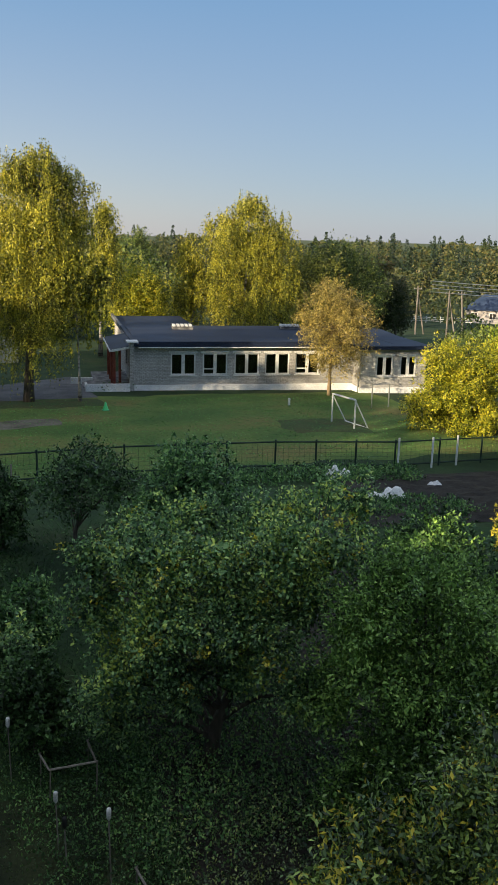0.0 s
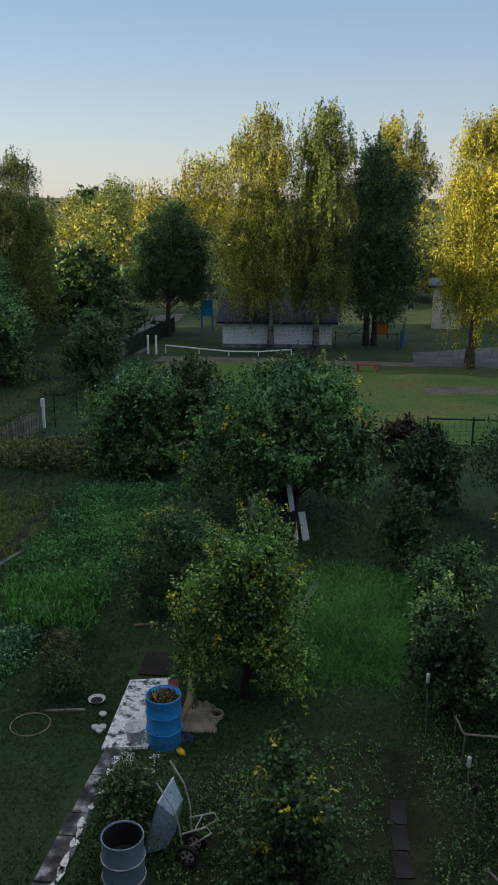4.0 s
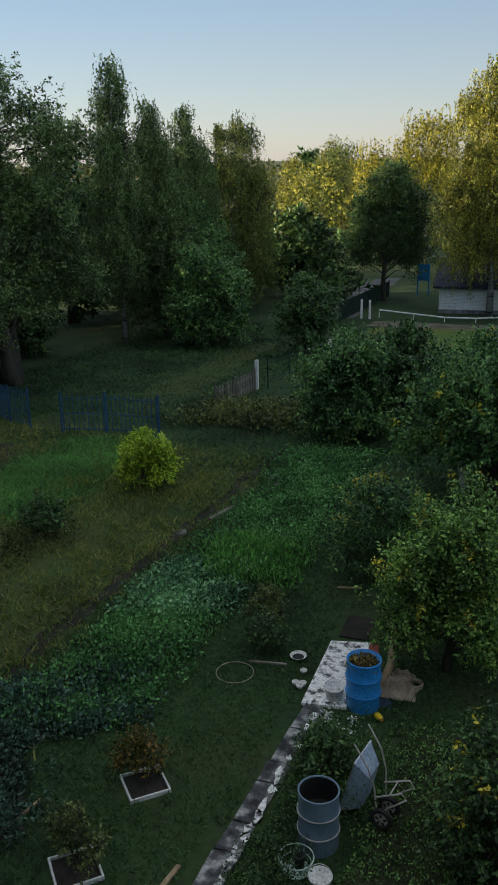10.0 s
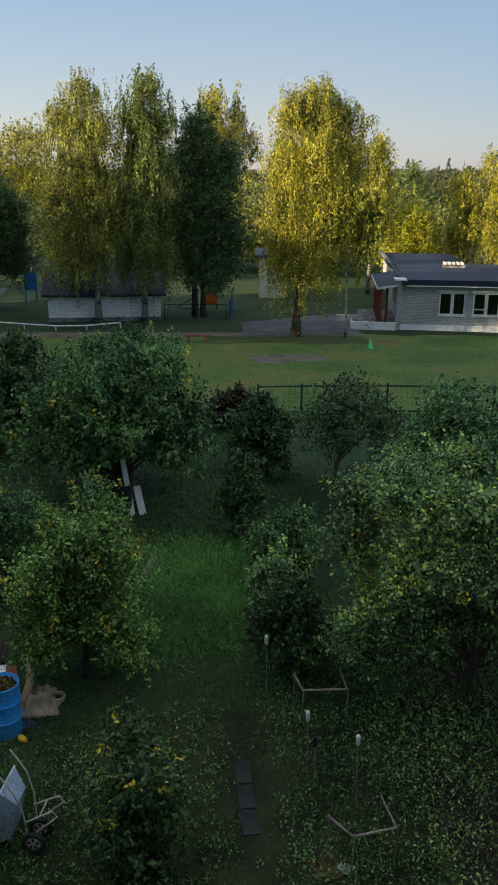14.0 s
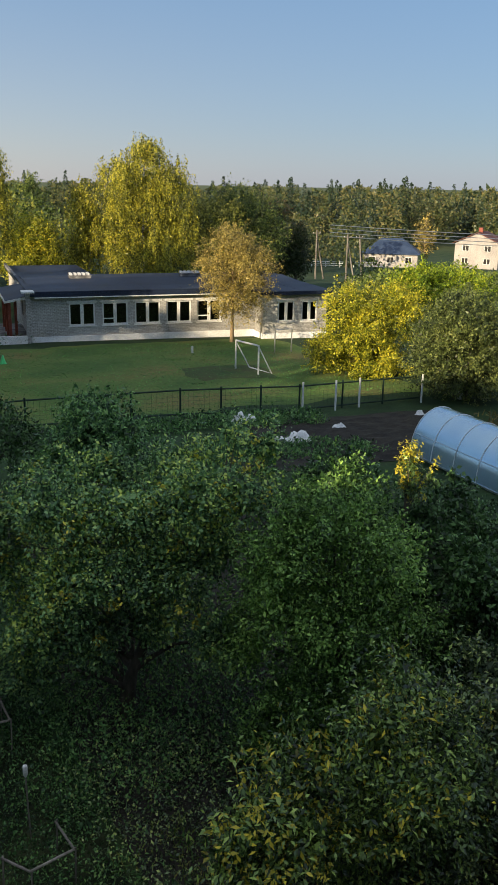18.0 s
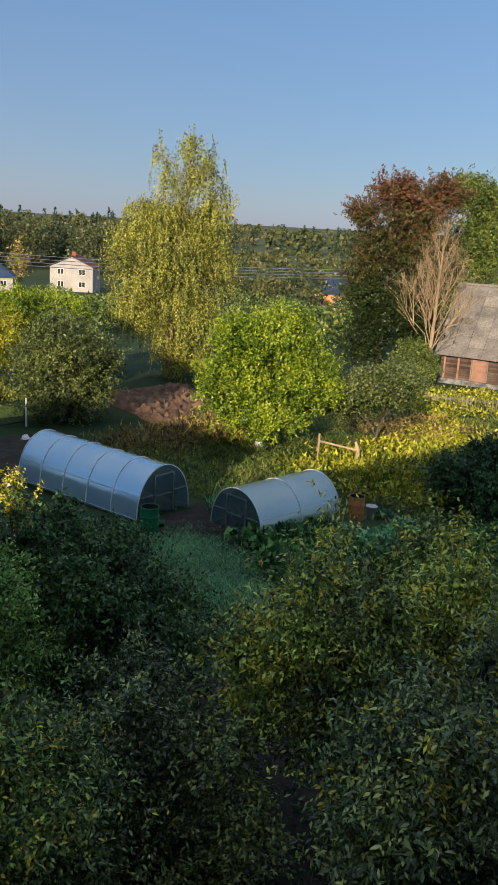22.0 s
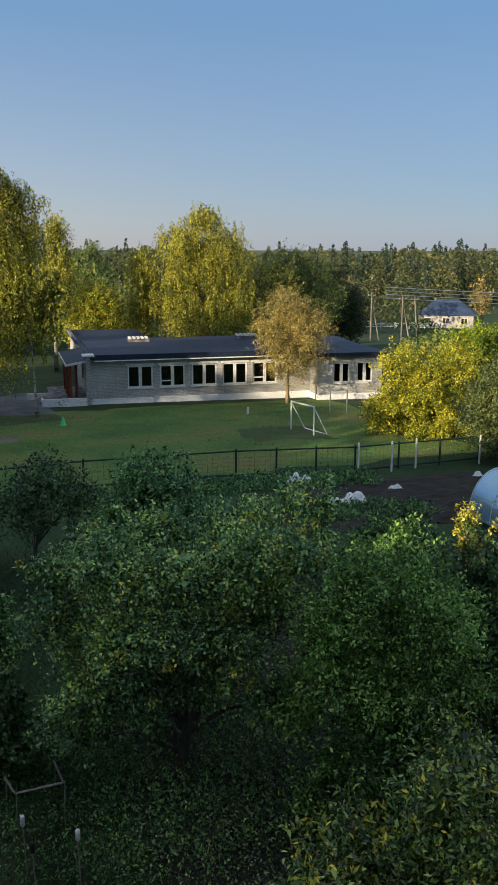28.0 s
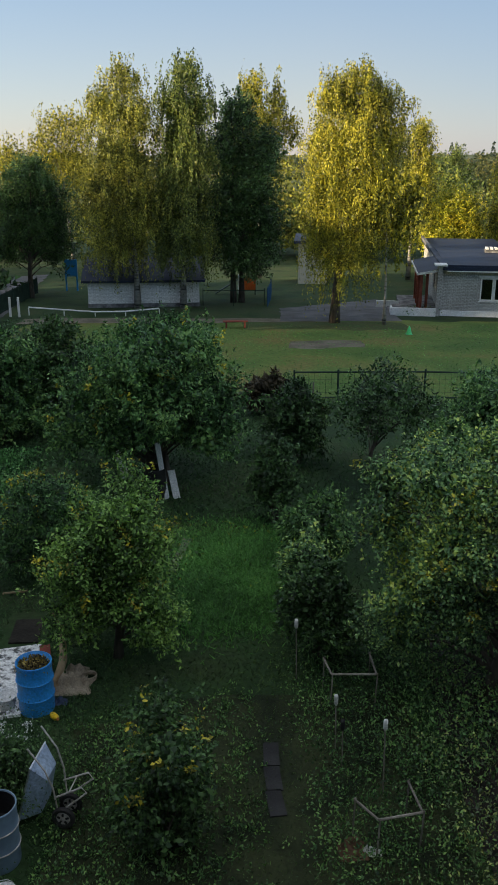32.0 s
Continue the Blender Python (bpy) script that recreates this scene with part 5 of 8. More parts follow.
tree("birch_tree", "broad golden birch standing behind the school", 35.7, 82.6, 17.2, 1.6, 5.4, BIRCH, BIRCHBARK, shape='dome', style="weep", twigs=2700, per=26, leaf=0.15, twig=2.2, trunk=0.24, wide=0.62, seed=23, holes=0.4, lobes=[(0.56, 14.63, 2.03, 1.58), (-1.17, 12.08, 2.56, 2.56), (2.83, 11.49, 2.56, 2.85), (0.53, 9.22, 3.44, 3.44), (-2.18, 7.47, 1.96, 4.04), (4.05, 7.04, 2.19, 3.45), (1.15, 4.69, 4.06, 2.9)])
tree("birch_tree", "golden birch behind the school", 31.0, 86.0, 11.4, 1.6, 2.8, BIRCH, BIRCHBARK, shape="column", style="weep", twigs=900, per=18, leaf=0.16, twig=1.8, trunk=0.16, wide=0.62, seed=24, lobes=[(2.73, 12.85, 0.93, 1.62, 0.7), (-0.11, 9.69, 1.4, 2.62), (1.01, 6.55, 1.76, 2.94), (-0.61, 5.07, 1.48, 2.36)])
tree("woodland_tree", "yellow-green tree behind the school", 45.2, 83.6, 11.2, 1.2, 4.6, OLIVE, shape="dome", twigs=1200, per=18, leaf=0.17, twig=1.2, trunk=0.2, wide=0.62, seed=25, lobes=[(-1.89, 8.25, 2.42, 2.54), (0.17, 8.77, 2.16, 2.41), (-3.92, 6.41, 2.44, 3.04), (-0.84, 5.29, 3.65, 2.73)])
tree("woodland_tree", "green tree behind the school wing", 51.5, 85.8, 10.4, 1.0, 4.2, BIRCHGREEN, shape="dome", twigs=1200, per=18, leaf=0.17, twig=1.2, trunk=0.2, wide=0.62, seed=26, lobes=[(-0.89, 8.73, 2.64, 2.77), (-3.15, 10.21, 2.14, 2.14), (0.9, 6.92, 2.27, 2.65), (-1.02, 5.93, 3.81, 2.54)])
tree("woodland_tree", "olive tree behind the school wing", 58.0, 87.5, 8.6, 1.0, 3.0, MAPLE, shape="dome", twigs=800, per=18, leaf=0.17, twig=1.1, trunk=0.18, wide=0.62, seed=27, lobes=[(-0.28, 6.02, 1.84, 2.24), (-2.9, 9.49, 1.31, 1.31), (-1.07, 3.7, 2.65, 1.99)])
tree("young_tree", "small pale tree with thin dry leaves before the school", 28.9, 51.4, 7.6, 1.7, 2.9, PALELEAF, PALEBARK, shape="round", twigs=1000, per=23, leaf=0.1, twig=0.9, trunk=0.13, wide=0.62, seed=28, holes=0.7, lobes=[(0.0, 6.41, 1.58, 1.35), (-1.1, 4.85, 1.44, 1.59), (1.42, 4.93, 1.58, 1.65), (0.26, 3.23, 1.75, 1.52), (0.07, 5.3, 1.51, 1.7)])
tree("maple_shrub", "large golden-green shrub in full sun", 29.9, 36.8, 5.6, 0.4, 3.4, GOLD, shape="dome", stems=3, twigs=1700, per=27, leaf=0.1, twig=0.8, trunk=0.1, wide=0.62, seed=29, category="shrub", lobes=[(-1.84, 3.5, 1.3, 1.17), (-0.88, 2.12, 1.8, 1.49), (0.93, 3.55, 1.6, 1.35), (-2.74, 1.14, 1.13, 1.32), (-0.22, 0.4, 1.88, 1.32)])
tree("maple_shrub", "golden-green shrub behind the dark bush", 35.0, 36.6, 5.9, 0.4, 3.6, LIME, shape="dome", stems=3, twigs=1500, per=27, leaf=0.11, twig=0.8, trunk=0.1, wide=0.62, seed=30, category="shrub", lobes=[(-0.54, 4.4, 1.88, 1.3), (-2.11, 4.75, 1.43, 1.11), (1.08, 4.12, 1.23, 1.3), (-0.45, 2.52, 1.97, 1.64)])
tree("viburnum_shrub", "round dark olive bush with whitened stems", 28.9, 29.3, 4.8, 0.3, 2.9, OLIVEDARK, shape="dome", stems=3, twigs=1700, per=27, leaf=0.1, twig=0.7, trunk=0.09, wide=0.62, seed=31, category="shrub", white_base=0.5, lobes=[(0.0, 3.94, 1.63, 1.21), (-1.16, 2.58, 1.37, 1.45), (1.44, 2.64, 1.33, 1.47), (-0.07, 1.53, 2.24, 1.33)])
tree("weeping_birch", "tall weeping birch with bare white limbs", 45.4, 36.4, 15.0, 2.6, 4.9, OLIVE, PALEBARK, style="weep", twigs=2500, per=46, leaf=0.105, twig=2.3, trunk=0.3, wide=0.62, seed=32, holes=0.4, limbs=22, lobes=[(-1.09, 14.46, 0.5, 1.22, 0.5), (1.22, 14.87, 1.08, 1.15, 0.5), (1.54, 13.17, 1.31, 1.63, 0.6), (-0.46, 12.6, 0.87, 1.45, 0.4), (3.2, 11.86, 0.66, 1.32, 0.6), (-2.08, 10.86, 1.02, 1.02, 0.8), (-0.24, 10.15, 2.13, 1.83), (2.33, 10.04, 1.55, 2.02), (-2.82, 8.4, 1.54, 1.91), (-0.15, 7.45, 2.45, 2.22), (2.88, 7.61, 1.34, 2.16), (-1.93, 4.79, 1.94, 2.17), (1.06, 4.56, 2.48, 2.18), (1.17, 1.73, 1.68, 1.83)])
tree("lime_green_tree", "bright lime-green fruit tree with a whitewashed trunk", 30.6, 19.3, 6.0, 0.9, 3.2, LIME, shape="dome", twigs=2300, per=32, leaf=0.105, twig=0.7, trunk=0.16, wide=0.62, seed=33, white_base=0.9, lobes=[(-0.91, 4.58, 1.32, 1.09), (0.72, 4.99, 1.36, 1.08), (-1.39, 2.76, 1.39, 1.39), (0.58, 2.63, 1.67, 1.62), (2.02, 3.16, 1.09, 1.43), (0.15, 1.83, 1.59, 0.86)])
tree("maple_tree", "tall maple turning dark red at the top", 60.3, 28.0, 15.6, 1.0, 5.2, MAPLE, shape="dome", twigs=2900, per=25, leaf=0.16, twig=1.0, trunk=0.32, wide=0.62, seed=34, holes=0.5, lobes=[(0.14, 13.59, 1.73, 1.23), (-2.17, 11.8, 1.17, 1.17), (1.99, 12.1, 2.31, 1.9), (3.87, 13.46, 1.63, 1.31), (-0.31, 9.55, 2.43, 2.34), (3.05, 8.93, 2.41, 2.5), (-1.26, 6.17, 1.95, 2.46), (1.89, 4.91, 2.63, 2.46), (-1.39, 2.76, 1.63, 1.94)])
tree("maple_tree", "green maple behind the barn", 72.0, 25.5, 16.2, 2.0, 5.5, BIRCHGREEN, shape="dome", twigs=1700, per=25, leaf=0.16, twig=1.1, trunk=0.3, wide=0.62, seed=35, lobes=[(-1.1, 14.75, 1.77, 1.3), (0.96, 13.41, 1.76, 1.86), (0.33, 10.29, 2.35, 2.73)])
tree("apple_tree", "low sunlit apple tree in the rough grass", 34.7, 15.9, 2.9, 0.4, 2.6, OLIVEDARK, shape="dome", twigs=900, per=23, leaf=0.1, twig=0.6, trunk=0.1, wide=0.62, seed=36, holes=0.8, lobes=[(-0.73, 2.63, 1.2, 0.95), (0.91, 2.97, 1.14, 1.04), (-1.61, 1.73, 0.91, 0.71)])
tree("thin_tree", "bare reddish tree near the white house", 139.3, 157.3, 12.5, 2.0, 3.4, PALELEAF, PALEBARK, shape="birch", style="up", twigs=160, per=8, leaf=0.39, twig=2.0, trunk=0.2, wide=0.62, seed=37, limbs=30)
tree("garden_tree", "small dark tree by the grey fence", -12.0, 43.4, 4.4, 0.3, 1.9, DARKLEAF, shape="column", twigs=460, per=25, leaf=0.13, twig=0.6, trunk=0.08, wide=0.62, seed=38)
tree("plum_tree", "dark green plum at the garden edge", -6.2, 27.2, 4.4, 0.2, 2.0, DEEPGREEN, shape="column", style="up", twigs=900, per=25, leaf=0.1, twig=0.7, trunk=0.09, wide=0.62, seed=39, lobes=[(0.26, 2.63, 0.98, 0.84), (-0.82, 1.95, 0.84, 0.84), (0.72, 1.32, 1.0, 1.04), (-0.58, 0.83, 0.92, 0.74)])
tree("plum_tree", "dark green plum at the garden edge", -4.6, 28.6, 3.8, 0.2, 1.9, DARKLEAF, shape="dome", twigs=520, per=25, leaf=0.12, twig=0.6, trunk=0.09, wide=0.62, seed=40)
tree("apple_tree", "spreading green apple tree with sunlit top shoots", -1.0, 22.6, 4.6, 1.0, 2.7, DEEPGREEN, shape="dome", style="up", twigs=1700, per=27, leaf=0.095, twig=0.6, trunk=0.14, stems=2, seed=41, holes=0.8, wide=0.6, tips=0.03, lobes=[(-0.47, 3.73, 0.99, 0.69), (0.89, 3.87, 0.84, 0.69), (-1.55, 2.97, 0.85, 0.7), (-0.03, 2.66, 1.19, 0.86), (1.53, 2.77, 0.86, 0.7), (-2.2, 1.77, 0.68, 0.71), (-0.82, 1.71, 0.83, 0.59), (1.35, 1.71, 0.84, 0.65)])
tree("apple_tree", "small apple tree with sparse yellowing leaves", -1.4, 13.9, 3.6, 0.8, 1.45, APPLE2, shape="dome", twigs=1000, per=25, leaf=0.07, twig=0.5, trunk=0.08, seed=42, holes=1.6, tips=0.07, lobes=[(0.35, 2.93, 0.45, 0.39), (0.61, 2.27, 0.54, 0.44), (-0.25, 2.58, 0.53, 0.45), (-0.13, 1.7, 0.62, 0.52), (-0.81, 1.91, 0.5, 0.48), (0.39, 1.28, 0.55, 0.47), (-0.65, 1.06, 0.47, 0.45), (0.72, 0.75, 0.41, 0.41)])
tree("apple_tree", "shaded apple tree with thin grey-green leaves", -2.9, 17.2, 3.1, 0.6, 1.6, DEEPGREEN, shape="dome", twigs=600, per=25, leaf=0.07, twig=0.5, trunk=0.08, seed=43, holes=1.1, tips=0.12, lobes=[(-0.35, 1.91, 0.79, 0.53), (0.23, 1.08, 0.69, 0.56), (-0.77, 0.86, 0.66, 0.58), (0.4, -0.16, 0.58, 0.58), (-0.23, -0.38, 0.62, 0.56)])
tree("currant_bush", "leafy currant bush with yellowing leaves", -0.5, 9.2, 1.6, 0.1, 1.1, DARKLEAF, shape="dome", style="up", twigs=340, per=23, leaf=0.07, twig=0.4, trunk=0.02, stems=5, seed=44, category="bush", tips=0.1, lobes=[(0.09, 1.65, 0.44, 0.31), (-0.22, 0.93, 0.39, 0.39), (0.47, 0.99, 0.41, 0.41), (0.04, 0.29, 0.49, 0.35)])
tree("apple_tree", "broad apple tree with olive and yellow leaves", 4.9, 12.2, 4.75, 1.2, 2.6, APPLE, shape="dome", style="round", twigs=2100, per=30, leaf=0.068, twig=0.5, trunk=0.13, seed=45, holes=1.3, wide=0.6, tips=0.05, lobes=[(-1.71, 3.77, 0.5, 0.38), (-0.8, 3.95, 0.59, 0.41), (0.16, 3.93, 0.59, 0.43), (1.1, 4.1, 0.54, 0.54), (1.9, 4.18, 0.45, 0.49), (-1.71, 2.94, 0.54, 0.54), (-0.6, 2.98, 0.72, 0.6), (0.55, 3.02, 0.72, 0.6), (1.55, 3.05, 0.55, 0.53), (-1.43, 1.94, 0.54, 0.52), (-0.49, 1.87, 0.54, 0.52), (-1.63, 1.04, 0.38, 0.4), (0.54, 1.91, 0.54, 0.39), (2.35, 4.8, 0.25, 0.32), (1.57, 1.85, 0.51, 0.51, 0.7)])
tree("apple_tree", "fresh green apple tree beyond the olive one", 8.0, 20.7, 3.8, 0.5, 2.1, DEEPGREEN, shape="dome", style="up", twigs=420, per=25, leaf=0.10, twig=0.6, trunk=0.09, seed=46, lobes=[(-0.38, 2.7, 0.9, 0.6), (-0.97, 2.06, 0.75, 0.68), (0.24, 2.25, 0.9, 0.68)])
tree("plum_tree", "thin grey plum with bare lower branches", 4.9, 22.6, 3.3, 0.7, 1.5, DARKLEAF, shape="dome", twigs=220, per=22, leaf=0.10, twig=0.6, trunk=0.08, seed=47, holes=1.3, lobes=[(0.49, 2.39, 1.07, 0.73, 0.7), (-0.23, 1.92, 0.7, 0.7, 0.7), (1.41, 1.94, 0.76, 0.76, 0.7)])
tree("cherry_tree", "fresh green cherry with upright shoots", 7.6, 9.6, 4.6, 0.8, 1.75, APPLE2, shape="column", style="round", twigs=1700, per=30, leaf=0.07, twig=0.55, trunk=0.10, seed=48, holes=1.2, wide=0.45, lobes=[(-0.27, 4.14, 0.72, 0.38), (-0.95, 3.66, 0.64, 0.45), (0.47, 3.71, 0.64, 0.47), (-0.42, 2.83, 0.83, 0.58), (-1.34, 2.8, 0.42, 0.44), (0.63, 2.63, 0.66, 0.66), (-1.44, 2.01, 0.49, 0.4), (-0.32, 1.6, 0.76, 0.58), (0.76, 1.44, 0.49, 0.54), (-1.09, 0.75, 0.5, 0.46), (-0.31, 0.47, 0.53, 0.46)])
tree("pear_tree", "young pear with bright yellow top leaves", 8.5, 9.7, 5.0, 2.4, 0.28, PEAR, shape="birch", style="up", twigs=60, per=26, leaf=0.055, twig=0.3, trunk=0.06, wide=0.42, seed=49, tips=0.7, lobes=[(0.16, 4.77, 0.1, 0.28), (0.21, 4.45, 0.14, 0.21), (0.48, 4.53, 0.08, 0.26)])
tree("pear_tree", "pear tree with curled yellow-tipped leaves below the window", 5.6, 5.2, 4.3, 0.8, 1.3, PEAR, shape="dome", style="up", twigs=700, per=27, leaf=0.075, twig=0.85, trunk=0.09, wide=0.38, seed=50, holes=1.5, tips=0.1, lobes=[(-0.7, 3.87, 0.23, 0.25), (-0.77, 3.3, 0.32, 0.32), (-0.23, 3.32, 0.31, 0.34), (-0.6, 2.65, 0.41, 0.35), (-1.01, 2.08, 0.36, 0.36), (-0.13, 2.52, 0.41, 0.41)])
tree("pear_tree", "low pear with yellow tips below the window", 3.9, 5.3, 3.4, 0.6, 0.9, PEAR, shape="dome", style="up", twigs=260, per=25, leaf=0.075, twig=0.85, trunk=0.06, wide=0.38, seed=51, tips=0.22, lobes=[(-0.35, 3.35, 0.15, 0.2), (0.03, 3.33, 0.2, 0.21), (-0.63, 2.98, 0.23, 0.23), (-0.17, 2.86, 0.31, 0.23)])
tree("pear_tree", "tall pear tree with yellow-edged leaves", 10.4, 4.6, 4.9, 0.8, 2.1, PEAROLIVE, shape="dome", style="up", twigs=1150, holes=1.5, per=29, leaf=0.092, twig=0.85, trunk=0.12, wide=0.38, seed=52, tips=0.24, lobes=[(-0.65, 4.33, 0.14, 0.36), (-0.61, 3.58, 0.43, 0.44), (-1.47, 3.15, 0.34, 0.44), (0.36, 4.05, 0.43, 0.48), (1.17, 4.28, 0.35, 0.42), (0.07, 2.98, 0.62, 0.52), (0.97, 3.29, 0.53, 0.51), (1.71, 3.9, 0.35, 0.53), (-1.17, 2.3, 0.46, 0.46), (-0.34, 2.07, 0.49, 0.4)])
tree("pear_tree", "dark pear tree close to the house", 8.6, 1.9, 5.0, 0.8, 1.5, PEARLIGHT, shape="dome", style="up", twigs=1000, holes=1.5, per=27, leaf=0.092, twig=0.85, trunk=0.10, wide=0.38, seed=53, tips=0.06, lobes=[(-1.24, 3.53, 0.44, 0.34), (-0.61, 3.91, 0.3, 0.42), (-1.56, 2.79, 0.38, 0.38), (-0.81, 2.95, 0.56, 0.5), (-0.22, 3.55, 0.36, 0.54), (-1.24, 2.15, 0.58, 0.45), (-0.36, 2.23, 0.56, 0.44)])
tree("pear_tree", "shaded pear with a few yellow leaves", 8.3, 6.6, 4.2, 0.5, 1.5, PEARLIGHT, shape="dome", style="round", twigs=1100, holes=1.4, per=27, leaf=0.085, twig=0.5, trunk=0.08, wide=0.42, seed=54, lobes=[(-0.18, 2.65, 0.38, 0.34), (-0.85, 2.31, 0.38, 0.38), (0.29, 2.06, 0.46, 0.42), (-0.46, 1.62, 0.62, 0.46), (1.07, 1.8, 0.47, 0.47), (-1.07, 1.0, 0.62, 0.54), (0.17, 0.9, 0.71, 0.55), (1.27, 0.9, 0.55, 0.55), (-0.43, -0.01, 0.87, 0.48), (1.0, -0.03, 0.8, 0.48)])
tree("plum_tree", "dark plum thicket before the greenhouses", 10.5, 8.6, 4.2, 0.2, 1.9, DARKLEAF, shape="dome", twigs=1100, per=25, leaf=0.085, twig=0.45, trunk=0.04, stems=4, seed=55, category="tree", lobes=[(-1.78, 3.6, 0.46, 0.41), (-0.97, 3.27, 0.51, 0.42), (-0.59, 2.67, 0.52, 0.47), (-1.79, 2.56, 0.7, 0.51), (0.17, 2.17, 0.52, 0.43), (0.85, 1.75, 0.58, 0.43), (-0.96, 1.74, 0.81, 0.57)])
tree("currant_bush", "dense dark bush behind the fruit trees", 12.6, 16.6, 2.4, 0.1, 1.8, DARKLEAF, shape="dome", twigs=420, per=25, leaf=0.10, twig=0.5, trunk=0.04, stems=4, seed=56, category="bush")
tree("lilac_shrub", "dark shrub at the edge of the shade", 28.6, 8.6, 2.4, 0.1, 2.5, DARKLEAF, shape="dome", twigs=900, per=25, leaf=0.1, twig=0.5, trunk=0.05, stems=4, wide=0.62, seed=57, category="shrub")
tree("gooseberry_bush", "dark bush among the currants", 2.3, 13.8, 2.0, 0.1, 0.95, DARKLEAF, shape="dome", twigs=260, per=23, leaf=0.092, twig=0.4, trunk=0.03, stems=4, seed=58, category="bush")
tree("yew_bush", "narrow dark bush by the lawn", 2.0, 19.9, 2.5, 0.1, 0.75, DARKLEAF, shape="column", twigs=220, per=23, leaf=0.09, twig=0.4, trunk=0.04, stems=3, seed=59, category="bush")
tree("barberry_bush", "dark red bush at the fence corner", 2.7, 29.9, 1.6, 0.1, 0.9, REDLEAF, shape="dome", twigs=200, per=23, leaf=0.13, twig=0.4, trunk=0.03, stems=4, wide=0.62, seed=60, category="bush")
tree("spindle_bush", "round yellow-green bush on the lawn", -10.6, 20.8, 1.75, 0.1, 0.95, YELLOWGREEN, shape="dome", twigs=380, per=25, leaf=0.075, twig=0.35, trunk=0.03, stems=4, seed=61, category="bush")

tree("willow_tree", "dark green willow at the garden's far corner", -33.5, 41.0, 13.5, 0.5, 4.6, DARKLEAF, trunk=0.25, stems=2, twigs=312, per=23, leaf=0.391, twig=1.1, wide=0.62, seed=91)
tree("alder_tree", "dark alder behind the willow", -31.0, 52.0, 12.0, 0.5, 4.4, DARKLEAF, trunk=0.25, twigs=312, per=23, leaf=0.414, twig=1.1, wide=0.62, seed=92)
tree("alder_tree", "dark alder at the wood's edge", -28.0, 60.0, 9.0, 0.4, 3.8, DARKLEAF, trunk=0.2, twigs=252, per=23, leaf=0.414, twig=1.0, wide=0.62, seed=93)
tree("alder_tree", "dark alder at the wood's edge", -20.0, 70.0, 7.5, 0.3, 3.6, DARKLEAF, trunk=0.2, twigs=285, per=23, leaf=0.323, twig=1.0, wide=0.62, seed=94)
tree("alder_tree", "dark alder beyond the garden", -38.0, 30.0, 12.5, 0.5, 4.8, DARKLEAF, trunk=0.25, twigs=252, per=23, leaf=0.46, twig=1.1, wide=0.62, seed=95)
tree("hazel_shrub", "dark hedge shrub behind the blue fence", -30.5, 37.0, 3.4, 0.1, 2.4, DARKLEAF, shape="dome", stems=3, twigs=260, per=26, leaf=0.2, twig=0.7, trunk=0.06, seed=96, category="shrub")
tree("hazel_shrub", "dark hedge shrub behind the blue fence", -27.0, 40.0, 3.0, 0.1, 2.2, DARKLEAF, shape="dome", stems=3, twigs=240, per=26, leaf=0.2, twig=0.7, trunk=0.06, seed=97, category="shrub")
tree("hazel_shrub", "dark hedge shrub beyond the garden", -33.5, 33.5, 3.4, 0.1, 2.4, DARKLEAF, shape="dome", stems=3, twigs=240, per=26, leaf=0.2, twig=0.7, trunk=0.06, seed=98, category="shrub")
tree("alder_tree", "dense dark green alder filling the birches' foot", -21.6, 47.0, 8.6, 0.4, 3.0, WILLOW, shape="dome", stems=2, twigs=900, per=26, leaf=0.13, twig=0.9, trunk=0.12, wide=0.62, seed=102)
tree("alder_tree", "dense dark green alder filling the birches' foot", -22.0, 53.0, 8.0, 0.4, 3.0, DEEPGREEN, shape="dome", stems=2, twigs=800, per=26, leaf=0.13, twig=0.9, trunk=0.12, wide=0.62, seed=103)

tree("birch_tree", "sunlit pale birch behind the willow", -40.5, 44.5, 16.0, 3.0, 2.4, OLIVE, BIRCHBARK, style="weep", twigs=500, per=30, leaf=0.12, twig=1.4, trunk=0.15, wide=0.62, seed=99, holes=0.7, lobes=[(1.51, 16.07, 1.12, 1.4, 0.7), (1.19, 13.94, 1.35, 1.77), (1.25, 11.77, 1.44, 2.15)])


tree("currant_bush", "dense dark bush crowding behind the steel drum", -2.72, 10.15, 1.05, 0.1, 0.55, DARKLEAF, twigs=300, per=26, leaf=0.05, twig=0.3, trunk=0.02, stems=4, seed=100, category="bush")


tree("hazel_shrub", "fresh green shrub before the bare tree", 54.8, 23.0, 3.4, 0.2, 1.9, BIRCHGREEN, twigs=700, per=26, leaf=0.12, twig=0.6, trunk=0.05, stems=3, wide=0.62, seed=101, category="shrub")


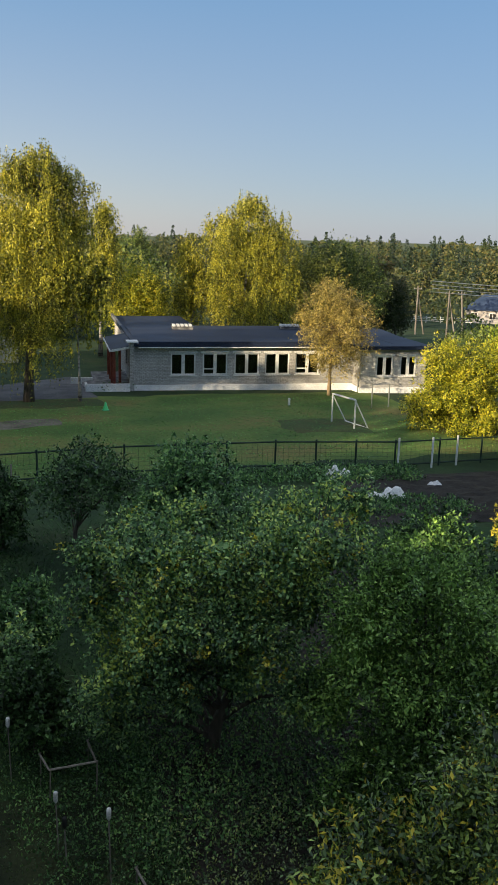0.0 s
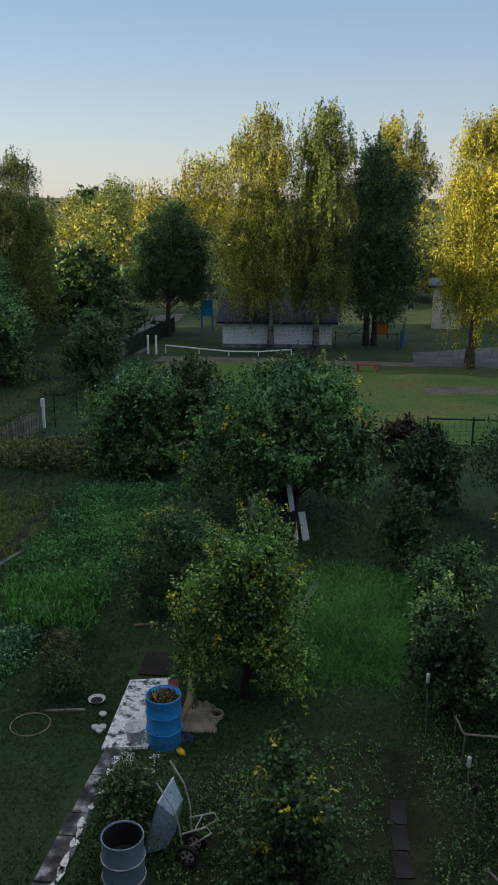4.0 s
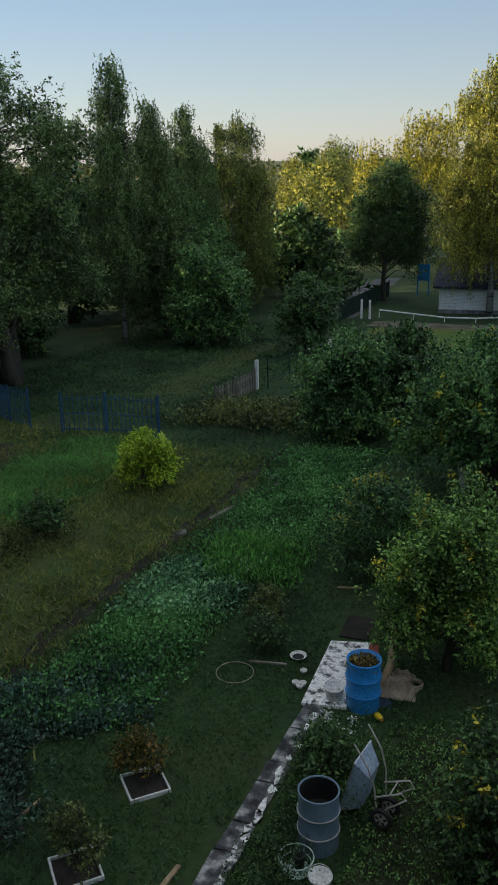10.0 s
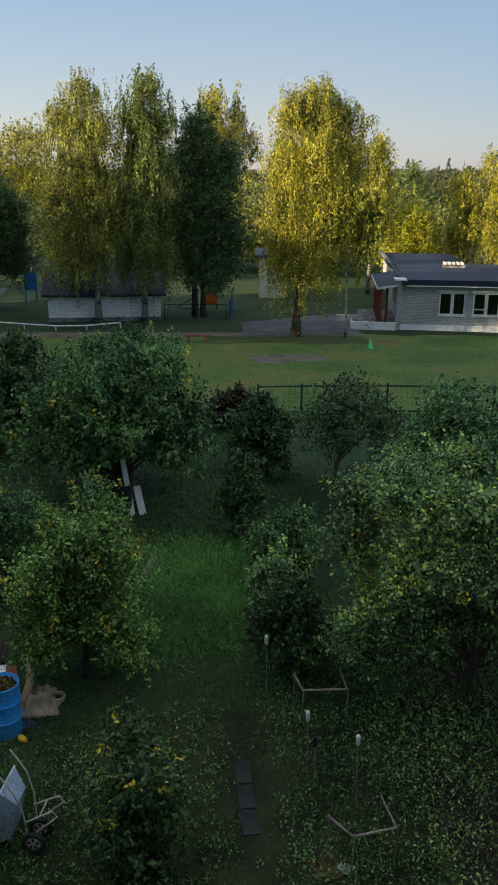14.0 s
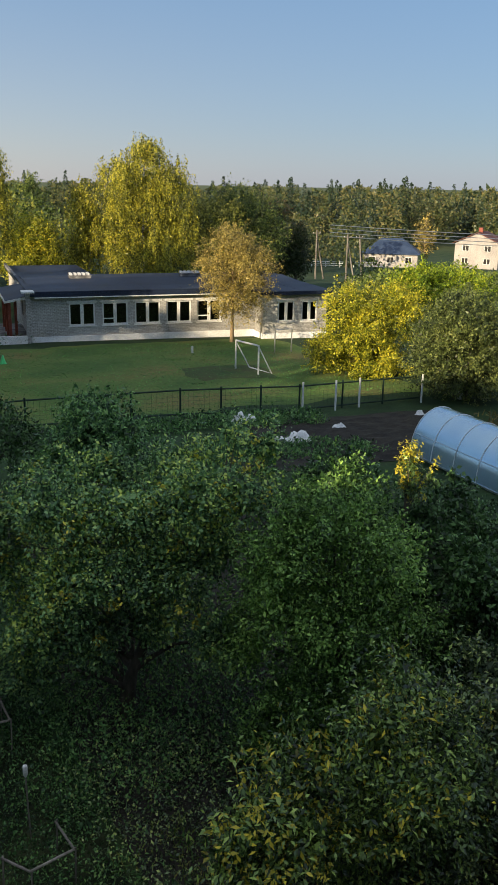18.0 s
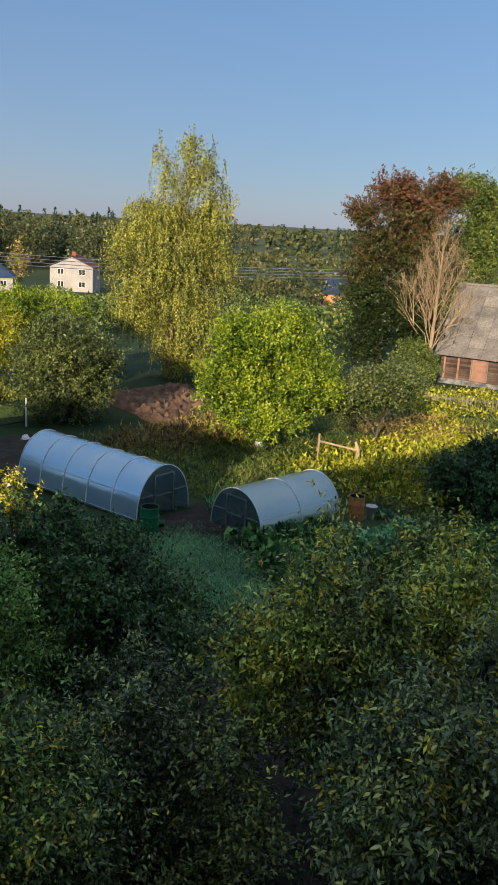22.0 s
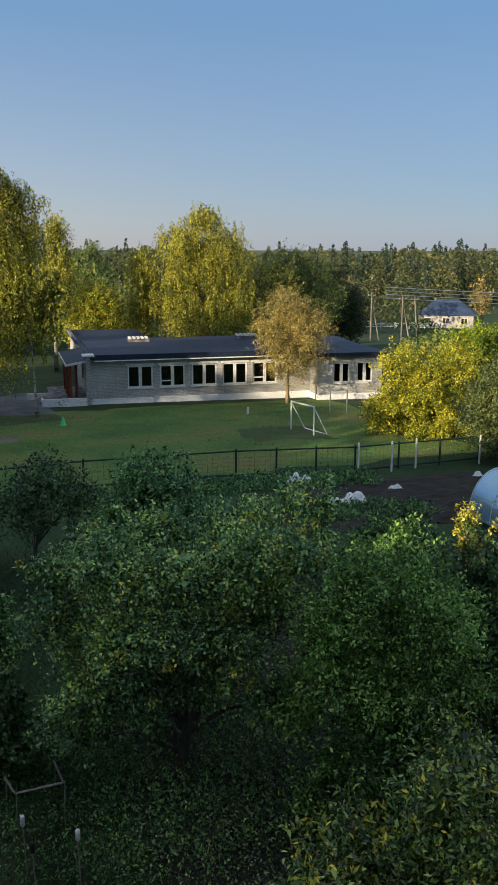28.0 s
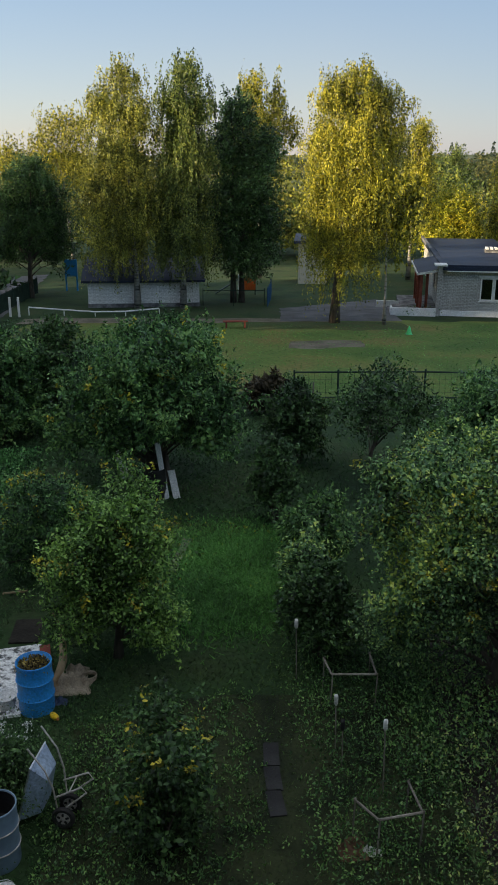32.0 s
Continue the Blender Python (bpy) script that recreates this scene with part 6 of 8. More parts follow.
def bare_tree():
    t = thing("bare_tree", "bare dead tree with pale bark beside the barn", "tree", 56.3, 22.5)
    rng = np.random.default_rng(77)
    g, br = Geo(), Geo()
    pts = [Vector((0.35 * i / 6 * math.sin(i), -0.10 * i, 11.4 * i / 6)) for i in range(7)]
    g.tube(pts, [0.2, 0.16, 0.13, 0.1, 0.07, 0.04, 0.015], 9)
    part("trunk", g, PALEBARK, t, smooth=True)

    def grow(p, d, ln, r, depth):
        e = p + d * ln
        m = p.lerp(e, 0.5) + Vector(rng.normal(size=3)) * ln * 0.05
        br.tube([p, m, e], [r, r * 0.75, r * 0.5], 5, False)
        if depth:
            for _ in range(4):
                q = p.lerp(e, 0.35 + 0.65 * rng.random())
                nd = (d + Vector(rng.normal(size=3)) * 0.42 + Vector((0, 0, 0.35))).normalized()
                grow(q, nd, ln * (0.5 + 0.3 * rng.random()), r * 0.55, depth - 1)

    for k in range(24):
        s = 0.16 + 0.8 * k / 24
        j = min(5, int(s * 6))
        p = pts[j].lerp(pts[j + 1], s * 6 - j)
        w = k * 2.4
        grow(p, Vector((math.cos(w) * 0.6, math.sin(w) * 0.6, 1.0)).normalized(), 3.4 * (1.12 - s), 0.045 * (1.2 - s), 3)
    tagged(part("branchwork", br, PALEBARK, t), kind="stuff")


bare_tree()


tree("currant_bush", "dark leafy bush beside the mown grass", 2.7, 17.2, 2.0, 0.1, 0.9, DEEPGREEN, shape="dome", style="up", twigs=280, per=24, leaf=0.085, twig=0.4, trunk=0.03, stems=4, seed=62, category="bush")
tree("currant_bush", "thin yellowing bush with bare canes", 2.3, 15.6, 1.7, 0.1, 0.7, APPLE, shape="dome", style="up", twigs=170, per=22, leaf=0.08, twig=0.5, trunk=0.03, stems=5, seed=63, category="bush")
tree("plum_tree", "dark shrub behind the yew", 3.2, 24.2, 2.6, 0.2, 1.2, DARKLEAF, shape="dome", twigs=300, per=24, leaf=0.11, twig=0.5, trunk=0.05, stems=2, seed=64)

# ---- greenhouses ----
def poly_mat(name, c1, c2, clear, rough):
    """Clear twin-wall sheet: mirrors the sky, lets part of the light through."""
    m = mat(name, c1, c2, rough, 0.8, 0.03, 60.0, metal=0.6, spec=1.0)
    n, l = m.node_tree.nodes, m.node_tree.links
    tr, mix = n.new("ShaderNodeBsdfTransparent"), n.new("ShaderNodeMixShader")
    tr.inputs[0].default_value = (0.75, 0.85, 0.85, 1)
    mix.inputs[0].default_value = clear
    l.new(n["Principled BSDF"].outputs[0], mix.inputs[1]), l.new(tr.outputs[0], mix.inputs[2])
    l.new(mix.outputs[0], n["Material Output"].inputs["Surface"])
    return m


POLY = poly_mat("polycarbonate", (0.52, 0.76, 1.0), (0.62, 0.84, 1.0), 0.22, 0.17)
POLYOLD = poly_mat("aged_polycarbonate", (0.50, 0.62, 0.64), (0.60, 0.72, 0.72), 0.34, 0.3)
POLYEND = poly_mat("end_sheet", (0.30, 0.40, 0.46), (0.38, 0.48, 0.54), 0.68, 0.15)


def arch(w, h, n=18):
    """Points of an upright arch w wide and h high."""
    return [(w / 2 * math.cos(math.pi * k / n) * (1 if 0.15 < k / n < 0.85 else 1), max(0.0, h * math.sin(math.pi * k / n) ** 0.9)) for k in range(n + 1)]


def greenhouse(label, x, y, turn, w, h, length, bays, sheet, door=True):
    g = thing("greenhouse", label, "greenhouse", x, y, 0.0, turn)
    a = arch(w, h)
    step = length / bays
    for b in range(bays):
        y0, y1 = b * step + 0.012, (b + 1) * step - 0.012
        v = [(px, yy, pz + 0.05) for yy in (y0, y1) for px, pz in a] + [(px * 0.985, yy, pz * 0.985 + 0.05) for yy in (y0, y1) for px, pz in a]
        n = len(a)
        f = [(i, i + 1, n + i + 1, n + i) for i in range(n - 1)] + [(2 * n + i, 3 * n + i, 3 * n + i + 1, 2 * n + i + 1) for i in range(n - 1)]
        part("panel", Geo().add(v, f), sheet, g, "bluish clear twin-wall plastic panel", smooth=True)
    for b in range(bays + 1):
        part("rib", Geo().tube([(px * 1.006, b * step, pz * 1.004 + 0.05) for px, pz in a], 0.016, 6), PALEPLASTIC, g)
    for sx in (-1, 1):
        part("base_rail", Geo().box(sx * w / 2 - 0.03, 0, 0.0, sx * w / 2 + 0.03, length, 0.06), STEEL, g)
        part("side_rail", Geo().tube([(sx * w * 0.455, 0, h * 0.5), (sx * w * 0.455, length, h * 0.5)], 0.014, 6), STEEL, g)
    for yy, nm in ((0.0, "front_end"), (length, "rear_end")):
        v = [(px, yy + 0.0, pz + 0.05) for px, pz in a]
        part(nm, Geo().add(v + [(p[0], p[1] + 0.012, p[2]) for p in v], [tuple(range(len(a))), tuple(range(2 * len(a) - 1, len(a) - 1, -1))]), POLYEND, g)
        if door:
            dw, dh = 0.42, h * 0.86
            d = part("door", Geo().box(-dw, yy - 0.035, 0.06, -dw + 0.035, yy - 0.005, dh).box(dw - 0.035, yy - 0.035, 0.06, dw, yy - 0.005, dh)
                     .box(-dw + 0.036, yy - 0.035, dh - 0.035, dw - 0.036, yy - 0.005, dh).box(-dw + 0.036, yy - 0.035, dh * 0.48, dw - 0.036, yy - 0.005, dh * 0.48 + 0.03), STEEL, g, "thin steel door frame")
            part("handle", Geo().box(dw - 0.1, yy - 0.06, dh * 0.5, dw - 0.06, yy - 0.037, dh * 0.56), BLACK, d)
        for sx in (-1, 1):
            part("cross_rail", Geo().box(min(sx * w * 0.43, sx * 0.43), yy - 0.03, h * 0.45, max(sx * w * 0.43, sx * 0.43), yy - 0.006, h * 0.45 + 0.03), STEEL, g)
    return g


greenhouse("long arched greenhouse of bluish clear plastic", 20.07, 15.98, -5, 2.25, 1.52, 5.75, 5, POLY)
greenhouse("short arched greenhouse of cloudy plastic with a steel door", 20.17, 13.32, -102, 2.15, 1.32, 3.45, 2, POLYOLD)


# ---- drums, buckets and tools ----
def drum(name, label, x, y, h, r, material, band, z=None, fill=None):
    d = thing(name, label, "barrel", x, y, z)
    prof = [(0.001, 0.0), (r * 0.97, 0.0), (r, 0.02)]
    for k in (1, 2):
        zc = h * k / 3
        prof += [(r, zc - 0.035), (r * 1.03, zc - 0.012), (r * 1.03, zc + 0.012), (r, zc + 0.035)]
    prof += [(r, h - 0.02), (r * 1.02, h - 0.006), (r * 1.01, h), (r * 0.95, h), (r * 0.95, h * 0.55), (0.001, h * 0.55)]
    part("body", Geo().lathe(prof, 28), material, d, smooth=True)
    for k in (1, 2):
        part("hoop", Geo().ring(0, 0, h * k / 3, r * 1.032, 0.011, 28), band, d)
    part("rim", Geo().ring(0, 0, h, r * 0.985, 0.012, 28), material, d)
    if fill:
        part("contents", Geo().lathe([(0.001, h * 0.93), (r * 0.6, h * 0.92), (r * 0.94, h * 0.86), (r * 0.94, h * 0.56)], 18), fill, d, "dead plant litter heaped inside")
        lr = np.random.default_rng(8)
        w_, q_ = lr.random(420) * 2 * math.pi, r * 0.95 * np.sqrt(lr.random(420))
        lp = np.stack([q_ * np.cos(w_), q_ * np.sin(w_), h * 0.9 + 0.12 * lr.random(420) * (1 - q_ / r)], 1)
        tagged(part("dead_leaves", leaf_mesh("dead_leaves", lp, lr.normal(size=(420, 3)) + np.array([0, 0, 0.6]), 0.05 + 0.05 * lr.random(420), 0.4, 8), DRYWEED, d, "brown dead stalks and leaves"), kind="stuff")
    else:
        # Black liner paints in the shade of the open drum's inner wall.
        part("inside", Geo().lathe([(r * 0.935, h * 0.99), (r * 0.935, h * 0.59)], 28), BLACK, d, "black liner standing in for the shade inside")
        part("water", Geo().lathe([(0.001, h * 0.6), (r * 0.93, h * 0.6)], 28), BLACK, d, "dark water inside")
    return d


drum("barrel", "bright blue plastic drum heaped with garden litter", -2.62, 12.42, 0.90, 0.29, BLUEPLASTIC, BLUEPLASTIC, fill=SOIL)
drum("barrel", "grey-blue steel drum with pale hoops holding dark water", -2.56, 9.15, 0.89, 0.275, GALV, TUBE)
drum("barrel", "green plastic barrel beside the long greenhouse", 18.5, 15.2, 0.8, 0.27, GREENBARREL, GREENBARREL)
drum("barrel", "orange plastic barrel beside the short greenhouse", 23.95, 11.3, 0.78, 0.25, RUST, RUST)
drum("barrel", "dark barrel leaning under the apple tree", -1.0, 21.6, 0.85, 0.28, BLACK, BLACK)


def bucket(label, x, y, r, h, material, turn=0.0, tilt=0.0):
    b = thing("bucket", label, "bucket", x, y, None, turn)
    part("body", Geo().lathe([(0.001, 0.0), (r * 0.78, 0.0), (r, h), (r * 1.05, h), (r * 0.96, h - 0.01), (r * 0.76, 0.02), (0.001, 0.02)], 22), material, b, smooth=True)
    part("rim", Geo().ring(0, 0, h - 0.01, r * 1.03, 0.008, 22), material, b)
    part("handle", Geo().tube([(r * math.cos(w), 0.02 + r * 0.9 * math.sin(w), h + 0.01 + 0.02 * math.sin(w)) for w in (math.pi * k / 10 for k in range(11))], 0.004, 5), STEEL, b, "thin wire handle")
    return b


bucket("white plastic bucket on the concrete slab", -3.12, 12.42, 0.165, 0.27, FRESHWHITE)
bucket("white plastic bucket on the ground beside the drum", -2.35, 8.42, 0.15, 0.22, FRESHWHITE, 40)
bucket("white bucket beside the orange barrel", 24.45, 11.0, 0.18, 0.42, WHITE, 20)
bucket("small green bucket by the greenhouse end", 19.0, 15.2, 0.12, 0.2, GREENBARREL, 20)

bk = thing("wire_basket", "pale green wire basket with a dark pot inside", "basket", -2.72, 8.62)
for z, r in ((0.02, 0.17), (0.12, 0.2), (0.22, 0.23)):
    part("hoop", Geo().ring(0, 0, z, r, 0.010, 24), PALEGREEN, bk)
for k in range(14):
    w = 2 * math.pi * k / 14
    part("wire", Geo().tube([(0.17 * math.cos(w), 0.17 * math.sin(w), 0.02), (0.23 * math.cos(w), 0.23 * math.sin(w), 0.22)], 0.005, 4), PALEGREEN, bk)
part("base", Geo().lathe([(0.001, 0.01), (0.17, 0.01), (0.17, 0.02), (0.001, 0.02)], 18), PALEGREEN, bk)
part("pot", Geo().lathe([(0.001, 0.02), (0.06, 0.02), (0.08, 0.28), (0.06, 0.28), (0.001, 0.2)], 14, pose(0.04, 0.03, 0, 8, 0, 0)), BLACK, bk)


def wheelbarrow():
    w = thing("wheelbarrow", "tipped-up galvanised wheelbarrow with pale tube handles", "wheelbarrow", -1.98, 9.95, None, -12)
    w.scale = (0.88, 0.88, 0.88)
    # the tray stands on its nose, its open side turned left
    tilt = pose(-0.12, 0, 0.12, 0, -68, 0)
    v0 = [(-0.32, -0.2, 0.0), (0.32, -0.2, 0.0), (0.32, 0.2, 0.0), (-0.32, 0.2, 0.0)]
    v1 = [(-0.5, -0.32, 0.32), (0.55, -0.32, 0.26), (0.55, 0.32, 0.26), (-0.5, 0.32, 0.32)]
    s = pose(0, 0, 0.5)
    mm = Matrix.Translation((-0.05, 0, 0.5)) @ pose(0, 0, 0, 0, -78, 0)
    g = Geo()
    a = [mm @ Vector(p) for p in v0 + v1]
    b = [mm @ (Vector(p) * 0.97 + Vector((0, 0, 0.015))) for p in v0 + v1]
    f = [(3, 2, 1, 0), (0, 1, 5, 4), (1, 2, 6, 5), (2, 3, 7, 6), (3, 0, 4, 7)]
    g.add(a, f).add(b, [q[::-1] for q in f])
    part("tray", g, TRAY, w, "grey-blue pressed steel tray")
    part("tray_rim", Geo().tube([a[4], a[5], a[6], a[7], a[4]], 0.016, 6), STEEL, w)
    for sy in (-1, 1):
        part("handle", Geo().tube([(0.16, sy * 0.2, 0.14), (0.12, sy * 0.24, 0.7), (0.02, sy * 0.27, 1.05), (-0.22, sy * 0.28, 1.42)], 0.015, 7), TUBE, w, "pale tube handle")
        part("leg", Geo().tube([(0.12, sy * 0.2, 0.5), (0.55, sy * 0.17, 0.72), (0.62, sy * 0.16, 0.62), (0.18, sy * 0.2, 0.22)], 0.015, 7), TUBE, w, "bent tube leg")
        wh = part("wheel", Geo().ring(0, 0, 0, 0.15, 0.045, 24, pose(0.26, sy * 0.16 - 0.1, 0.19, 90, 0, 0)), BLACK, w, "black rubber tyre")
        part("hub", Geo().lathe([(0.001, -0.03), (0.11, -0.02), (0.11, 0.02), (0.001, 0.03)], 18, pose(0.26, sy * 0.16 - 0.1, 0.19, 90, 0, 0)), TUBE, wh, "grey wheel disc")
        for k in range(5):
            part("spoke", Geo().box(-0.014, -0.04, 0.045, 0.014, 0.04, 0.095, pose(0.26, sy * 0.16 - 0.1, 0.19, 0, 72 * k, 0)), BLACK, wh)
    part("axle", Geo().tube([(0.26, -0.3, 0.19), (0.26, 0.12, 0.19)], 0.012, 6), STEEL, w)
    part("brace", Geo().tube([(0.35, -0.17, 0.62), (0.35, 0.17, 0.62)], 0.012, 6), TUBE, w)


wheelbarrow()

# ---- garden path and slab ----
gp = thing("garden_path", "narrow cracked concrete garden path with whitewash remains", "path", 0, 0, 0, kind="structure")
rng = random.Random(4)
yy = 3.6
while yy < 11.9:
    ln = 0.45 + 0.5 * rng.random()
    c = -4.22 + 0.085 * (yy - 4)
    j = [rng.uniform(-0.04, 0.04) for _ in range(8)]
    x0, x1, y1 = c - 0.04, c + 0.32, yy + ln - 0.025
    top = 0.03 + rng.uniform(-0.01, 0.012)
    d = 0.085 * ln
    v = [(x0 + j[0] * 0.6, yy, 0), (x1 + j[1] * 0.6, yy, 0), (x1 + d + j[2] * 0.6, y1, 0), (x0 + d + j[3] * 0.6, y1, 0)]
    part("path_slab", Geo().add(v + [(p[0], p[1], top + j[k] * 0.2) for k, p in enumerate(v)], [(3, 2, 1, 0), (4, 5, 6, 7), (0, 1, 5, 4), (1, 2, 6, 5), (2, 3, 7, 6), (3, 0, 4, 7)]), WORNPATH, gp)
    for k in range(3 if yy < 9.5 else 2):
        fy = yy + ln * (0.15 + 0.33 * k + rng.uniform(-0.05, 0.05))
        fx, fw, fl = x1 + 0.085 * (fy - yy) - 0.05 + rng.uniform(-0.05, 0.01), rng.uniform(0.04, 0.09), rng.uniform(0.06, 0.17)
        ring = [(fx + fw * math.cos(a) * q, fy + fl * math.sin(a) * q) for a, q in ((0.7 * n, rng.uniform(0.55, 1.2)) for n in range(9))]
        part("paint_flake", Geo().add([(px, py, h) for h in (top + 0.002, top + 0.014) for px, py in ring],
                                      [tuple(range(9, 18))] + [(n, (n + 1) % 9, 9 + (n + 1) % 9, 9 + n) for n in range(9)]), FLAKED, gp, "flake of old whitewash")
    yy += ln
part("path_slab", Geo().add([(-3.62, 12.1, 0), (-2.86, 12.2, 0), (-2.86, 14.35, 0), (-3.6, 14.2, 0), (-3.62, 12.1, 0.05), (-2.86, 12.2, 0.05), (-2.86, 14.35, 0.05), (-3.6, 14.2, 0.05)],
                            [(4, 5, 6, 7), (0, 1, 5, 4), (1, 2, 6, 5), (2, 3, 7, 6), (3, 0, 4, 7)]), FLAKED, gp, "broad slab with flaking white paint")
part("path_slab", Geo().box(-3.5, 14.45, 0, -2.95, 15.3, 0.03), SOIL, gp, "dark mossy slab")


def plank(label, a, b, w=0.12, t=0.035, material=GREYWOOD, category="plank", name="plank", za=0.0, zb=0.0, lift=0.0):
    a, b = Vector((*a, za)), Vector((*b, zb))
    d = b - a
    ob = part(name, Geo().box(0, -w / 2, 0, d.length, w / 2, t), material, None, bevel=0.006,
              m=Matrix.Translation(a + Vector((0, 0, ground_z(a.x, a.y) + lift))) @ d.to_track_quat("X", "Z").to_matrix().to_4x4())
    return tagged(ob, label, category)


plank("thin brown stick lying in the grass", (-6.98, 7.2), (-6.62, 8.75), 0.045, 0.04, PALEBARK)
plank("reddish weathered board at the bed's corner", (-7.1, 6.3), (-6.85, 6.95), 0.08, 0.05, BARNDOOR)
plank("weathered board lying beside the path", (-4.42, 7.0), (-4.2, 8.2), 0.07, 0.05, PALEBARK)
plank("short grey stick lying in grass", (-4.9, 13.1), (-4.2, 13.2), 0.05, 0.04)
plank("dark rotten board beside the slab", (-2.8, 14.3), (-2.55, 13.1), 0.2, 0.05, REDPAINT)
plank("grey board leaning over the leaf-strewn ground", (-0.5, 17.2), (-0.15, 18.9), 0.2, 0.04)
plank("white board leaning in the apple tree", (-0.72, 21.5), (-0.95, 21.75), 0.16, 0.04, WHITE, za=0.0, zb=1.5)
plank("white board leaning in the apple tree", (-0.45, 21.5), (-0.6, 21.8), 0.2, 0.04, WHITE, za=0.0, zb=0.7)
plank("white board propped behind the apple trunk", (-1.9, 22.8), (-2.1, 22.9), 0.35, 0.04, WHITE, za=0.0, zb=0.9)
lg = thing("log", "pale crooked split log leaning beside the blue drum", "log", -2.42, 12.95)
part("shaft", Geo().tube([(0, 0, 0.02), (0.10, 0.45, 0.26), (0.05, 0.95, 0.56), (0.16, 1.3, 0.80), (0.10, 1.45, 0.98)], [0.085, 0.075, 0.06, 0.05, 0.02], 8), PALEBARK, lg, smooth=True)
part("snag", Geo().tube([(0.05, 0.95, 0.56), (-0.14, 1.1, 0.86)], [0.035, 0.012], 6), PALEBARK, lg)
plank("grey edging board at the bed's border", (-8.0, 19.1), (-7.7, 20.1), 0.1, 0.06)
plank("thin pale stick in the weeds", (-4.0, 16.4), (-3.5, 16.5), 0.05, 0.04, PALEBARK)


def flat_stone(label, x, y, s, material=CONCRETE, name="stone"):
    g = Geo().lathe([(0.001, 0), (s, 0.01), (s * 0.95, s * 0.4), (s * 0.5, s * 0.62), (0.001, s * 0.64)], 9)
    ob = part(name, g, material, m=pose(x, y, ground_z(x, y), 0, 0, (x * 77) % 90) @ Matrix.Diagonal((1.3, 0.8, 1, 1)))
    return tagged(ob, label, "stone")


for x, y, s in ((-8.36, 18.1, 0.14), (-7.3, 22.4, 0.2), (-7.55, 20.3, 0.1), (-7.1, 22.0, 0.12)):
    flat_stone("pale stone at the border of the bed", x, y, s)
for x, y in ((-3.83, 13.04), (-3.87, 12.64), (-3.77, 12.56), (-3.74, 12.66)):
    c = thing("cup", "white plastic cup lying in the grass", "cup", x, y, group="cups in the grass")
    part("bowl", Geo().lathe([(0.001, 0.0), (0.045, 0.005), (0.062, 0.05), (0.066, 0.08), (0.058, 0.08), (0.04, 0.02), (0.001, 0.015)], 14), WHITE, c, smooth=True)
rg = thing("bowl", "white enamel bowl with a dark inside", "bowl", -4.06, 13.5)
part("body", Geo().lathe([(0.001, 0.0), (0.09, 0.0), (0.15, 0.06), (0.16, 0.065), (0.145, 0.06), (0.085, 0.012), (0.001, 0.012)], 20), WHITE, rg, smooth=True)
part("dregs", Geo().lathe([(0.001, 0.03), (0.11, 0.03)], 16), BLACK, rg)
hr = thing("hose_ring", "dark hose laid in a ring round a bush", "hose", -5.02, 12.68)
part("coil", Geo().ring(0, 0, 0.02, 0.34, 0.010, 32), CANVAS, hr)
h2 = thing("hose_coil", "small pale hose coil on the ground", "hose", -1.86, 13.21)
part("coil", Geo().ring(0, 0, 0.03, 0.13, 0.02, 20).ring(0.01, 0.01, 0.07, 0.12, 0.02, 20), CANVAS, h2)
yb = thing("plastic_bottle", "yellow plastic bottle lying on the ground", "bottle", -2.33, 12.15, None, 30)
part("body", Geo().lathe([(0.001, 0), (0.05, 0.0), (0.055, 0.03), (0.055, 0.15), (0.02, 0.2), (0.02, 0.23), (0.001, 0.23)], 14, pose(0, 0, 0.05, 75, 0, 0)), YELLOW, yb, smooth=True)
part("cap", Geo().lathe([(0.001, 0.231), (0.024, 0.231), (0.024, 0.255), (0.001, 0.255)], 12, pose(0, 0, 0.05, 75, 0, 0)), RUST, yb)


def heap(name, label, category, x, y, sx, sy, h, material, seed):
    """A crumpled cloth or heap."""
    n = 14
    v = []
    for j in range(n + 1):
        for i in range(n + 1):
            u, w = i / n * 2 - 1, j / n * 2 - 1
            r = max(abs(u), abs(w))
            z = h * max(0.0, 1 - r ** 2) * (0.7 + 0.9 * noise.noise(Vector((u * 2.2 + seed, w * 2.2, 0)))) + (0.03 + 0.2 * h) * noise.noise(Vector((u * 6, w * 6, seed))) * (1 - r ** 4)
            k = 1 + 0.25 * noise.noise(Vector((u * 1.5, w * 1.5, seed + 4)))
            v.append((u * sx * k, w * sy * k, max(0.004, z)))
    f = [(j * (n + 1) + i, j * (n + 1) + i + 1, (j + 1) * (n + 1) + i + 1, (j + 1) * (n + 1) + i) for j in range(n) for i in range(n)]
    ob = part(name, Geo().add(v, f), material, smooth=True, m=pose(x, y, ground_z(x, y)))
    return tagged(ob, label, category)


heap("crumpled_canvas", "crumpled tan canvas beside the blue drum", "canvas", -2.15, 12.95, 0.34, 0.22, 0.3, CANVAS, 3)
heap("old_sack", "old sack folded behind the blue drum", "sack", -2.1, 13.4, 0.2, 0.16, 0.2, CANVAS, 8)
heap("blue_bag", "pale blue plastic bag beside the drum", "bag", -2.28, 12.55, 0.12, 0.1, 0.1, BLUEROOF, 5)
heap("litter_heap", "heap of dead flower stalks and red leaves", "heap", 2.05, 9.0, 0.2, 0.16, 0.2, BROWNSOIL, 6)
heap("white_rag", "white rag lying on dead stalks", "rag", 2.28, 8.95, 0.16, 0.06, 0.12, WHITE, 7)
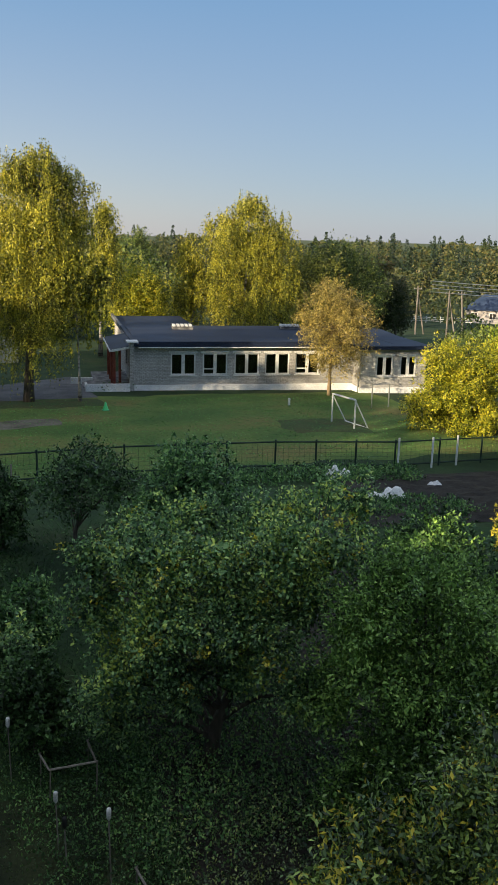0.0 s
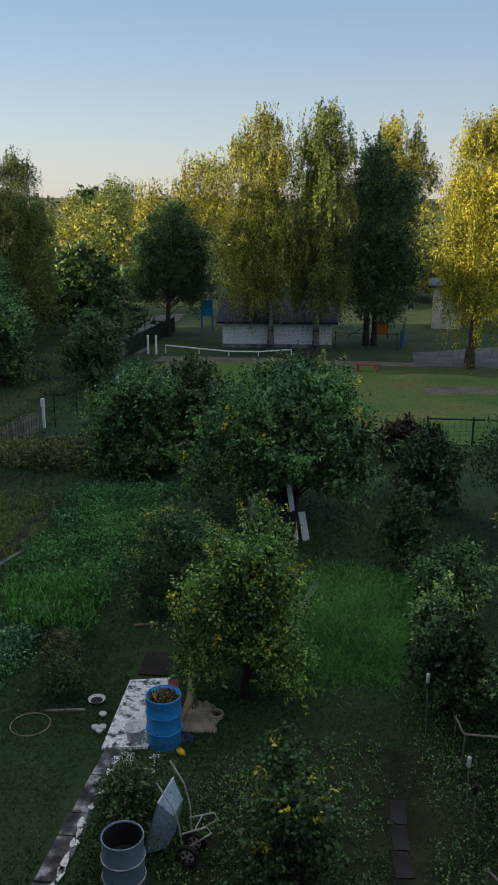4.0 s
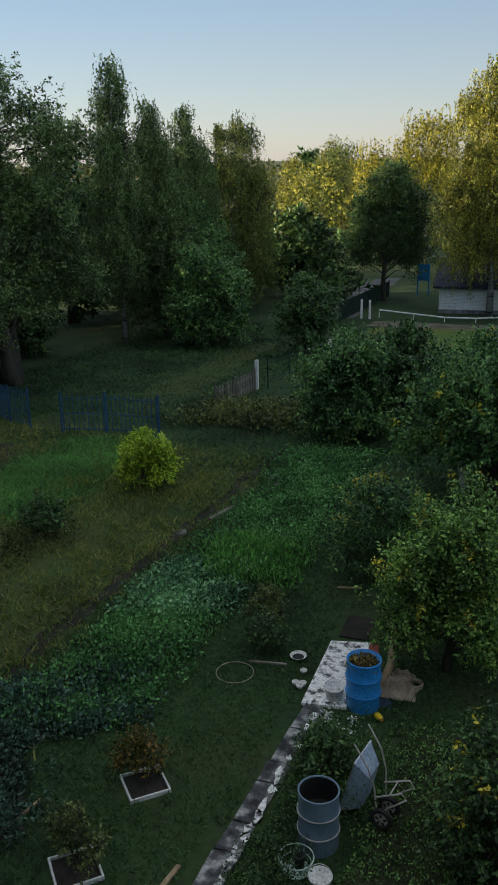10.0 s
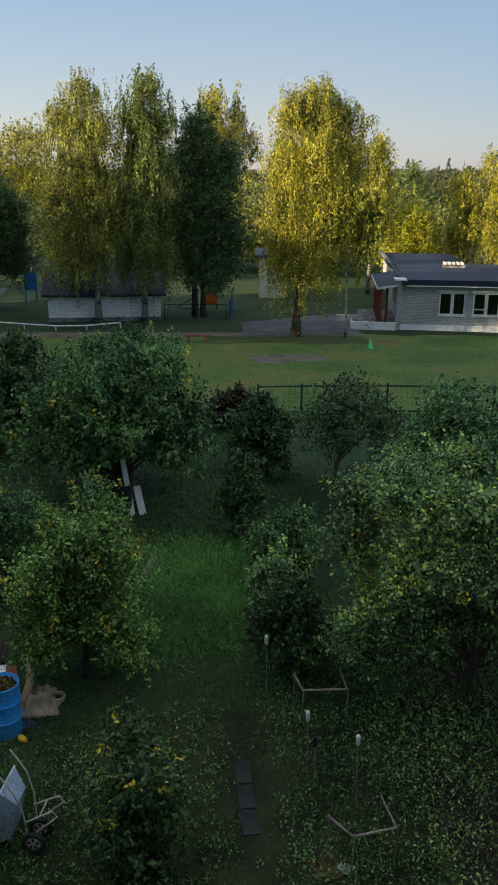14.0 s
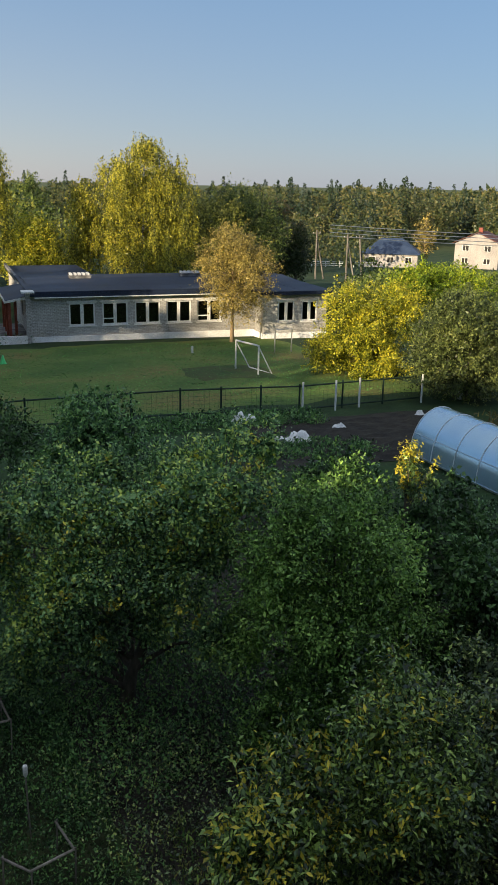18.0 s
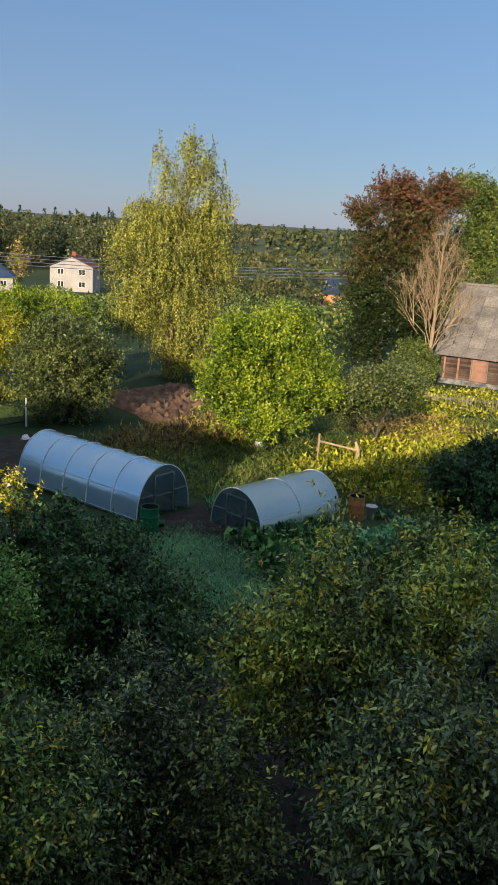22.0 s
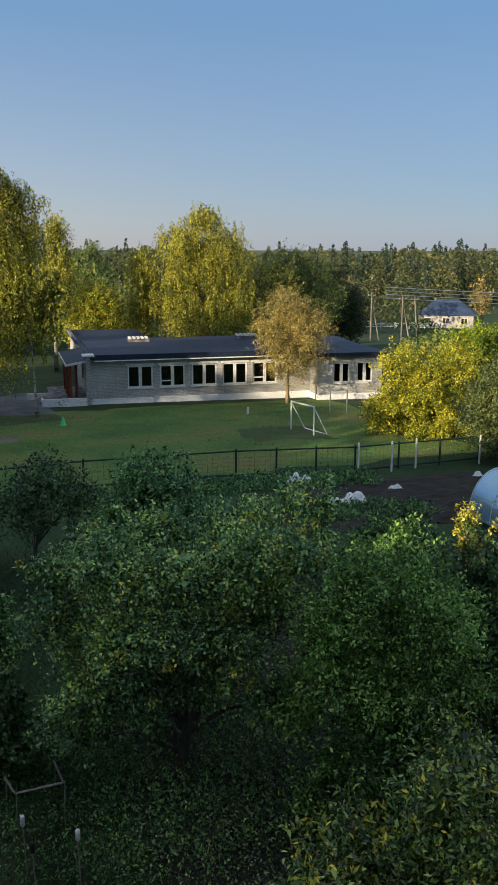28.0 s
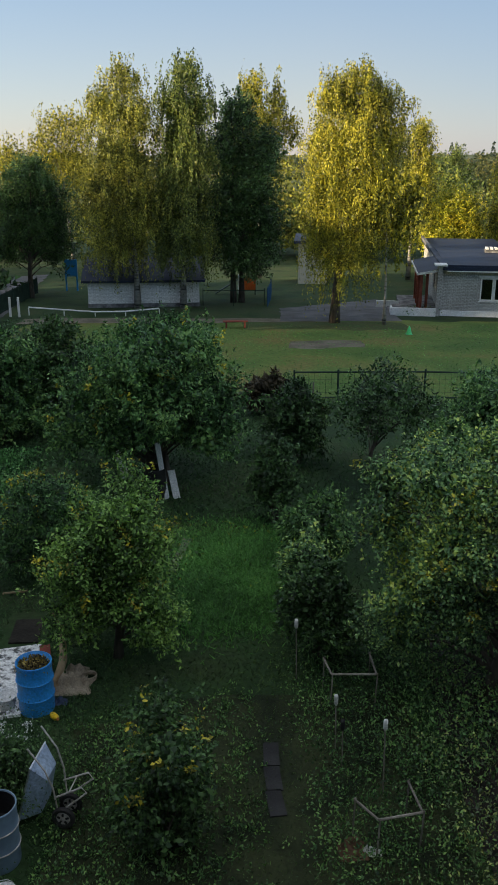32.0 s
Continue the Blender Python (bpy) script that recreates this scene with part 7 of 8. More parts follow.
for x, y, s, k in ((16.95, 29.0, 0.60, 1), (16.95, 25.4, 0.85, 2), (19.9, 26.6, 0.45, 3), (38.5, 12.6, 0.7, 4), (35.2, 12.4, 0.45, 5), (24.6, 27.2, 0.3, 6)):
    heap("plastic_sheet", "white plastic sheet lying crumpled on the beds", "sheet", x, y, s, s * 0.42, 0.5 if k < 3 else 0.22, FRESHWHITE, k)

# white square frames round two small shrubs
for cx, cy, t in ((-5.3, 9.49, 42), (-5.47, 7.73, 42)):
    f = thing("bed_frame", "white painted square wooden frame round a small shrub", "planter", cx, cy, None, t)
    for k in range(4):
        part("frame_board", Geo().box(-0.31, -0.31, 0.0, 0.29, -0.28, 0.07, pose(0, 0, 0, 0, 0, 90 * k)), WHITE, f, bevel=0.004)
    part("frame_soil", Geo().box(-0.275, -0.275, 0.0, 0.275, 0.275, 0.025), SOIL, f)

# bottles and cans on sticks, and the stick frames of the currant bed
for x, y, h, m_, lab in ((2.13, 11.05, 0.92, WHITE, "white plastic bottle upside down on a stick"), (2.67, 10.1, 1.15, WHITE, "white plastic bottle upside down on a stick"), (2.16, 10.6, 0.8, BLACK, "dark can upside down on a stick"), (1.75, 13.0, 1.1, WHITE, "pale stick tied with a rag")):
    s = thing("bottle_stake", lab, "garden stake", x, y)
    part("stick", Geo().tube([(0.02, 0, 0), (0, 0.02, h)], 0.011, 6), GREYWOOD, s)
    part("bottle", Geo().lathe([(0.001, h + 0.08), (0.028, h + 0.08), (0.034, h + 0.05), (0.034, h - 0.06), (0.015, h - 0.1), (0.001, h - 0.1)], 12), m_, s, smooth=True)
for pts in (((2.19, 12.7), (2.25, 12.2), (2.99, 12.15), (3.0, 12.8)), ((2.1, 9.3), (2.35, 8.9), (2.95, 9.0), (2.9, 9.6))):
    s = thing("stick_frame", "frame of grey sticks holding up bushes", "plant support", pts[0][0], pts[0][1])
    o = Vector((*pts[0], 0))
    for p in pts:
        q = Vector((*p, 0)) - o
        part("stake", Geo().tube([q, q + Vector((0.02, 0, 0.62))], 0.013, 6), GREYWOOD, s)
    for p, q in zip(pts, pts[1:]):
        a, b = Vector((*p, 0.6)) - o, Vector((*q, 0.6)) - o
        part("rail", Geo().tube([a, b], 0.018, 6), GREYWOOD, s)
for k, (x, y) in enumerate(((1.15, 11.0), (1.13, 10.45), (1.12, 9.95))):
    ob = part("paving_sheet", Geo().box(-0.12, -0.26, 0, 0.12, 0.26, 0.02), BLACK, m=pose(x, y, 0.01, 0, 0, 4 * k - 3))
    tagged(ob, "strip of dark roofing sheet laid as a path", "path")
dp = thing("garden_pole", "thin pale pole standing in the garden", "pole", 4.0, 27.6)
part("pole", Geo().tube([(0, 0, 0), (0.02, 0, 1.7)], 0.025, 7), GREYWOOD, dp)


# ---- fences ----
def rail_fence(label, pts, h, spacing, material, rails=(0.95, 0.1), post_r=0.03, name="fence", picket=0.0, post_extra=0.1, mesh=False):
    f = thing(name, label, "fence", pts[0][0], pts[0][1])
    o = Vector((pts[0][0], pts[0][1], ground_z(*pts[0])))
    for (x0, y0), (x1, y1) in zip(pts, pts[1:]):
        ln = math.hypot(x1 - x0, y1 - y0)
        n = max(1, round(ln / spacing))

        def at(s):
            x, y = x0 + (x1 - x0) * s, y0 + (y1 - y0) * s
            return Vector((x, y, ground_z(x, y))) - o

        for k in range(n + 1 if (x1, y1) == tuple(pts[-1]) else n):
            p = at(k / n)
            part("post", Geo().tube([p, p + Vector((0, 0, h + post_extra))], post_r, 6), material, f)
        for k in range(n):
            for r in rails:
                part("rail", Geo().tube([at(k / n) + Vector((0, 0, h * r)), at((k + 1) / n) + Vector((0, 0, h * r))], post_r * (0.85 if not picket else 0.45), 5), material, f)
        if picket:
            m_ = int(ln / picket)
            for k in range(m_):
                p = at((k + 0.5) / m_)
                part("picket", Geo().tube([p + Vector((0, 0, 0.08)), p + Vector((0, 0, h * 1.0))], 0.02 if picket < 0.2 else 0.045, 4), material, f)
        if mesh:
            g = Geo()
            m_ = int(ln / 0.22)
            for k in range(m_):
                p = at((k + 0.5) / m_)
                g.tube([p + Vector((0, 0, h * rails[-1])), p + Vector((0, 0, h * rails[0]))], 0.004, 3, False)
            for j in range(5):
                g.tube([at(0) + Vector((0, 0, h * (0.15 + 0.15 * j))), at(1) + Vector((0, 0, h * (0.15 + 0.15 * j)))], 0.004, 3, False)
            tagged(part("wire_mesh", g, material, f), kind="stuff")
    return f


rail_fence("dark green steel fence with wire mesh along the school field", [(3.9, 32.0), (9.0, 32.0), (15.2, 31.2), (20.2, 29.9), (27.0, 29.9)], 1.15, 2.0, GREENPAINT, (1.0, 0.12), mesh=True, post_r=0.042)
for x, y in ((20.27, 29.75), (21.85, 29.55), (23.25, 29.7), (26.6, 29.4)):
    c = thing("concrete_post", "white concrete fence post", "post", x, y)
    part("shaft", Geo().box(-0.036, -0.036, 0, 0.036, 0.036, 1.35), WHITE, c, bevel=0.012)
rail_fence("blue painted steel picket fence", [(-23.0, 29.3), (-18.8, 26.3), (-17.6, 25.8)], 1.4, 2.2, BLUEPAINT, (0.9, 0.45, 0.12), picket=0.17)
rail_fence("blue painted double gate of steel pickets", [(-16.1, 25.5), (-14.5, 25.8), (-12.4, 25.65)], 1.4, 2.2, BLUEPAINT, (0.9, 0.5, 0.1), picket=0.17, name="gate", post_r=0.04)
rail_fence("sagging grey plank fence", [(-11.9, 29.8), (-11.6, 33.6)], 0.9, 1.9, GREYWOOD, (0.8, 0.3), picket=0.24, post_r=0.05)
rail_fence("green steel fence beside the garden corner", [(-11.2, 34.2), (-10.4, 38.0), (-9.8, 43.0)], 1.2, 2.4, GREENPAINT, (0.95, 0.3))
rail_fence("dark blue-green steel fence along the lane", [(-13.0, 55.2), (-12.8, 63.0), (-12.6, 72.0)], 1.3, 2.0, GREENPAINT, (0.95, 0.15), picket=0.3)
rail_fence("dark steel fence beside the pavilion", [(0.8, 62.3), (5.2, 62.0)], 1.2, 2.2, GREENPAINT, (0.95,))
rail_fence("dark steel fence along the asphalt yard", [(5.4, 61.6), (6.0, 66.0), (6.4, 70.0)], 1.3, 2.0, BLUEPAINT, (0.95, 0.2), picket=0.3)
rail_fence("weathered picket fence before the barn", [(47.8, 18.8), (49.4, 14.0), (51.0, 8.0)], 1.0, 2.2, GREYWOOD, (0.8, 0.3), picket=0.24, post_r=0.05)
rail_fence("pale board fence by the distant houses", [(104, 152), (112, 148), (117, 144)], 1.2, 3.0, WHITE, (0.9, 0.6, 0.3), post_r=0.08)
for x, y in ((-11.6, 33.9), (-12.0, 57.8), (-11.4, 57.6), (-9.9, 40.0)):
    c = thing("concrete_post", "white painted concrete post", "post", x, y)
    part("shaft", Geo().box(-0.07, -0.07, 0, 0.07, 0.07, 1.3), WHITE, c, bevel=0.012)
wp = thing("pipe_barrier", "low white pipe barrier sagging along the trail", "barrier", -10.9, 58.4)
bar = [(-10.9, 58.4), (-8.5, 57.9), (-6.4, 57.4), (-4.4, 57.4), (-2.2, 58.0)]
o = Vector((-10.9, 58.4, ground_z(-10.9, 58.4)))
part("pipe", Geo().tube([Vector((x, y, ground_z(x, y) + z)) - o for (x, y), z in zip(bar, (0.55, 0.4, 0.3, 0.3, 0.4))], 0.05, 8), WHITE, wp)
for (x, y), z in zip(bar, (0.55, 0.4, 0.3, 0.3, 0.4)):
    p = Vector((x, y, ground_z(x, y))) - o
    part("stub", Geo().tube([p, p + Vector((0, 0, z - 0.05))], 0.04, 6), WHITE, wp)

# ---- school field ----
gl = thing("football_goal", "small white tube football goal with back stays", "goal", 23.5, 41.3)
part("crossbar", Geo().tube([(0, 0, 1.6), (0.1, -2.3, 1.65)], 0.05, 8), WHITE, gl)
for x, y, z in ((0, 0, 1.6), (0.1, -2.3, 1.65)):
    part("upright", Geo().tube([(x, y, 0), (x, y, z)], 0.05, 8), WHITE, gl)
    part("stay", Geo().tube([(x, y, z * 0.97), (x + 0.85, y - 0.05, 0.03)], 0.035, 6), WHITE, gl)
part("ground_bar", Geo().tube([(0.85, -0.05, 0.03), (0.95, -2.35, 0.05)], 0.035, 6), WHITE, gl)
for x, y, h in ((28.8, 45.7, 1.5), (30.05, 45.7, 1.5)):
    n_ = thing("net_post", "grey steel net post on the field", "post", x, y)
    part("pole", Geo().tube([(0, 0, 0), (0, 0, h)], 0.045, 8), STEEL, n_)
nb = thing("post_rail", "thin rail between two net posts", "rail", 28.8, 45.7)
part("rail", Geo().tube([(0, 0, 1.48), (1.25, 0, 1.45)], 0.025, 6), STEEL, nb)
ms = thing("marker_post", "short pale marker post in the grass", "post", 24.0, 47.7)
part("post", Geo().box(-0.06, -0.06, 0, 0.06, 0.06, 0.45), WHITE, ms, bevel=0.01)
cn = thing("traffic_cone", "small green cone on the field", "cone", 12.5, 48.6)
part("cone", Geo().lathe([(0.2, 0.03), (0.17, 0.05), (0.03, 0.5), (0.001, 0.5)], 16), mat("green_cone", (0.05, 0.45, 0.14), (0.07, 0.55, 0.18), 0.5), cn, smooth=True)
part("base", Geo().box(-0.22, -0.22, 0, 0.22, 0.22, 0.03), GREENBARREL, cn, bevel=0.008)
bn = thing("bench", "low red-brown wooden bench beside the trail", "bench", 2.6, 51.4)
part("seat", Geo().box(-0.75, -0.18, 0.38, 0.75, 0.18, 0.44), REDPAINT, bn, bevel=0.01)
for x in (-0.6, 0.5):
    part("leg", Geo().box(x, -0.15, 0, x + 0.1, 0.15, 0.377), REDPAINT, bn)
ob_ = thing("play_house", "orange play panel on posts in the playground", "playground", 3.9, 69.5)
part("panel", Geo().box(-0.1, 0, 0.35, 1.2, 0.06, 1.45), ORANGE, ob_, "bright orange panel", 0.01)
part("side_panel", Geo().box(-0.16, -0.02, 0.0, -0.104, 1.2, 1.5), WHITE, ob_)
part("slide", Geo().add([(-0.2, 0.3, 1.2), (-0.2, 0.8, 1.2), (-2.0, 0.3, 0.1), (-2.0, 0.8, 0.1), (-0.2, 0.3, 1.12), (-0.2, 0.8, 1.12), (-2.0, 0.3, 0.02), (-2.0, 0.8, 0.02)], [(0, 1, 3, 2), (4, 6, 7, 5), (0, 2, 6, 4), (1, 5, 7, 3)]), GREENPAINT, ob_)
for x in (-0.1, 1.14):
    part("post", Geo().box(x, 0.08, 0, x + 0.08, 0.16, 1.7), GREENPAINT, ob_)
bp_ = thing("blue_slide", "tall blue playground frame", "playground", -10.6, 74.0)
part("frame", Geo().box(0, 0, 0, 0.12, 0.12, 2.6).box(0.9, 0, 0, 1.02, 0.12, 2.6).box(0.12, 0, 2.3, 0.9, 0.12, 2.6), BLUEPLASTIC, bp_)
part("board", Geo().box(0.12, 0.03, 1.2, 0.9, 0.09, 2.3), BLUEPLASTIC, bp_)

# ---- poles and wires ----
for x, y, h, lean in ((80, 107.5, 7.0, 0.0), (78.5, 113.5, 7.5, 0.0), (84.5, 110.5, 7.0, 0.12)):
    p_ = thing("utility_pole", "grey wooden utility pole in the meadow", "pole", x, y)
    part("mast", Geo().tube([(lean * h, 0, -0.2), (0, 0, h)], [0.16, 0.11], 8), GREYWOOD, p_)
    part("strut", Geo().tube([(1.9, 0.4, -0.2), (0.1, 0, h * 0.82)], [0.13, 0.1], 8), GREYWOOD, p_)
    part("crossarm", Geo().box(-0.7, -0.05, h - 0.5, 0.7, 0.05, h - 0.38), GREYWOOD, p_)
    for q in (-0.6, 0, 0.6):
        part("insulator", Geo().lathe([(0.001, h - 0.38), (0.04, h - 0.37), (0.04, h - 0.25), (0.001, h - 0.24)], 8, pose(q, 0, 0)), WHITE, p_)
for k in range(4):
    a, b = Vector((80, 112, 1.6 + 0.55 * k)), Vector((178, 70, 0.2 + 0.55 * k))
    wv = part("power_line", Geo().tube([a.lerp(b, i / 16) - Vector((0, 0, 1.2 * (1 - (i / 8 - 1) ** 2))) for i in range(17)], 0.05, 4), STEEL)
    tagged(wv, "sagging grey power line across the valley", "cable", group="power lines")
    wv.location = (0, 0, 0)
gf = thing("branch_gate", "rough gate frame of peeled branches in tall weeds", "garden frame", 29.8, 16.0)
part("post", Geo().tube([(0, 0, 0), (0.03, 0, 1.3)], 0.05, 7), PALEBARK, gf)
part("post", Geo().tube([(0.3, -1.65, 0), (0.3, -1.6, 0.9), (0.25, -1.5, 1.2)], [0.11, 0.09, 0.05], 7), PALEBARK, gf)
part("bar", Geo().tube([(0, 0, 1.0), (0.3, -1.62, 0.85)], 0.045, 7), PALEBARK, gf)


# ---- ground cover ----
def inside(rng, quad, n):
    a, b, c, d = [np.array(p) for p in quad]
    s, t = rng.random((n, 1)), rng.random((n, 1))
    return (a * (1 - s) + b * s) * (1 - t) + (d * (1 - s) + c * s) * t


def heights(p):
    return -0.045 * np.clip(np.hypot(p[:, 0], p[:, 1]) - 25.0, 0, 235)


def tidy(p, clear):
    keep = np.ones(len(p), bool)
    for x0, y0, x1, y1 in clear:
        keep &= ~((p[:, 0] > x0) & (p[:, 0] < x1) & (p[:, 1] > y0) & (p[:, 1] < y1))
    return p[keep]


PATHS = [(-4.3, 3, -3.82, 6), (-4.1, 6, -3.6, 9), (-3.85, 9, -3.3, 12.1), (-3.65, 12.1, -2.8, 15.6), (-2.95, 12.1, -2.3, 12.75), (-2.86, 8.85, -2.26, 9.45), (-5.65, 9.1, -4.95, 9.85), (-5.85, 7.35, -5.1, 8.1)]


def grass(name, label, quad, n, h, material, seed, wide=0.012, clear=PATHS, rough=0.0):
    """Grass as single bent blades; taller in tufts."""
    rng = np.random.default_rng(seed)
    p = tidy(inside(rng, quad, n) + rng.normal(size=(n, 2)) * 0.5, clear)
    n = len(p)
    tuft = np.array([noise.noise(Vector((x * 0.8, y * 0.8, seed))) for x, y in p])
    ln = h * (0.55 + 0.6 * rng.random(n)) * (1 + rough * np.clip(tuft, -0.7, 1.5))
    w = rng.random(n) * 2 * np.pi
    base = np.c_[p, heights(p)]
    side = np.c_[np.cos(w), np.sin(w), np.zeros(n)] * (wide * (0.7 + 0.6 * rng.random(n)))[:, None]
    tip = base + np.c_[rng.normal(size=n) * 0.8, rng.normal(size=n) * 0.8, np.full(n, 0.75)] * ln[:, None]
    v = np.stack([base - side, base + side, tip], 1).reshape(-1, 3)
    me = bpy.data.meshes.new(name)
    me.vertices.add(3 * n)
    me.vertices.foreach_set("co", v.ravel())
    me.loops.add(3 * n)
    me.loops.foreach_set("vertex_index", np.arange(3 * n, dtype=np.int32))
    me.polygons.add(n)
    me.polygons.foreach_set("loop_start", np.arange(0, 3 * n, 3, dtype=np.int32))
    me.update(calc_edges=True)
    return tagged(part(name, me, material), label, "grass", kind="stuff")


def weeds(name, label, quad, n, h, leaf, material, seed, wide=0.55, upright=0.6, clear=PATHS, hug=0.35):
    """Low leafy growth: leaves on many short stems."""
    rng = np.random.default_rng(seed)
    c = inside(rng, quad, max(1, n // 14))
    c = tidy(c + rng.normal(size=c.shape) * (0.12 + 0.25 * h), clear)
    top = h * (0.4 + 0.6 * rng.random(len(c))) * (1 + 0.6 * np.array([noise.noise(Vector((x * 1.1, y * 1.1, seed))) for x, y in c]))
    p = np.repeat(c, 14, 0)
    z = np.repeat(np.maximum(top, h * 0.15), 14) * rng.random(len(p)) ** 0.6
    q = np.c_[p + rng.normal(size=p.shape) * hug * h, heights(p) + z]
    q = tidy(q, clear)
    ax = rng.normal(size=(len(q), 3)) * 0.8 + np.array([0, 0, upright])
    return tagged(part(name, leaf_mesh(name, q, ax, leaf * (0.6 + 0.8 * rng.random(len(q))), wide, seed, far=math.hypot(*quad[0]) > 20), material), label, "plants", kind="stuff")


grass("lawn_grass", "short green grass of the garden lawn", [(-9, 3.5), (-1.6, 3.5), (-1.2, 20), (-9, 20)], 90000, 0.07, BLADE, 1, 0.010, rough=0.9)
grass("shade_grass", "thin short grass on the shade-darkened ground", [(-1.8, 3.0), (3.4, 3.0), (3.6, 18), (-1.6, 18)], 42000, 0.06, SHADEBLADE, 44, 0.008, rough=0.9)
grass("lawn_grass", "short grass between the trees", [(-10, 19), (3.5, 19), (4, 33), (-13, 31)], 40000, 0.10, BLADE, 2, 0.02, rough=0.6)
grass("rough_grass", "rough browning grass left of the bed", [(-24, 8), (-8, 4), (-7.4, 24), (-24, 28)], 62000, 0.16, DRYBLADE, 3, 0.017, rough=1.2)
grass("field_grass", "mown grass of the school field", [(-9, 33), (28, 32), (30, 52), (-9, 53)], 26000, 0.06, FRESHBLADE, 4, 0.03, clear=[], rough=0.5)
grass("meadow_grass", "grass under the shaded trees", [(-24, 27), (-12, 27), (-10, 56), (-24, 52)], 30000, 0.14, BLADE, 5, 0.03, clear=[], rough=0.8)
grass("sunlit_grass", "tall yellow-green sunlit grass", [(25, 9.5), (47, 6), (50, 22), (27, 24)], 32000, 0.3, DRYBLADE, 6, 0.02, clear=[], rough=0.8)
grass("pale_grass", "pale dewy grass blades", [(15.0, 10.0), (16.6, 9.2), (19.4, 14.2), (18.2, 15.4)], 22000, 0.14, PALEWEED, 7, 0.014, clear=[])
grass("under_grass", "long grass under the fruit trees", [(2.5, 2.5), (14, 2), (16, 24), (3.5, 26)], 14000, 0.22, BLADE, 8, 0.012, clear=[], rough=0.8)

grass("fresh_grass", "fresh green mown grass between the fruit trees", [(-0.3, 15.0), (1.6, 15.0), (2.0, 19.2), (-0.3, 19.4)], 40000, 0.12, FRESHBLADE, 9, 0.013)
grass("fresh_grass", "fresh green mown strip before the gate", [(-15.0, 15.6), (-12.6, 18.4), (-12.6, 24.8), (-15.4, 24.4)], 34000, 0.16, FRESHBLADE, 10, 0.022)
weeds("vegetable_bed", "bright green leafy vegetable bed gone to weeds", [(-8.3, 9.9), (-6.3, 10.9), (-6.0, 14.4), (-7.9, 14.0)], 15000, 0.26, 0.07, WEED, 11)
weeds("bed_weeds", "grey-green strawberry-like leaves in the old bed", [(-9.0, 10.9), (-6.8, 12.1), (-6.1, 10.8), (-7.8, 9.7)], 9000, 0.24, 0.085, GREYWEED, 41)
weeds("rough_perennials", "dull grey-brown dying plants in the rough lawn", [(-13.6, 11.0), (-11.2, 11.4), (-10.6, 13.6), (-13.2, 14.2)], 8000, 0.3, 0.07, OLIVEDARK, 42)
weeds("bed_flowers", "green leafy plants at the bed's far corner", [(-7.4, 22.4), (-6.4, 22.2), (-6.2, 24.6), (-7.4, 24.8)], 2200, 0.5, 0.08, WEED, 43)
weeds("leafy_patch", "blue-green cabbage-like leaves in the vegetable bed", [(-8.0, 14.0), (-6.0, 14.4), (-6.0, 16.8), (-8.0, 16.2)], 9000, 0.3, 0.085, PALEWEED, 33)
weeds("weed_patch", "green leafy weeds along the bed's far end", [(-7.9, 15.8), (-5.2, 16.2), (-4.8, 25.5), (-7.0, 25.5)], 24000, 0.26, 0.075, WEED, 12)
weeds("tall_weeds", "fresh green grass clump in the bed", [(-7.0, 16.0), (-5.0, 16.0), (-5.2, 18.0), (-7.0, 18.0)], 6000, 0.35, 0.14, FRESHBLADE, 13, 0.2, 1.4)
weeds("dead_stalks", "dead grey stalks of a cleared bed", [(-10.3, 9.5), (-8.4, 10.9), (-6.5, 8.1), (-7.9, 6.7)], 17000, 0.2, 0.07, GREYWEED, 14)
weeds("dry_shrubs", "low olive-brown dying perennials", [(-13.8, 14.2), (-11.6, 15.0), (-10.9, 17.3), (-12.8, 17.0)], 7000, 0.5, 0.06, OLIVEDARK, 15)
weeds("hedge_weeds", "dull overgrown weeds before the plank fence", [(-12.4, 27.4), (-7.6, 27.4), (-7.0, 30.0), (-12.2, 30.5)], 9000, 0.7, 0.11, OLIVEDARK, 16)
weeds("path_plants", "dark leafy plants crowding the path edge", [(-3.3, 9.5), (-2.6, 9.6), (-2.45, 11.1), (-3.05, 11.1)], 15000, 0.75, 0.034, DARKLEAF, 17, clear=PATHS, hug=0.2)
weeds("path_plants", "dark leafy plants crowding the path edge", [(-3.45, 5.5), (-2.75, 5.5), (-2.85, 9.2), (-3.25, 9.3)], 13000, 0.4, 0.034, DARKLEAF, 18, clear=PATHS, hug=0.25)
weeds("currant_bed", "low leafy growth under the stick frames", [(1.6, 8.3), (3.6, 8.3), (3.8, 13.6), (1.8, 13.6)], 10000, 0.4, 0.05, DEEPGREEN, 19)
weeds("herb_patch", "small-leaved weeds in the shaded lawn", [(-2.1, 8.0), (0.9, 7.2), (0.9, 12.6), (-2.0, 12.0)], 12000, 0.14, 0.045, DEEPGREEN, 20)
weeds("fallen_leaves", "yellow fallen leaves under the apple tree", [(-1.2, 16.8), (1.8, 16.4), (2.0, 19.6), (-0.8, 20.2)], 1300, 0.02, 0.06, GOLD, 21, upright=0.0, hug=6)
weeds("cabbage_rows", "grey-green cabbages and squash leaves before the greenhouse", [(19.5, 9.4), (24.0, 9.0), (25.0, 11.2), (21.2, 11.6)], 5200, 0.35, 0.19, PALEWEED, 22, 0.8, clear=[(22.3, 10.0, 24.6, 11.7)])
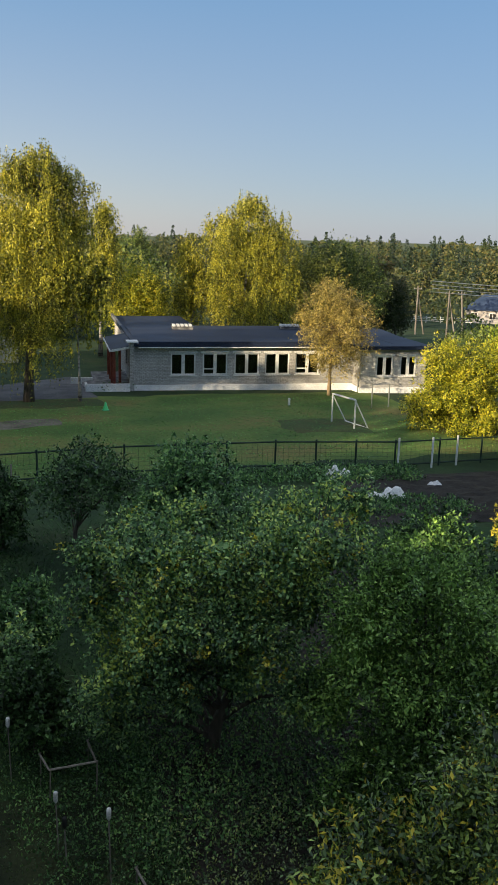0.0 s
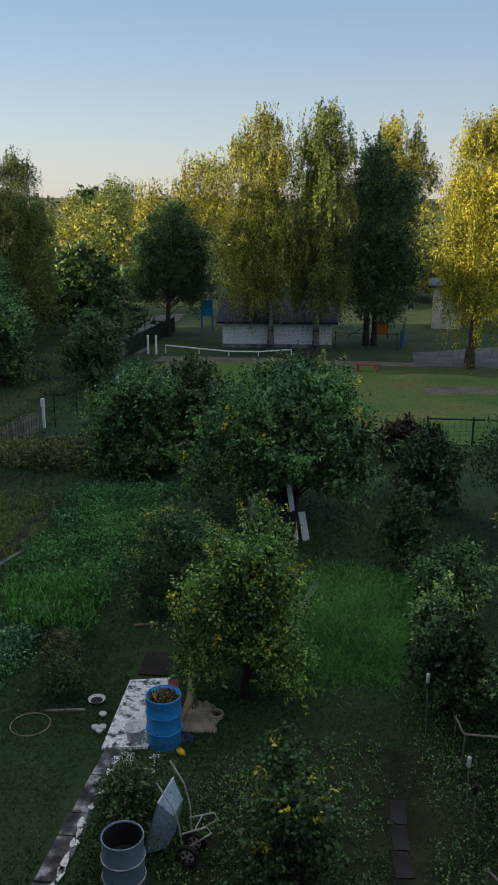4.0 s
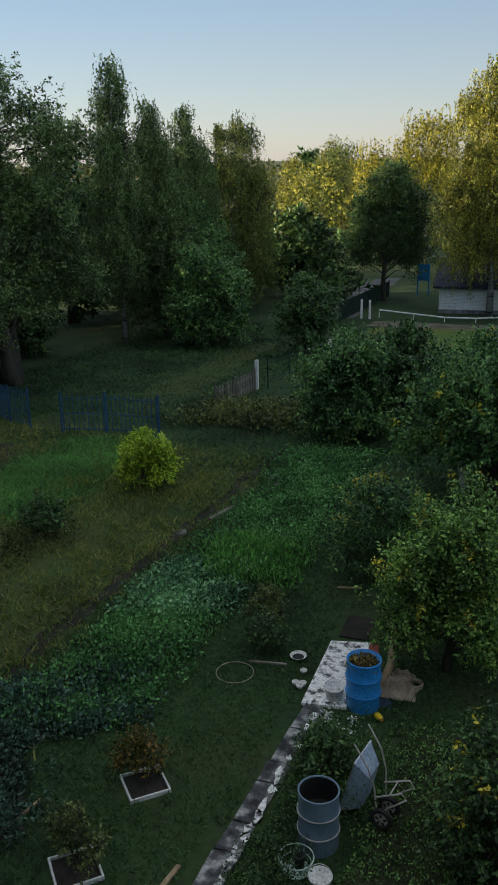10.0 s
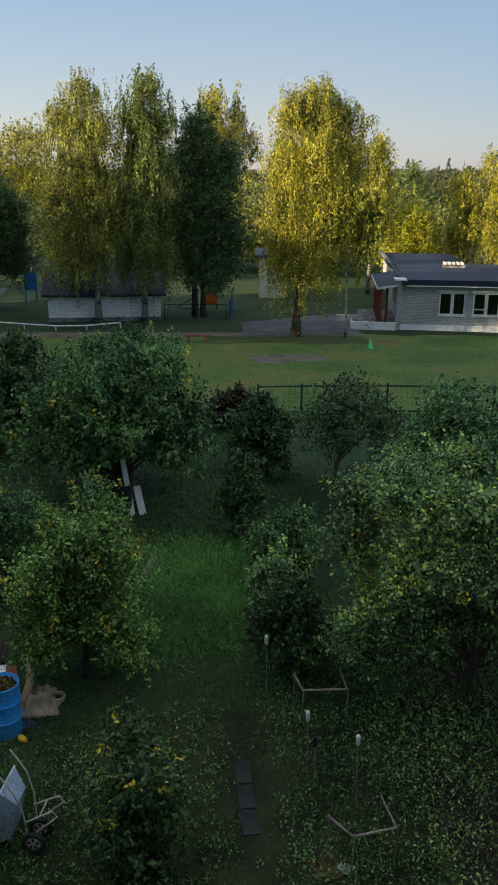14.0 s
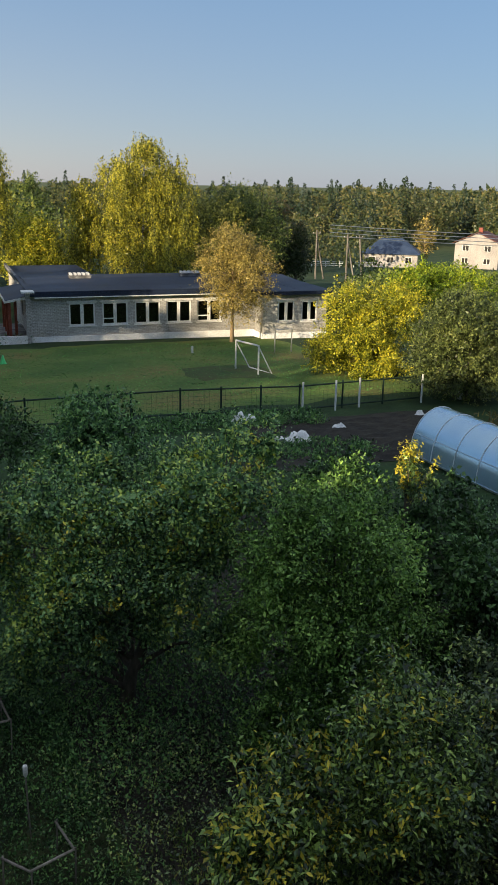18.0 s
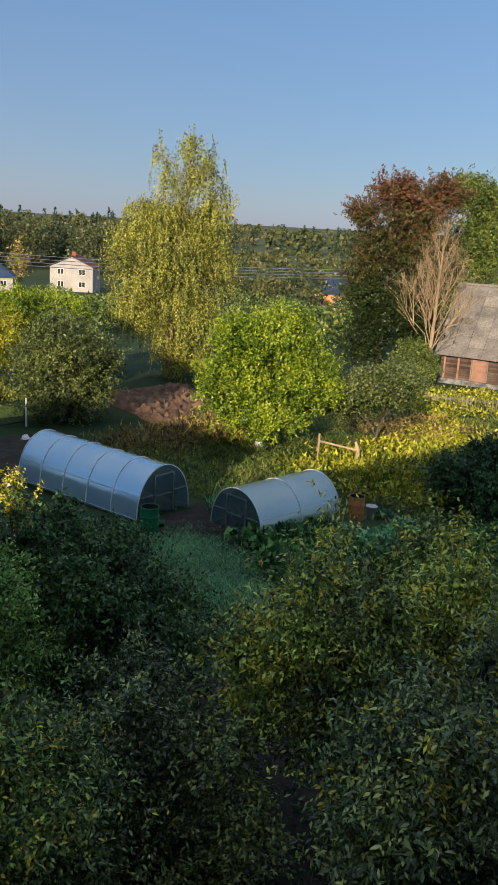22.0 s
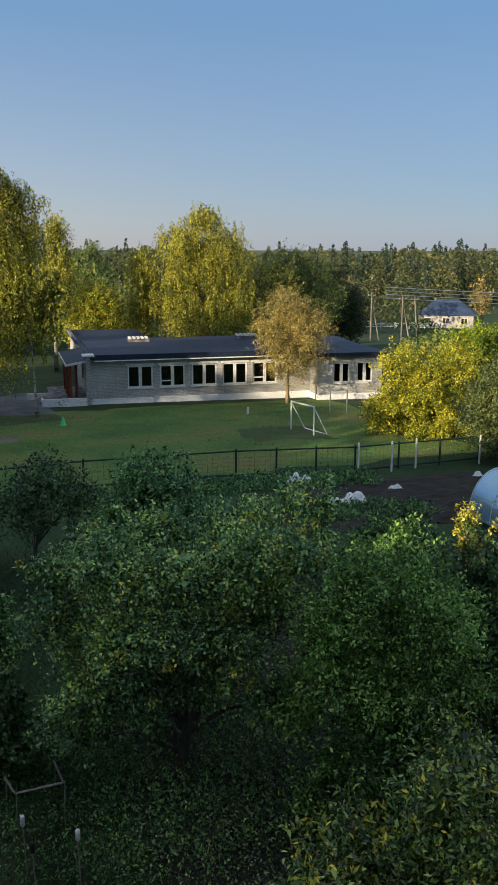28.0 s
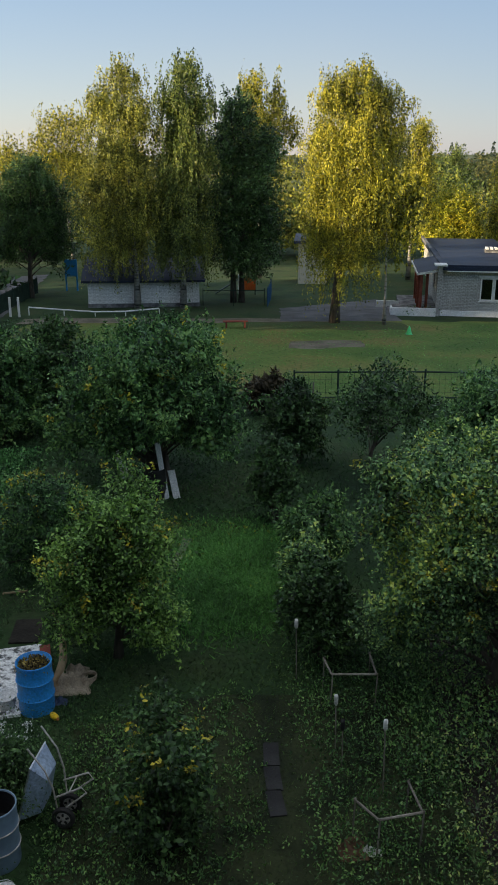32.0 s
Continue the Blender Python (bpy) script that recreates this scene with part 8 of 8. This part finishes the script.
weeds("squash_bed", "broad dark squash leaves beside the pale grass", [(17.8, 10.2), (20.6, 9.2), (22.6, 11.6), (19.9, 12.9)], 5200, 0.4, 0.2, DEEPGREEN, 45, 0.85, clear=[(22.0, 10.0, 24.6, 11.7)])
weeds("nettle_thicket", "dark nettles along the pale grass", [(12.4, 11.2), (14.6, 10.6), (17.6, 15.4), (15.6, 17.2)], 15000, 0.9, 0.1, DARKLEAF, 46)
weeds("dry_stalks", "pale dry grass and stalks below the apple tree", [(3.6, 3.0), (6.0, 3.0), (6.2, 9.0), (3.8, 9.4)], 5000, 0.3, 0.12, DRYBLADE, 34, 0.14, 1.2)
weeds("shade_weeds", "dark weeds crowding the apple trunk", [(3.2, 10.0), (7.0, 9.8), (7.4, 14.2), (3.4, 14.4)], 14000, 0.75, 0.06, DEEPGREEN, 47)
weeds("shade_weeds", "small dark weeds below the apple tree", [(3.2, 3.0), (7.4, 3.0), (7.4, 11.0), (3.6, 11.0)], 15000, 0.65, 0.05, PEARLIGHT, 35)
weeds("grass_tufts", "tufts of longer grass in the rough lawn", [(-13.5, 8.5), (-8.8, 7.0), (-8.0, 22.0), (-13.0, 23.0)], 9000, 0.2, 0.13, DRYBLADE, 36, 0.14, 1.3)
weeds("grass_tufts", "tufts of longer grass between path and beds", [(-7.4, 5.0), (-4.6, 5.0), (-4.4, 16.0), (-6.0, 16.0)], 5000, 0.1, 0.07, BLADE, 37, 0.16, 1.3)
weeds("white_flowers", "small clump of white flowers at the slab's corner", [(-3.1, 11.75), (-2.75, 11.75), (-2.75, 11.95), (-3.1, 11.95)], 140, 0.2, 0.05, WHITE, 38, 0.9)
weeds("rough_weeds", "rough weeds and dry stalks behind the greenhouses", [(22.2, 15.6), (28.4, 13.6), (30.2, 21.6), (22.4, 23.4)], 10000, 0.4, 0.16, DRYBLADE, 39, 0.3, 1.0)
weeds("rough_weeds", "low dark weeds beside the greenhouse", [(16.2, 9.0), (20.0, 8.0), (28, 4.0), (27, 8.8)], 9000, 0.35, 0.13, DEEPGREEN, 40)
weeds("leeks", "pale leek rows between the greenhouses", [(21.2, 14.2), (22.9, 14.3), (22.9, 15.2), (21.3, 15.1)], 900, 0.4, 0.28, PALEWEED, 23, 0.15, 2.0)
weeds("sunlit_weeds", "yellow-green sunlit weeds and perennials", [(25.6, 10.2), (40, 6.5), (44, 16), (27.5, 16.5)], 15000, 0.6, 0.16, GOLD, 24)
weeds("sunlit_perennials", "golden dying perennials in the sun", [(27.4, 10.4), (33, 9.2), (34, 13.2), (28.5, 14.2)], 7000, 0.85, 0.18, GOLD, 25, 0.4, 1.0)
weeds("reddish_stalks", "rusty red stalks in the far beds", [(36, 15), (42, 13.0), (44, 18), (38, 19.5)], 4500, 0.6, 0.17, DRYWEED, 26)
weeds("dry_corn", "dry corn stalks along the soil plot", [(25.5, 21), (33.5, 20.8), (35, 23.6), (26, 24.4)], 6500, 0.75, 0.24, DRYWEED, 27, 0.25, 1.0)
weeds("fence_weeds", "green weeds along the field fence", [(5.5, 30.3), (19.8, 27.4), (20.4, 29.6), (6, 31.6)], 9000, 0.45, 0.11, DEEPGREEN, 28)
weeds("plot_weeds", "dark green weeds round the white sheets", [(12.5, 24.5), (18.5, 22.5), (19.5, 24.6), (14, 26.6)], 5000, 0.3, 0.1, DEEPGREEN, 29)
weeds("barn_weeds", "tall yellow-green weeds before the barn", [(44, 16.5), (54, 12), (56, 19), (47, 24)], 9000, 0.8, 0.18, GOLD, 30)
weeds("orchard_undergrowth", "dark undergrowth below the fruit trees", [(3.2, 2.6), (14.5, 2.0), (15.5, 22), (4.5, 24)], 9000, 0.4, 0.08, DARKLEAF, 31)
weeds("planter_plants", "dark plants in the white planter", [(13.7, 57.25), (16.1, 56.8), (16.2, 57.05), (13.8, 57.5)], 220, 0.8, 0.12, DARKLEAF, 32)
for x, y, s, lab in ((-5.35, 9.6, 1, "sparse blueberry shrub turning orange in a white frame"), (-5.5, 7.85, 2, "thin shrub inside a white square frame"), (-4.9, 14.4, 3, "low brown twiggy bush in the lawn"), (-4.65, 13.6, 4, "small dark green bush beside a stick")):
    tree("garden_shrub", lab, x, y, 0.85, 0.1, 0.5, [0, GOLDSHRUB, OLIVEDARK, OLIVEDARK, DARKLEAF][s], shape="dome", style="up", twigs=90, per=18, leaf=0.05, twig=0.25, trunk=0.012, stems=4, limbs=8, seed=70 + s, category="shrub")
for k, (x, y) in enumerate(((-12.6, 15.2), (-11.6, 16.9), (-13.4, 14.6))):
    tree("garden_shrub", "dark thorny shrub in the rough grass", x, y, 1.1, 0.1, 0.8, (GOLDSHRUB, DARKLEAF, OLIVEDARK)[k], shape="dome", style="up", twigs=120, per=18, leaf=0.08, twig=0.35, trunk=0.02, stems=4, limbs=8, seed=80 + k, category="shrub")
